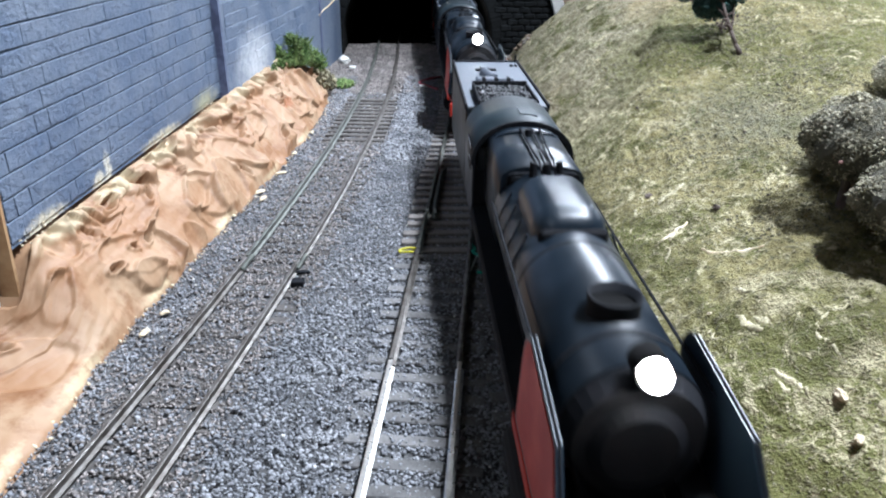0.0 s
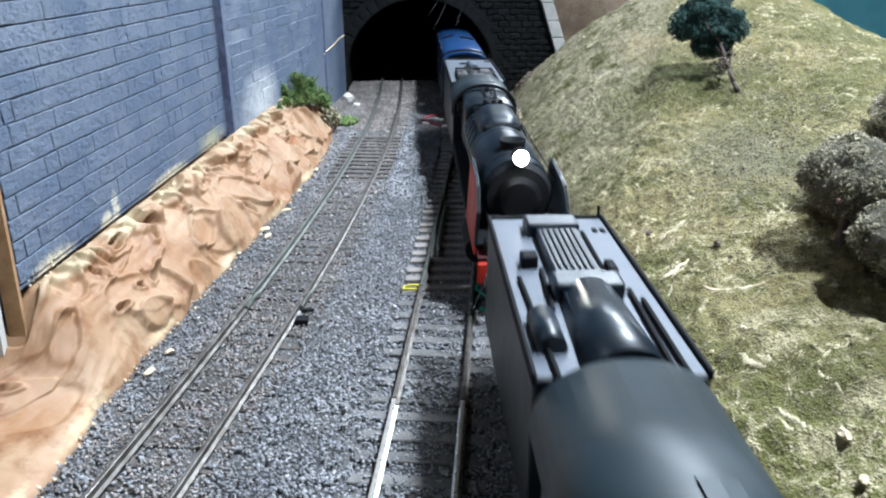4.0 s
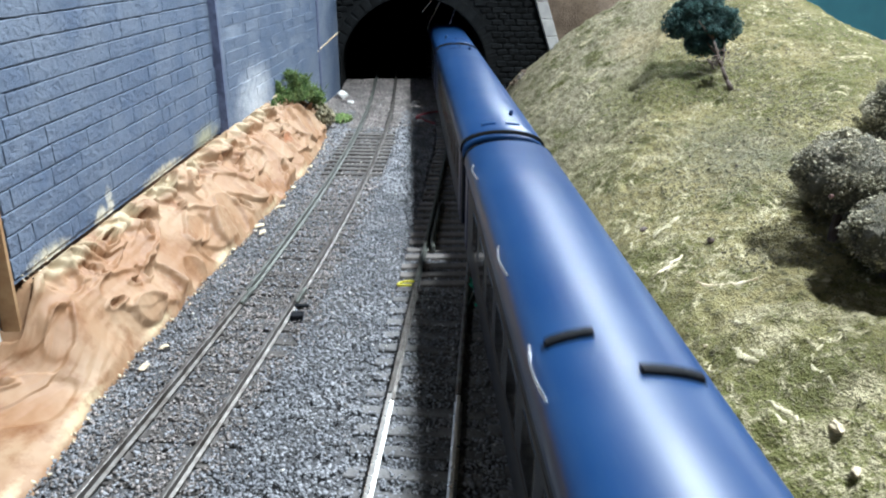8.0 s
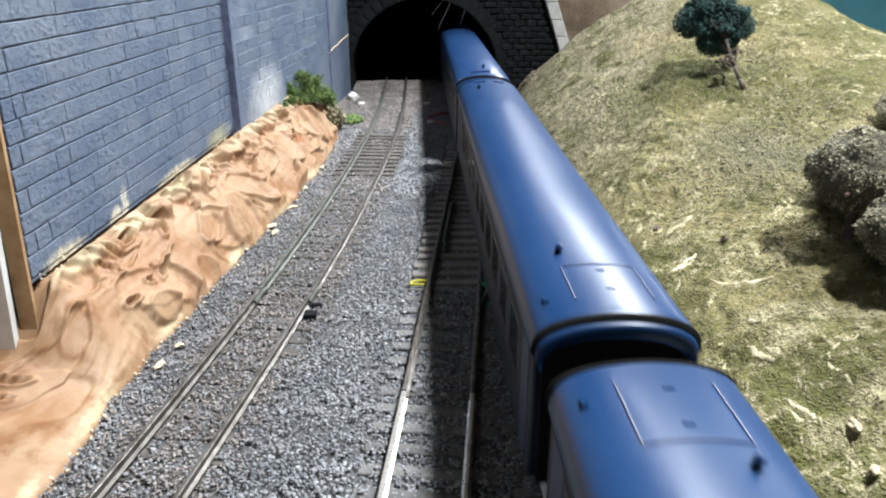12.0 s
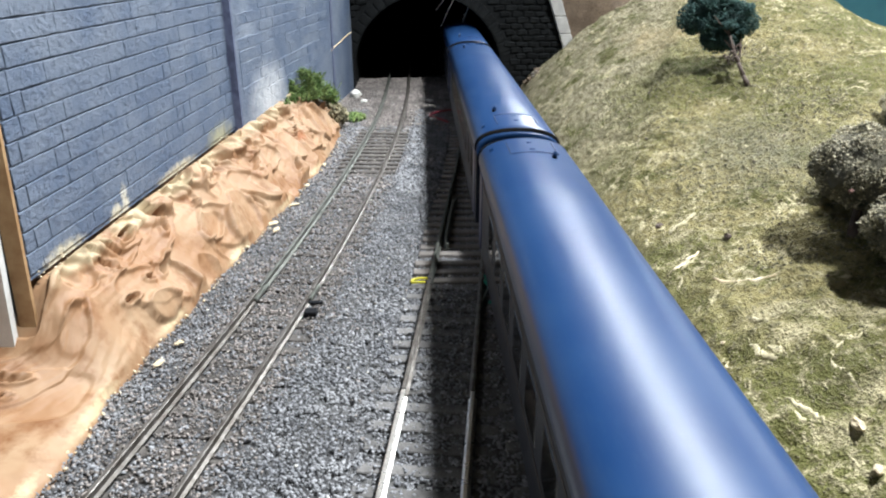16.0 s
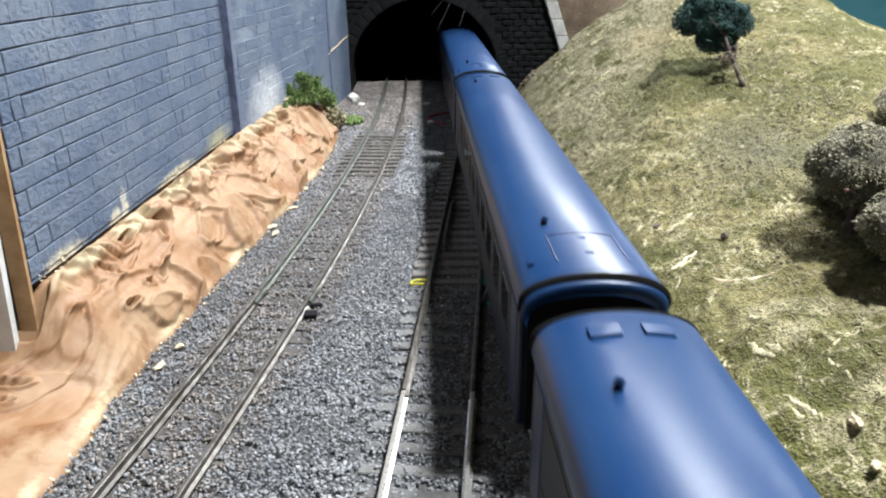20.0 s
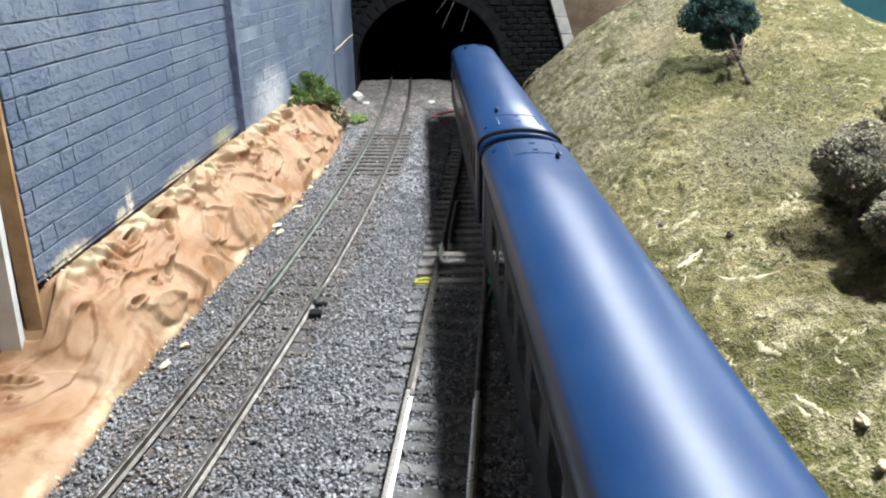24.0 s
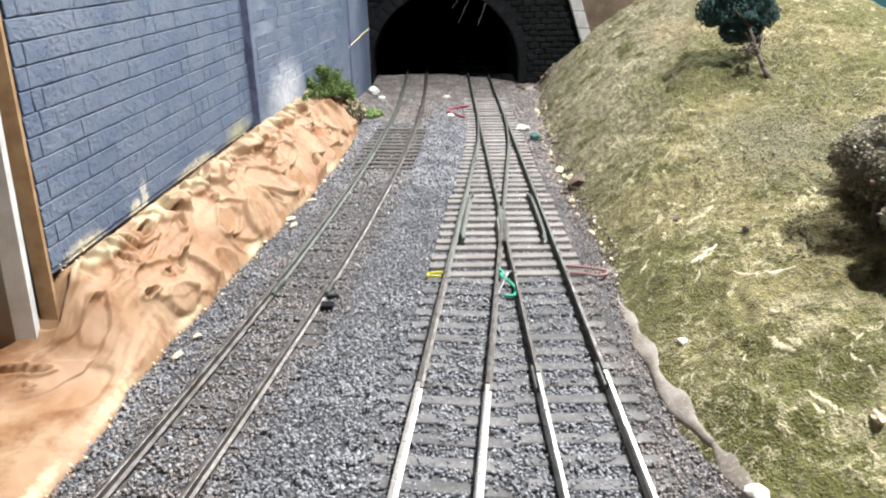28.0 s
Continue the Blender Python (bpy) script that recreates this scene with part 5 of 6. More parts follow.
# place of the leading headlamp along the track, second by second
RUN = ((0.0, 0.0785), (1.0, -0.0290), (2.0, -0.1295), (2.8, -0.2125), (4.2, -0.363), (5.7, -0.528), (7.0, -0.6705), (8.0, -0.7705), (9.0, -0.8655), (10.0, -0.9615), (11.0, -1.0565), (12.0, -1.1480), (13.5, -1.2835), (15.0, -1.4187), (16.0, -1.5105), (17.0, -1.6005), (18.0, -1.6910), (19.0, -1.7815), (20.0, -1.8713), (21.0, -1.9645), (22.5, -2.1060), (24.0, -2.2493), (25.0, -2.3450), (26.0, -2.4515), (27.0, -2.5580), (28.0, -2.6620))


def motions():
    for ob, off in TRAIN:
        walk(ob, [(t, pose(TRAIN_X - (0.0006 if off > 0.7 else 0.0002), s + off, RAIL_TOP)) for t, s in RUN])


# ---- ballast stones ----
def ballast_stones():
    rng_ = np.random.default_rng(2)
    n_ = 150000
    X = rng_.uniform(-0.105, 0.075, n_)
    Y = 0.075 + (0.61 - 0.075) * rng_.uniform(0, 1, n_) ** 1.25
    toe = toe_x(Y)
    htoe = np.interp(Y, [p[0] for p in HTOE], [p[1] for p in HTOE])
    keep = (X > toe - 0.002) & (X < htoe + 0.0015)
    lx = np.array([left_line(v) for v in Y])
    mx = np.array([middle_line(v) for v in Y])
    base = -0.0006 + 0.00035 * np_noise(X, Y, 60, 7, 2)
    dl, dm, dr = np.abs(X - lx), np.abs(X - mx), np.abs(X - TRAIN_X)
    # the bank between the tracks stands a little higher
    between = (X > lx + 0.016) & (X < mx - 0.016)
    base = np.where(between, base + 0.0007, base)
    bare = (Y > 0.205) & (Y < 0.47) & (X > np.minimum(mx, TRAIN_X) - 0.0155) & (X < TRAIN_X + 0.0155)
    base = np.where(bare, -0.0011, base)
    exposed = (dl < 0.0155) & (Y > 0.325) & (Y < 0.415)
    base = np.where(exposed, -0.0011, base)
    # most sleepers of the left track are covered
    base = np.where((dl < 0.0150) & ~exposed, -0.00030, base)
    # sleeper ends peep out of the ballast beside the left track
    ends = (np.abs(dl - 0.0125) < 0.0030) & (X > lx) & (Y < 0.24) & (np_noise(X, Y, 90, 77, 2) > 0.30)
    base = np.where(ends, -0.0012, base)
    phase_m = np.abs(((Y - 0.06) / PITCH + 0.5) % 1 - 0.5) * PITCH
    on_sleeper = (((dm < 0.0147) | (dr < 0.0147)) & (Y < 0.206) & (phase_m < 0.0016))
    keep &= ~(on_sleeper & (rng_.uniform(0, 1, n_) < 0.38))
    heaped = on_sleeper & (np_noise(X, Y, 170, 88, 2) > 0.12)
    base = np.where(heaped, -0.00015, base)
    for line_ in (lx, mx, np.full(n_, TRAIN_X)):
        for s in (-1, 1):
            keep &= ~(np.abs(X - line_ - s * GAUGE / 2) < 0.0013)
    size = rng_.uniform(0.00024, 0.00056, n_) * (1 + 0.35 * (Y > 0.3)) * np.where(rng_.uniform(0, 1, n_) < 0.2, 1.3, 1.0)
    C = np.stack([X, Y, base + rng_.uniform(0, 0.0004, n_)], 1)
    dirt = 1.3 * smooth01(0.0070, 0.0110, X - TRAIN_X) + 0.75 * smooth01(0.020, 0.010, dl) + 0.25 * np_noise(X, Y, 70, 15, 2) + 0.5 * (Y > 0.43) + 0.8 * smooth01(0.47, 0.50, Y) + 0.5 * smooth01(0.012, 0.0, X - toe)
    brown = rng_.uniform(0, 1, n_) < dirt
    size = np.where(brown, size * 0.85, size)
    for nm, pick, mat_, words, sd in (("ballast_stones", keep & ~brown, M_STONE, "loose blue-grey crushed stone between the tracks", 6), ("ballast_crumbs", keep & brown, M_STONE_BROWN, "brown-grey crumbled stone beside and between the rails", 16)):
        tagged(scatter(nm, C[pick], size[pick], mat_, None, words, seed=sd, jitter=0.5), category="gravel", kind="stuff")
    # a few pale crumbs
    k_ = 160
    C = np.stack([rng_.uniform(-0.075, 0.045, k_), rng_.uniform(0.09, 0.5, k_), np.full(k_, 0.0004)], 1)
    tagged(scatter("pale_crumbs", C, rng_.uniform(0.0003, 0.0006, k_), M_WHITE, None, "scattered white crumbs on the ballast", seed=7), category="crumbs", kind="stuff")


ballast_stones()


# ---- hill dressing ----
def on_hill(x, y):
    return float(hill_z(np.array([[x]]), np.array([[y]]))[0, 0])


def hill_grit():
    rng_ = np.random.default_rng(31)
    n_ = 60000
    Y = rng_.uniform(0.08, 0.5, n_)
    X = np.interp(Y, [p[0] for p in HTOE], [p[1] for p in HTOE]) + 0.004 + rng_.uniform(0, 1, n_) ** 1.2 * 0.16
    clump = np_noise(X, Y, 45, 41, 3) + rng_.uniform(-0.7, 0.7, n_)
    k = clump > -0.1
    Z = hill_z(X[None], Y[None])[0]
    C = np.stack([X, Y, Z + 0.0001], 1)[k]
    tagged(scatter("scatter_grit", C, rng_.uniform(0.00012, 0.00036, n_)[k], M_GRIT, None, "fine brown and straw scatter on the hillside", seed=32), category="ground scatter", kind="stuff")


def hill_specks():
    rng_ = np.random.default_rng(35)
    n_ = 150
    X, Y = rng_.uniform(0.085, 0.22, n_), rng_.uniform(0.16, 0.45, n_)
    Z = hill_z(X[None], Y[None])[0]
    tagged(scatter("dark_specks", np.stack([X, Y, Z + 0.0002], 1), rng_.uniform(0.0003, 0.0007, n_), M_BARK, None, "dark brown crumbs strewn over the upper slope", seed=36), category="ground scatter", kind="stuff")


hill_specks()
M_GRIT = material("scatter_grit", (0.20, 0.18, 0.105), 0.95, second=(0.32, 0.285, 0.185), third=(0.11, 0.10, 0.06), scale=120, fine=900, bump=0.2, random=0.45, island=True)
hill_grit()


def granules():
    """Coarser brown granules on the shoulder of the hill, and rubble along its foot."""
    rng_ = np.random.default_rng(91)
    n_ = 9000
    X, Y = rng_.uniform(0.088, 0.165, n_), rng_.uniform(0.17, 0.38, n_)
    k = np_noise(X, Y, 40, 92, 2) + rng_.uniform(-0.5, 0.5, n_) > 0.05
    C = np.stack([X, Y, hill_z(X[None], Y[None])[0] + 0.0002], 1)[k]
    tagged(scatter("brown_granules", C, rng_.uniform(0.00022, 0.00058, n_)[k], M_GRANULE, None, "coarse brown and grey granules on the hillside", seed=93, jitter=0.5), category="ground scatter", kind="stuff")
    for name, mat_, count, words, sd in (("cream_rubble", M_PLASTER, 420, "cream plaster rubble along the hill foot", 94), ("earth_rubble", M_EARTH, 1300, "brown crumbled earth along the hill foot", 95), ("grey_rubble", M_DIRT, 900, "grey-brown crumbs along the hill foot", 96)):
        r_ = np.random.default_rng(sd)
        Y = r_.uniform(0.20, 0.52, count)
        off = r_.normal(0.0005, 0.0022, count)
        k = np_noise(Y, Y * 0 + sd, 60, sd, 2) + r_.uniform(-0.6, 0.6, count) > -0.1
        X = np.interp(Y, [p[0] for p in HTOE], [p[1] for p in HTOE]) + off
        Z = np.maximum(hill_z(X[None], Y[None])[0], -0.0008)
        C = np.stack([X, Y, Z + 0.0002], 1)[k]
        tagged(scatter(name, C, (0.0003 + 0.0009 * r_.uniform(0, 1, count) ** 3)[k], mat_, None, words, seed=sd, jitter=0.5), category="rubble", kind="stuff")


M_GRANULE = material("brown_granule", (0.165, 0.150, 0.090), 0.95, second=(0.25, 0.225, 0.15), third=(0.10, 0.092, 0.055), scale=120, fine=900, bump=0.2, random=0.4, island=True)
granules()


def streak(name, label, pts, w, mat_, high=0.0006, rough=700):
    """A thin raised smear lying on the hill."""
    bm = bmesh.new()
    rings = []
    n_ = len(pts)
    for i, (x, y) in enumerate(pts):
        a, b_ = pts[max(0, i - 1)], pts[min(n_ - 1, i + 1)]
        d = Vector((b_[0] - a[0], b_[1] - a[1])).normalized()
        k = w * (0.25 + 0.75 * math.sin(math.pi * (i + 0.5) / n_)) * (1 + 0.9 * noise.noise(Vector((x * rough, y * rough, 1))))
        p, q = Vector((-d.y, d.x)) * k, high
        l_, r_ = (x + p.x, y + p.y), (x - p.x, y - p.y)
        c = max(on_hill(x, y), -0.0008)
        zl, zr = max(on_hill(*l_), -0.0010), max(on_hill(*r_), -0.0010)
        rings.append([(l_[0], l_[1], zl - 0.0006), (l_[0] * 0.6 + x * 0.4, l_[1] * 0.6 + y * 0.4, (zl + c) / 2 + q * 0.7), (x, y, c + q), (r_[0] * 0.6 + x * 0.4, r_[1] * 0.6 + y * 0.4, (zr + c) / 2 + q * 0.7), (r_[0], r_[1], zr - 0.0006)])
    add_loft(bm, rings)
    return tagged(part(name, bm, mat_, None, smooth=True), label, "plaster smear", "plaster smears on the hillside")


def line_pts(a, b_, n_=15, wob=0.0006, seed=1):
    return [(a[0] + (b_[0] - a[0]) * i / (n_ - 1) + wob * noise.noise(Vector((i * 0.7, seed, 0))), a[1] + (b_[1] - a[1]) * i / (n_ - 1) + wob * noise.noise(Vector((i * 0.7, seed, 5)))) for i in range(n_)]


SMEAR = "pale straw-coloured plaster smear on the hillside"
streak("plaster_smear", SMEAR, line_pts((0.0704, 0.1834), (0.0801, 0.1905), 15, 0.0004, 2), 0.0014, M_PLASTER, 0.0003)
streak("plaster_smear", SMEAR, line_pts((0.0724, 0.1822), (0.0782, 0.1868), 11, 0.0004, 9), 0.0005, M_SMEAR, 0.0003)
streak("plaster_smear", SMEAR, line_pts((0.0690, 0.1745), (0.0716, 0.1790), 9, 0.0004, 3), 0.0006, M_SMEAR, 0.0003)
streak("plaster_smear", SMEAR, line_pts((0.0771, 0.2082), (0.0868, 0.2140), 15, 0.0006, 5), 0.0016, M_SMEAR, 0.0002)
streak("plaster_smear", "thin pale twig-like smear on the hillside", line_pts((0.0773, 0.1720), (0.0843, 0.1683), 11, 0.0002, 4) + line_pts((0.0851, 0.1680), (0.0914, 0.1666), 9, 0.0002, 6), 0.00062, M_PLASTER, 0.0004)
streak("plaster_smear", "curling pale plaster worm on the hillside", [(0.0960, 0.1352), (0.0945, 0.1340), (0.0918, 0.1334), (0.0894, 0.1325), (0.0874, 0.1310), (0.0865, 0.1294), (0.0859, 0.1279), (0.0859, 0.1264), (0.0862, 0.1247), (0.0868, 0.1232), (0.0873, 0.1220), (0.0876, 0.1209)], 0.0006, M_SMEAR, 0.0001)
PATCH = "broken patch of bare cream plaster on the hillside"
for k, (p, q, w) in enumerate((((0.0752, 0.1425), (0.0775, 0.1352), 0.0011), ((0.0784, 0.1405), (0.0806, 0.1370), 0.0008), ((0.0790, 0.1540), (0.0812, 0.1485), 0.0009), ((0.0830, 0.1500), (0.0850, 0.1485), 0.0006), ((0.0745, 0.1235), (0.0786, 0.1150), 0.0008), ((0.0690, 0.1420), (0.0696, 0.1385), 0.0005), ((0.0640, 0.1500), (0.0672, 0.1488), 0.0004), ((0.0600, 0.1960), (0.0640, 0.2010), 0.0004))):
    streak("plaster_smear", PATCH, line_pts(p, q, 16, 0.0014, 20 + k), w, M_SMEAR, 0.00035, 900)
rs = random.Random(77)
for i in range(14):
    y = rs.uniform(0.10, 0.30)
    x = float(np.interp(y, [p[0] for p in HTOE], [p[1] for p in HTOE])) + rs.uniform(0.010, 0.065)
    a = rs.uniform(0, 3.14)
    ln = rs.uniform(0.0015, 0.0055)
    streak("plaster_smear", "small bare cream plaster patch showing through the scatter", line_pts((x, y), (x + ln * math.cos(a), y + ln * math.sin(a)), 6, 0.0008, i), rs.uniform(0.0004, 0.0009), M_SMEAR, 0.0001)

# the smooth mud edge where the hill meets the ballast
mud = [(x + 0.0003 * math.sin(y * 330), y) for x, y in line_pts((0.0530, 0.192), (0.0527, 0.168), 16, 0.0002, 3) + line_pts((0.0526, 0.166), (0.0526, 0.141), 16, 0.0004, 4) + line_pts((0.0528, 0.139), (0.0558, 0.1205), 14, 0.0004, 5)]
M_MUD = material("dried_mud", (0.27, 0.235, 0.205), 0.85, second=(0.17, 0.14, 0.11), third=(0.34, 0.305, 0.275), scale=110, fine=1100, bump=0.5, lo=0.40, hi=0.62)
streak("mud_edge", "smooth pale grey-brown mud edge beside the ballast", mud, 0.0030, M_MUD, 0.0007, 70)
streak("mud_edge", "crumbled grey-brown mud fading into the hill foot", line_pts((0.0560, 0.1215), (0.0606, 0.098), 14, 0.0005, 8), 0.0020, M_MUD, 0.0003, 220)


def pebble(label, x, y, z, r, mat_, squash=0.7, seed=1, name="pebble", cat="pebble"):
    o = part(name, lump(seed, r, squash, 2, 0.5, 1.8), mat_, None)
    o.location = (x, y, z)
    o.rotation_euler = (0, 0, seed * 1.3)
    return tagged(o, label, cat, "loose lumps on the layout")


pebble("white plaster lump at the hill foot", 0.0600, 0.1060, 0.0010, 0.0024, M_WHITE, 0.5, 3)
pebble("white plaster chip on the hillside", 0.0600, 0.1545, on_hill(0.060, 0.1545), 0.0013, M_WHITE, 0.6, 4)
for x, y, ln, a, words in ((0.0829, 0.1115, 0.0026, 1.35, "cream plaster sliver lying on the hillside"), (0.0805, 0.1004, 0.0022, 0.9, "cream plaster sliver lying on the hillside"), (0.0708, 0.1468, 0.0009, 0.4, "white chip in a dark hollow on the hillside")):
    o = part("plaster_sliver", lump(int(ln * 1e4), 1.0, 1.0, 2, 0.5, 1.4), M_PLASTER, None)
    o.scale, o.location, o.rotation_euler = (ln, ln * 0.42, ln * 0.40), (x, y, on_hill(x, y) + ln * 0.15), (0, 0.3, a)
    tagged(o, words, "plaster chip", "loose lumps on the layout")
pebble("dark brown lump on the hillside", 0.0892, 0.1930, on_hill(0.0892, 0.193) + 0.0004, 0.0012, M_BARK, 0.9, 7)
# bark-brown lump sunk in the slope stands for a hollow's shade
pebble("dark lump painting a shaded hollow in the hillside", 0.0771, 0.2165, on_hill(0.0771, 0.2165) - 0.0004, 0.0018, M_BARK, 0.6, 8)
pebble("white lump beside the turnout", 0.0476, 0.4080, 0.0006, 0.0042, M_WHITE, 0.5, 9)
pebble("white lump beside the tracks", 0.0060, 0.4450, 0.0006, 0.0026, M_WHITE, 0.6, 10)
pebble("white lump beside the tracks", -0.0500, 0.5250, 0.0015, 0.0042, M_WHITE, 0.8, 11)
pebble("white lump beside the tracks", -0.0425, 0.5050, 0.0006, 0.0026, M_WHITE, 0.6, 12)
pebble("white lump beside the tracks", 0.0040, 0.5050, 0.0006, 0.0030, M_WHITE, 0.5, 13)
pebble("cream plaster lump at the hill foot", 0.0600, 0.3080, 0.0010, 0.0040, M_PLASTER, 0.5, 14)
pebble("cream plaster lump at the hill foot", 0.0560, 0.3220, 0.0006, 0.0026, M_PLASTER, 0.6, 15)
pebble("brown earth lump at the hill foot", 0.0650, 0.2960, 0.0030, 0.0092, M_EARTH, 0.5, 16)
pebble("dark moss clump at the hill foot", 0.0520, 0.3850, 0.0010, 0.0032, M_LEAF, 0.7, 17)
for i in range(26):
    x, y = 0.060 + rs.uniform(0, 0.030), rs.uniform(0.532, 0.550)
    pebble("angular grey-brown stone heaped beside the portal", x, y, max(on_hill(x, y), -0.0005) + rs.uniform(-0.001, 0.001), rs.uniform(0.0014, 0.0046), rs.choice((M_EARTH, M_EARTH, M_DIRT)), rs.uniform(0.3, 0.5), 120 + i, "stone", "stone")
for i in range(22):
    y = rs.uniform(0.20, 0.46)
    pebble("small crumb of earth at the hill foot", float(np.interp(y, [p[0] for p in HTOE], [p[1] for p in HTOE])) + rs.uniform(-0.003, 0.002), y, 0.0002, rs.uniform(0.0007, 0.0018), rs.choice((M_EARTH, M_PLASTER, M_DIRT)), 0.7, 30 + i)
tagged(part("dark_block", box(-0.0018, 0.0018, -0.0016, 0.0016, -0.0004, 0.0016, 0.0002, 1), M_BLACK_MATT, None), "small black plastic block on the ballast", "block")
bpy.data.objects["dark_block"].location = (-0.0345, 0.1860, 0)
tagged(part("dark_chip", box(-0.0030, 0.0016, -0.0008, 0.0008, 0.0002, 0.0009, 0.0002, 1), M_BLACK_MATT, None), "thin black plastic chip on the ballast", "chip")
bpy.data.objects["dark_chip"].location = (-0.0335, 0.1930, 0)


# ---- clumps of foliage ----
def clumps(name, centres_r, n_, size, mat_, parent, seed, label="", shell=0.55, flat=0.8):
    """Leaf clumps filling ellipsoids given as (x, y, z, rx, ry, rz)."""
    rng_ = np.random.default_rng(seed)
    vol = np.array([c[3] * c[4] * c[5] for c in centres_r]) ** 0.67
    cnt = (n_ * vol / vol.sum()).astype(int)
    out = []
    for c, k in zip(centres_r, cnt):
        d = rng_.normal(size=(k, 3))
        d /= np.linalg.norm(d, axis=1)[:, None]
        r = rng_.uniform(shell, 1.06, k) ** 0.6
        out.append(np.array(c[:3]) + d * r[:, None] * np.array(c[3:6]))
    C = np.concatenate(out)
    return scatter(name, C, rng_.uniform(size * 0.55, size * 1.3, len(C)), mat_, parent, label, squash=flat, seed=seed, jitter=0.6)


def tree():
    t = empty("tree", 0.141, 0.308, on_hill(0.141, 0.308) - 0.0006)
    tagged(t, "small dark blue-green model tree with a leaning trunk", "tree")
    bm = bmesh.new()
    trunk = [(0.0, 0, 0), (-0.0028, 0, 0.004), (-0.0058, 0, 0.009), (-0.0086, 0, 0.014), (-0.0112, 0.001, 0.020), (-0.0140, 0.001, 0.027)]
    trunk = [(x + 0.0088 * z / 0.03, y + 0.021 * z / 0.03, z) for x, y, z in trunk]
    for (a, b_), (ra, rb) in zip(zip(trunk[:-1], trunk[1:]), zip((0.0012, 0.0009, 0.0008, 0.0007, 0.0006), (0.0009, 0.0008, 0.0007, 0.0006, 0.0004))):
        add_rod(bm, a, b_, ra, rb, 8)
    part("trunk", bm, M_BARK, t, "bare grey-brown leaning trunk", smooth=True)
    for i, (k, e) in enumerate(((2, (-0.012, -0.004, 0.017)), (2, (-0.004, 0.006, 0.020)), (3, (-0.018, 0.006, 0.024)), (4, (-0.022, -0.006, 0.028)), (3, (-0.011, -0.003, 0.0105)))):
        bm = bmesh.new()
        a = Vector(trunk[k])
        e = (e[0] + 0.0088 * e[2] / 0.03, e[1] + 0.021 * e[2] / 0.03, e[2])
        m_ = a.lerp(Vector(e), 0.5) + Vector((0.001, 0.001, -0.001))
        add_rod(bm, a, m_, 0.0006, 0.0005, 6)
        add_rod(bm, m_, e, 0.0005, 0.0002, 6)
        part("limb", bm, M_BARK, t)
    bunches = [(-0.0140, 0, 0.0300, 0.013, 0.012, 0.0085), (-0.0235, 0.002, 0.0290, 0.008, 0.009, 0.007), (-0.0040, -0.002, 0.0280, 0.0085, 0.009, 0.007), (-0.0130, -0.004, 0.0210, 0.009, 0.008, 0.0045), (-0.0140, 0.002, 0.0380, 0.010, 0.010, 0.0055), (-0.0045, 0.002, 0.0215, 0.005, 0.005, 0.003)]
    rt = random.Random(5)
    ell = [(x - 0.0022, y + 0.006, z - 0.0012, a * 0.92, b_ * 0.92, c * 0.95) for x, y, z, a, b_, c in bunches] + [(-0.0150, 0.004, 0.0185, 0.0075, 0.0075, 0.0050), (-0.0075, 0.004, 0.0170, 0.0035, 0.004, 0.0040)]
    ell = [(x + 0.0085, y + 0.020, z - 0.0022, a * 1.06, b_ * 1.06, c * 1.06) for x, y, z, a, b_, c in ell]
    for x, y, z, a, b_, c in list(ell):
        for q in range(7):
            u, v = rt.uniform(0, math.tau), rt.uniform(-0.6, 1.2)
            ell.append((x + a * math.cos(u) * math.cos(v), y + b_ * math.sin(u) * math.cos(v), z + c * math.sin(v), a * rt.uniform(0.16, 0.34), b_ * 0.3, c * rt.uniform(0.22, 0.42)))
    c = clumps("crown", ell, 34000, 0.00042, M_LEAF, t, 51, "dense dark green crown with gaps", 0.15)
    tagged(c, kind="stuff")
    c2 = clumps("hanging_leaves", [(-0.0075, 0.006, 0.0115, 0.0030, 0.0030, 0.0035), (-0.0025, 0.010, 0.0145, 0.003, 0.003, 0.0025)], 70, 0.0006, M_BARK, t, 52, "withered brown leaves under the crown", 0.1)
    tagged(c2, kind="stuff")


tree()


def bush(x, y, r, seed, label, mat_=M_BUSH, ell=None, n_=3600, size=0.0011, up=0.62):
    z = on_hill(x, y)
    t = empty("bush", x, y, z)
    tagged(t, label, "bush", "bushes on the hillside")
    e = ell or [(0, 0, r * up, r, r * 0.95, r * 0.74), (-r * 0.45, r * 0.2, r * up * 0.9, r * 0.62, r * 0.62, r * 0.55), (r * 0.5, -r * 0.1, r * up * 1.05, r * 0.65, r * 0.65, r * 0.6)]
    for i, c in enumerate(e):
        core = part("core", lump(seed + i, 1.0, 1.0, 3, 0.3, 2.2), M_BUSH_CORE, t, "bush core coloured dark for the shade between tufts")
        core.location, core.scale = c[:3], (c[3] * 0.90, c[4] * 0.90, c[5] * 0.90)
    tagged(clumps("foliage", e, n_, size, mat_, t, seed, "dry crumbly foliage", 0.82), kind="stuff")
    return t


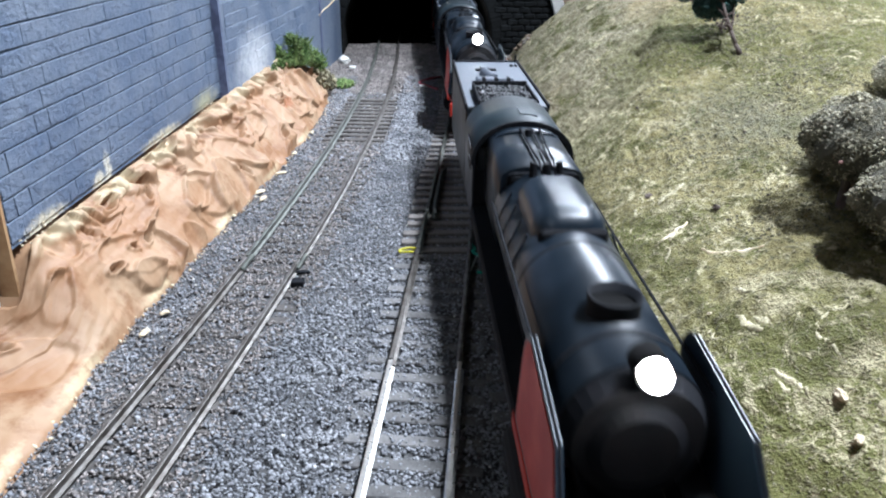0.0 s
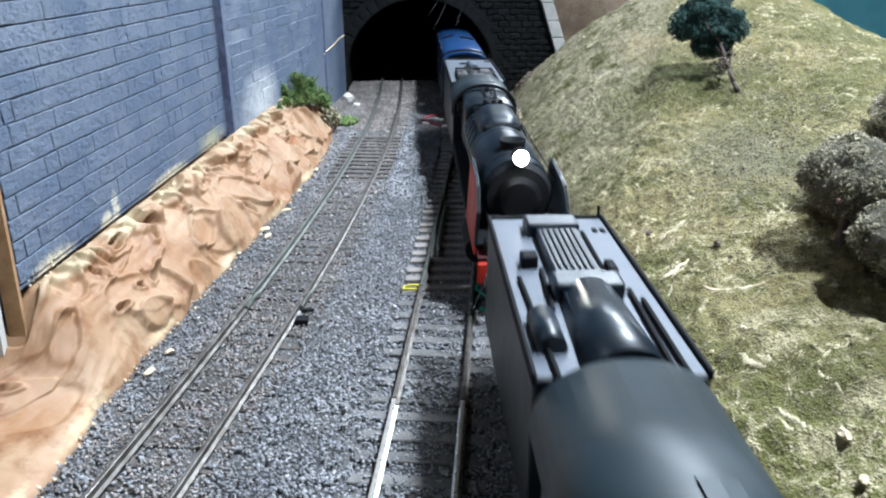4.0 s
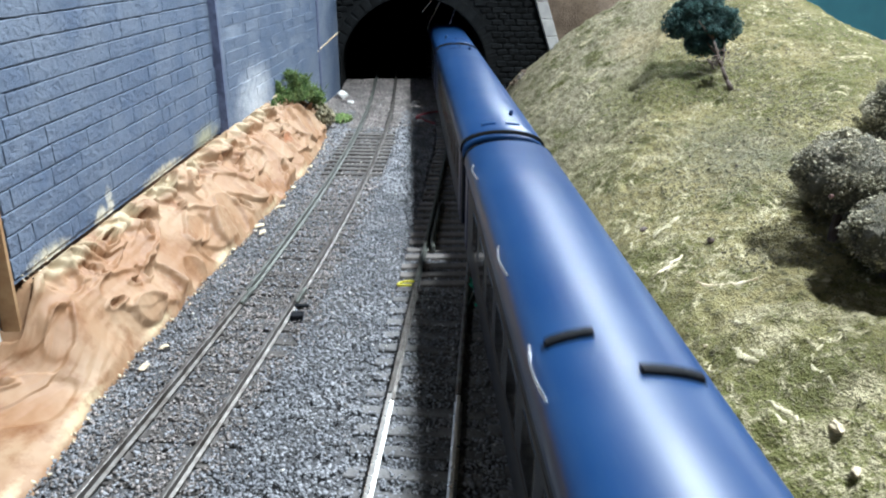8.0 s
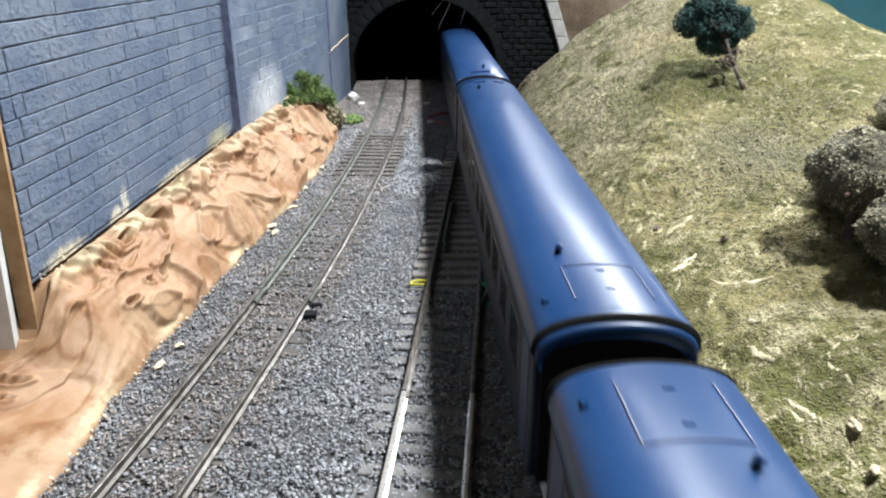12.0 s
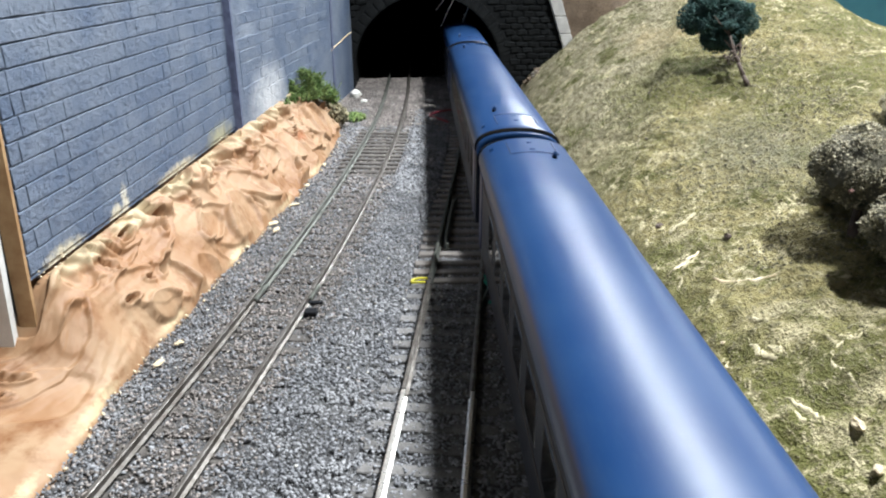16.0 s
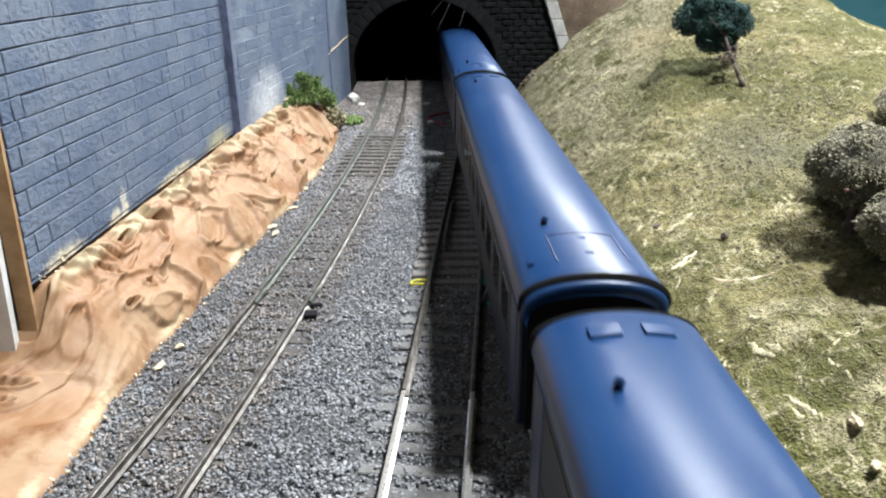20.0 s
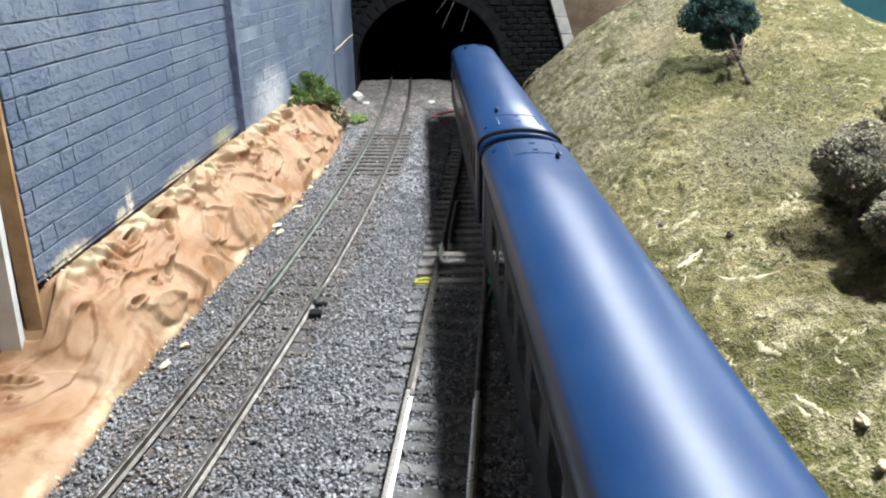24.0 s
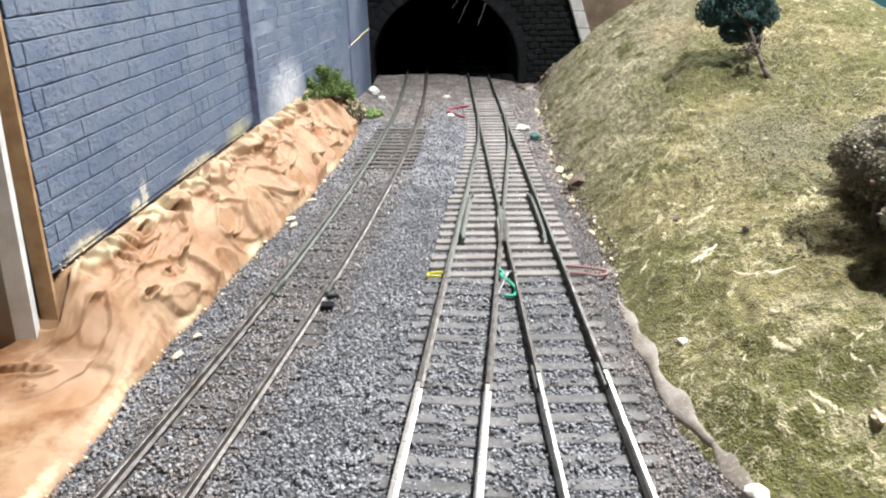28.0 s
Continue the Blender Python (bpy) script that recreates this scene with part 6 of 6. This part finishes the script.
# core darker than the foliage: shade between the tufts put into its colour
M_BUSH_CORE = material("shade_dark_bush_core", (0.12, 0.112, 0.078), 0.95, second=(0.18, 0.165, 0.12), scale=150, fine=900, bump=0.8, depth=0.001)
BUSH_1 = ((0.1290, 0.1968, 0.0401, 0.0142, 0.0150, 0.0122), (0.1300, 0.1690, 0.0320, 0.0140, 0.0140, 0.0110), (0.1440, 0.1850, 0.0360, 0.0170, 0.0170, 0.0140))
BUSH_2 = ((0.1855, 0.2480, 0.0470, 0.0190, 0.0180, 0.0150), (0.2040, 0.2440, 0.0460, 0.0190, 0.0180, 0.0150))
for seed_, words, lobes, near in ((61, "dusty grey-brown rounded bush of dried foam on a short stem", BUSH_1, 0.90), (63, "dark grey-brown rounded bush of dried foam", BUSH_2, 0.95)):
    rb = random.Random(seed_)
    lobes = [(x * near, y * near, 0.0995 - (0.0995 - z) * near, a_ * near, b_ * near, c_ * near) for x, y, z, a_, b_, c_ in lobes]
    bx, by = lobes[0][0], lobes[0][1]
    bz = on_hill(bx, by)
    ell = [(x - bx, y - by, z - bz, a_, b_, c_) for x, y, z, a_, b_, c_ in lobes]
    ell += [(x / near - bx, y / near - by, 0.0995 - (0.0995 - z) / near - bz - 0.002, a_ * 0.98, b_, c_ * 1.05) for x, y, z, a_, b_, c_ in lobes]
    main = list(ell)
    for x, y, z, a_, b_, c_ in main:
        for q in range(16):
            u, v = rb.uniform(0, math.tau), rb.uniform(-0.4, 1.4)
            ell.append((x + 0.86 * a_ * math.cos(u) * math.cos(v), y + 0.86 * b_ * math.sin(u) * math.cos(v), z + 0.86 * c_ * math.sin(v), a_ * 0.26, b_ * 0.26, c_ * 0.26))
    t = bush(bx, by, 0.02, seed_, words, ell=main, n_=14000, size=0.00033)
    tagged(clumps("outer_foliage", ell[len(main):], 34000, 0.00033, M_BUSH, t, seed_ + 5, "crumbly outer tufts", 0.5), kind="stuff")
    bm = bmesh.new()
    for x, y, z, a_, b_, c_ in main:
        add_rod(bm, (x * 0.9, y * 0.9, on_hill(bx + x, by + y) - bz - 0.002), (x, y, z), 0.0014, 0.0010, 8)
    part("stem", bm, M_BARK, t, "short brown stem")
f = pebble("small pink flower speck on a bush", 0.1180 * 0.90, 0.1850 * 0.90, 0.0435, 0.0007, M_PINK, 0.8, 71, "flower", "flower")


def weeds(x, y, z, ell, n_, seed, label, mat_=None, size=0.0009):
    t = empty("weed_clump", x, y, z)
    tagged(t, label, "weeds", "weeds on the clay bank")
    tagged(clumps("leaves", ell, n_, size, mat_ or M_WEED, t, seed, "", 0.02, 1.5), kind="stuff")
    bm = bmesh.new()
    rng_ = random.Random(seed)
    for c in ell:
        for i in range(7):
            add_rod(bm, (c[0] * 0.6, c[1] * 0.6, -0.002), (c[0] + rng_.uniform(-1, 1) * c[3], c[1] + rng_.uniform(-1, 1) * c[4], c[2] + c[5] * rng_.uniform(0.3, 1.1)), 0.0002, 0.0001, 5)
    part("stems", bm, mat_ or M_WEED, t)
    bm = bmesh.new()
    for i in range(n_ // 6):
        c = rng_.choice(ell)
        p = Vector((c[0] + rng_.gauss(0, 0.5) * c[3], c[1] + rng_.gauss(0, 0.5) * c[4], c[2] + rng_.uniform(-0.6, 0.5) * c[5]))
        d = Vector((rng_.gauss(0, 0.7), rng_.gauss(0, 0.7), rng_.uniform(0.3, 1.3))).normalized() * rng_.uniform(0.35, 0.9) * c[5]
        add_rod(bm, p, p + d * 0.6, 0.00022, 0.00026, 4)
        add_rod(bm, p + d * 0.6, p + d + Vector((d.x, d.y, -0.0004)) * 0.35, 0.00026, 0.00004, 4)
    tagged(part("grass_tuft", bm, mat_ or M_WEED, t), kind="stuff")


weeds(-0.0655, 0.392, 0.0235, [(-0.005, -0.002, 0.003, 0.007, 0.009, 0.0045), (0.012, 0.026, -0.004, 0.004, 0.006, 0.0060), (0.001, 0.012, 0.003, 0.008, 0.010, 0.0055), (0.0075, 0.020, 0.001, 0.006, 0.008, 0.0060), (-0.009, -0.012, 0.002, 0.004, 0.008, 0.0030), (0.002, 0.004, 0.0105, 0.0030, 0.003, 0.0055), (-0.006, -0.004, 0.0075, 0.0022, 0.002, 0.0045), (0.006, 0.014, 0.0080, 0.0028, 0.003, 0.0050), (-0.002, 0.010, 0.0120, 0.0016, 0.002, 0.0040)], 3600, 81, "bright green weeds growing along the wall foot", None, 0.00042)
weeds(-0.0535, 0.418, 0.0100, [(0.0, 0.0, 0.002, 0.005, 0.008, 0.0060), (0.004, 0.010, -0.003, 0.004, 0.007, 0.0050)], 500, 82, "dry olive weeds hanging over the bank's end", M_GRIT)
weeds(-0.0440, 0.452, 0.0000, [(0.0, 0.0, 0.0008, 0.0065, 0.012, 0.0016)], 400, 83, "low dark green moss beside the track", M_WEED, 0.0008)

# ---- wall dressing ----
def wall_point(y, z, out=0.0):
    return Vector((wall_x(y) + out, y, z))


def wall_bricks():
    rng_ = random.Random(4)
    course = 0.0052
    z = WALL_Z0 + 0.0012
    rest = []
    ang = -math.atan(0.07)
    meshes = {}
    k = 0
    row = 0
    while z < WALL_Z1 - course:
        y = WALL_Y0 + 0.0008 + max(0.0, (z - 0.026) * 0.088)
        first = True
        while y < 0.3095:
            if rng_.random() < (0.85 if 0.200 < y < 0.290 and 0.036 < z < 0.092 else 0.18):
                ln = rng_.choice((0.0042, 0.0048, 0.0062, 0.0085, 0.0150))
            else:
                ln = rng_.choice((0.0062, 0.0125, 0.0180, 0.0260, 0.0340, 0.0420))
            if first and row % 2:
                ln = 0.0045
            first = False
            ln = min(ln, 0.3105 - y)
            if ln < 0.002:
                break
            key = (round(ln, 3), rng_.randrange(3))
            if key not in meshes:
                bm = bmesh.new()
                h, w = course / 2 - 0.00020, key[0] / 2 - 0.00002
                add_box(bm, -0.0002, 0.00048, -w, w, -h, h, 0.00020, 2)
                bmesh.ops.subdivide_edges(bm, edges=[e for e in bm.edges if abs(e.verts[0].co.y - e.verts[1].co.y) > 0.003], cuts=5)
                for v in bm.verts:
                    if abs(v.co.z) > h * 0.7:
                        v.co.z += 0.00016 * noise.noise(Vector((v.co.y * 260, key[1] * 9.0, round(v.co.z, 3) * 900)))
                    v.co.x += 0.00010 * noise.noise(Vector((v.co.y * 190, key[1] * 5.0, v.co.z * 300)))
                data = bpy.data.meshes.new("brick")
                bm.to_mesh(data)
                bm.free()
                data.materials.append(M_BRICK)
                meshes[key] = data
            m_ = Matrix.Translation(wall_point(y + ln / 2, z + course / 2, 0.0)) @ Matrix.Rotation(ang + rng_.uniform(-0.004, 0.004), 4, "Z") @ Matrix.Rotation(rng_.uniform(-0.05, 0.05) * min(1.0, 0.006 / ln), 4, "X")
            if k < 300:
                o = new("brick", meshes[key])
                o.matrix_world = m_
                o.parent = WALL
            else:
                rest.append((meshes[key], m_))
            k += 1
            y += ln
        z += course
        row += 1
    z = WALL_Z0 + 0.0064
    while z < WALL_Z1 - course:
        y = 0.3165
        while y < 0.488:
            ln = min(rng_.choice((0.0090, 0.0130, 0.0200, 0.0300)), 0.4895 - y)
            key = (round(ln, 3), rng_.randrange(3), "far")
            if ln > 0.003:
                if key not in meshes:
                    bm = box(-0.0003, 0.00016, -key[0] / 2 + 0.0001, key[0] / 2 - 0.0001, -course / 2 + 0.0003, course / 2 - 0.0003, 0.00012, 1)
                    meshes[key] = bpy.data.meshes.new("brick")
                    bm.to_mesh(meshes[key])
                    bm.free()
                if rng_.random() < 0.72:
                    rest.append((meshes[key], Matrix.Translation(wall_point(y + ln / 2, z + course / 2)) @ Matrix.Rotation(-math.atan(0.105) + rng_.uniform(-0.012, 0.012), 4, "Z")))
            y += ln
        z += course
    if rest:
        vs, fs = [], []
        for data, m_ in rest:
            o = len(vs)
            vs += [tuple(m_ @ v.co) for v in data.vertices]
            fs += [tuple(o + i for i in p.vertices) for p in data.polygons]
        tagged(raw("upper_bricks", vs, fs, M_BRICKS, WALL), kind="stuff")


wall_bricks()
part("pilaster_groove", add_loft(bmesh.new(), [[(wall_x(0.492) - 0.001, 0.4915, z), (wall_x(0.492) + 0.0006, 0.4915, z), (wall_x(0.495) + 0.0006, 0.4950, z), (wall_x(0.495) - 0.001, 0.4950, z)] for z in (-0.002, 0.150)]), M_GROOVE, WALL, "dark vertical joint strip")
part("pilaster_side", add_loft(bmesh.new(), [[(wall_x(0.311) - 0.0005, 0.3100, z), (wall_x(0.3125) + 0.0002, 0.3100, z), (wall_x(0.3125) + 0.0002, 0.3119, z), (wall_x(0.311) - 0.0005, 0.3119, z)] for z in (0.015, 0.1515)]), M_GROOVE, WALL, "dark joint at the pilaster's edge")
bm = bmesh.new()
add_path(bm, [wall_point(0.490, 0.0375, 0.0002), wall_point(0.505, 0.0392, 0.0002), wall_point(0.520, 0.0397, 0.0002), wall_point(0.532, 0.0412, 0.0002), wall_point(0.548, 0.0420, 0.0002), wall_point(0.562, 0.0425, 0.0002)], 0.0004, 6)
part("plaster_crack", bm, M_PLASTER, WALL, "pale cream crack across the wall")


def wall_foot():
    rng_ = np.random.default_rng(17)
    n_ = 240
    Y = rng_.uniform(0.157, 0.40, n_)
    dens = np_noise(Y * 0, Y, 40, 5, 2)
    k = (dens + rng_.uniform(-0.15, 0.15, n_)) > 0.22
    Y = Y[k]
    X = np.array([wall_x(v) for v in Y]) + rng_.uniform(-0.0002, 0.0022, len(Y))
    Z = 0.0265 + rng_.uniform(-0.0012, 0.0012, len(Y)) + np.maximum(0, dens[k]) * 0.0016
    tagged(scatter("wall_foot_crumbs", np.stack([X, Y, Z], 1), rng_.uniform(0.0002, 0.0005, len(Y)), M_PLASTER, None, "cream plaster crumbs along the wall foot", seed=18, jitter=0.5), category="plaster crumbs", kind="stuff")


wall_foot()
for i, (x, y, a, ln) in enumerate(((-0.0600, 0.262, 0.9, 0.0052), (-0.0575, 0.255, 1.4, 0.0045), (-0.0555, 0.284, 0.6, 0.0050), (-0.0700, 0.160, 1.2, 0.0040), (-0.0680, 0.170, 0.7, 0.0030), (-0.0540, 0.310, 1.0, 0.0034), (-0.0505, 0.345, 1.2, 0.0036))):
    o = part("plaster_flake", lump(i + 3, 1.0, 1.0, 2, 0.45, 1.6), M_PLASTER, None)
    o.scale = (ln * 0.5, ln * 0.24, 0.0006)
    o.location, o.rotation_euler = (x, y, 0.0004), (0, 0, a)
    tagged(o, "cream plaster flake lying on the ballast edge", "plaster flake", "plaster flakes by the bank")
rng_ = np.random.default_rng(44)
n_ = 150
Y = rng_.uniform(0.09, 0.44, n_)
X = toe_x(Y) + rng_.uniform(-0.002, 0.0022, n_)
tagged(scatter("toe_crumbs", np.stack([X, Y, np.full(n_, 0.0004)], 1), rng_.uniform(0.0003, 0.0007, n_), M_PLASTER, None, "cream plaster crumbs along the foot of the clay bank", seed=45, jitter=0.5), category="plaster crumbs", kind="stuff")

# ---- portal dressing ----
def portal_blocks():
    rng_ = random.Random(6)
    meshes = []
    for i in range(4):
        bm = box(-0.0042, 0.0042, -0.0012, 0.0004, -0.0019, 0.0019, 0.0006, 1)
        for v in bm.verts:
            v.co += 0.0005 * noise.noise_vector(v.co * 700 + Vector((i * 5, 0, 0)))
        data = bpy.data.meshes.new("stone_block")
        bm.to_mesh(data)
        bm.free()
        data.materials.append(M_DARK_STONE)
        meshes.append(data)
    z = 0.0005
    row = 0
    while z < 0.084:
        x = -0.118 + (row % 2) * 0.0045
        while x < 0.120:
            r = math.hypot(x - ARCH_CX, max(0, z - ARCH_CZ))
            slant = 0.1150 - 0.36 * (z - 0.022)
            if r > ARCH_R + 0.0085 and x < slant - 0.006 and (x > 0.05 or z > 0.045):
                o = new("stone_block", rng_.choice(meshes))
                o.location = (x, 0.0, z + 0.002)
                o.rotation_euler = (rng_.uniform(-0.05, 0.05), rng_.uniform(-0.12, 0.12), rng_.uniform(-0.05, 0.05))
                o.scale = (rng_.uniform(0.8, 1.1), 1.0, rng_.uniform(0.8, 1.08))
                o.parent = PORTAL
            x += 0.0090
        z += 0.0044
        row += 1
    for k in range(25):
        a = math.pi * (k + 0.5) / 25
        o = new("arch_stone", meshes[k % 4])
        o.matrix_basis = Matrix.Translation((ARCH_CX + (ARCH_R + 0.0042) * math.cos(a), 0.0002, ARCH_CZ + (ARCH_R + 0.0042) * math.sin(a))) @ Matrix.Rotation(-a, 4, "Y") @ Matrix.Diagonal((1, 0.6, 2.0, 1))
        o.parent = PORTAL
    for k in range(7):
        bm = bmesh.new()
        za, zb = 0.004 + k * 0.0125, 0.004 + (k + 1) * 0.0125 - 0.0004
        xa_, xb_ = 0.1150 - 0.36 * (za - 0.022), 0.1150 - 0.36 * (zb - 0.022)
        rings = [[(x - 0.0045, -0.0050, z_), (x + 0.0045, -0.0050, z_), (x + 0.0045, 0.004, z_), (x - 0.0045, 0.004, z_)] for x, z_ in ((xa_, za), (xb_, zb))]
        add_loft(bm, rings)
        bmesh.ops.bevel(bm, geom=bm.edges[:], offset=0.0004, segments=1, affect="EDGES")
        part("coping_stone", bm, M_PALE_STONE, PORTAL, "pale grey coping stone")


portal_blocks()
strips = empty("loose_strips", 0, 0.60, 0)
tagged(strips, "thin pale strips hanging loose inside the tunnel mouth", "strip")
for xa_, za, xb_, zb in ((0.0145, 0.0420, 0.0262, 0.0650), (0.0305, 0.0395, 0.0400, 0.0650), (0.0100, 0.0540, 0.0200, 0.0660)):
    part("strip", rod((xa_, 0.0, za), (xb_, 0.006, zb), 0.0005, 0.0007, 6), M_WHITE, strips)
part("wire_tail", rod((0.0262, 0.006, 0.065), (0.030, 0.02, 0.069), 0.0003, 0.0003, 6), M_WHITE, strips)


# ---- earth round the portal and the mountain over the tunnel ----
def mountain():
    xs, ys = np.linspace(-0.30, 0.42, 120), np.concatenate([np.linspace(0.5735, 0.75, 60), np.linspace(0.78, 2.7, 60)])
    X, Y = np.meshgrid(xs, ys)
    front = np.where(X < 0.118, 0.102, 0.004 + 0.13 * smooth01(0.0, 0.085, Y - 0.5735))
    Z = np.maximum(front, 0.13 * smooth01(0.0, 0.1, Y - 0.5735) * (X < 0.2)) * (1 - smooth01(0.26, 0.40, X)) * (1 - smooth01(-0.20, -0.29, X))
    Z = np.where(Y > 2.66, 0.0, Z) + 0.004 * np_noise(X, Y, 30, 3, 3) - 0.002
    tagged(sheet("earth_bank", X, Y, Z, M_EARTH), "bare brown earth bank over the tunnel", "earth bank", kind="structure")
    ys2, ts = np.linspace(0.0, 1.0, 60), np.linspace(0, 1, 60)
    A, T = np.meshgrid(ys2, ts)
    Zb = -0.002 + T * 0.125 + 0.004 * np_noise(A * 0.19, T * 0.12, 60, 9, 3) * smooth01(0.0, 0.06, A)
    Xb = 0.1192 - 0.36 * (Zb - 0.022) + 0.19 * A
    Yb = 0.5565 + 0.002 * T + 0.16 * np.maximum(0.0, A - 0.2) - 0.003 * smooth01(0.0, 0.05, A) * np.abs(np_noise(A * 0.19, T * 0.12, 45, 19, 3))
    tagged(sheet("earth_bank", Xb, Yb, Zb, M_EARTH), "steep bare brown earth slope beside the portal", "earth bank", kind="structure")


mountain()


# ---- wires ----
def wire(label, pts, r, mat_):
    fine = []
    for i in range(len(pts) - 1):
        p0, p1, p2, p3 = (Vector(pts[max(0, min(len(pts) - 1, i + d))]) for d in (-1, 0, 1, 2))
        for k in range(6):
            t = k / 6
            fine.append(0.5 * ((2 * p1) + (p2 - p0) * t + (2 * p0 - 5 * p1 + 4 * p2 - p3) * t * t + (3 * p1 - p0 - 3 * p2 + p3) * t ** 3))
    fine.append(Vector(pts[-1]))
    tagged(part("wire", add_path(bmesh.new(), fine, r, 7), mat_, None, smooth=True), label, "wire", "loose wires by the turnout")


wire("yellow insulated wire looped beside the turnout", [(0.0002, 0.2085, 0.0008), (-0.0022, 0.2080, 0.0012), (-0.0046, 0.2072, 0.0010), (-0.0050, 0.2056, 0.0009), (-0.0030, 0.2050, 0.0012), (-0.0008, 0.2058, 0.0008)], 0.00045, M_YELLOW)
wire("green insulated wire curled between the rails", [(0.0178, 0.2120, 0.0010), (0.0190, 0.2060, 0.0016), (0.0182, 0.2030, 0.0020), (0.0205, 0.1990, 0.0018), (0.0222, 0.1940, 0.0014), (0.0210, 0.1900, 0.0014), (0.0185, 0.1910, 0.0010)], 0.0005, M_GREEN)
wire("grey bare wire by the green wire", [(0.0225, 0.2090, 0.0010), (0.0205, 0.2040, 0.0020), (0.0175, 0.1950, 0.0014), (0.0165, 0.1915, 0.0010)], 0.0003, M_SILVER)
wire("pinkish brown wire looped beside the turnout", [(0.0400, 0.2120, 0.0012), (0.0450, 0.2100, 0.0016), (0.0505, 0.2085, 0.0014), (0.0530, 0.2060, 0.0014), (0.0500, 0.2035, 0.0014), (0.0450, 0.2050, 0.0014), (0.0410, 0.2070, 0.0010)], 0.0005, M_PINK)
wire("red wire lying beside the turnout", [(0.0180, 0.4720, 0.0010), (0.0120, 0.4650, 0.0018), (0.0060, 0.4600, 0.0012), (0.0040, 0.4520, 0.0014), (0.0090, 0.4450, 0.0012), (0.0150, 0.4360, 0.0010)], 0.0007, M_REDWIRE)


motions()
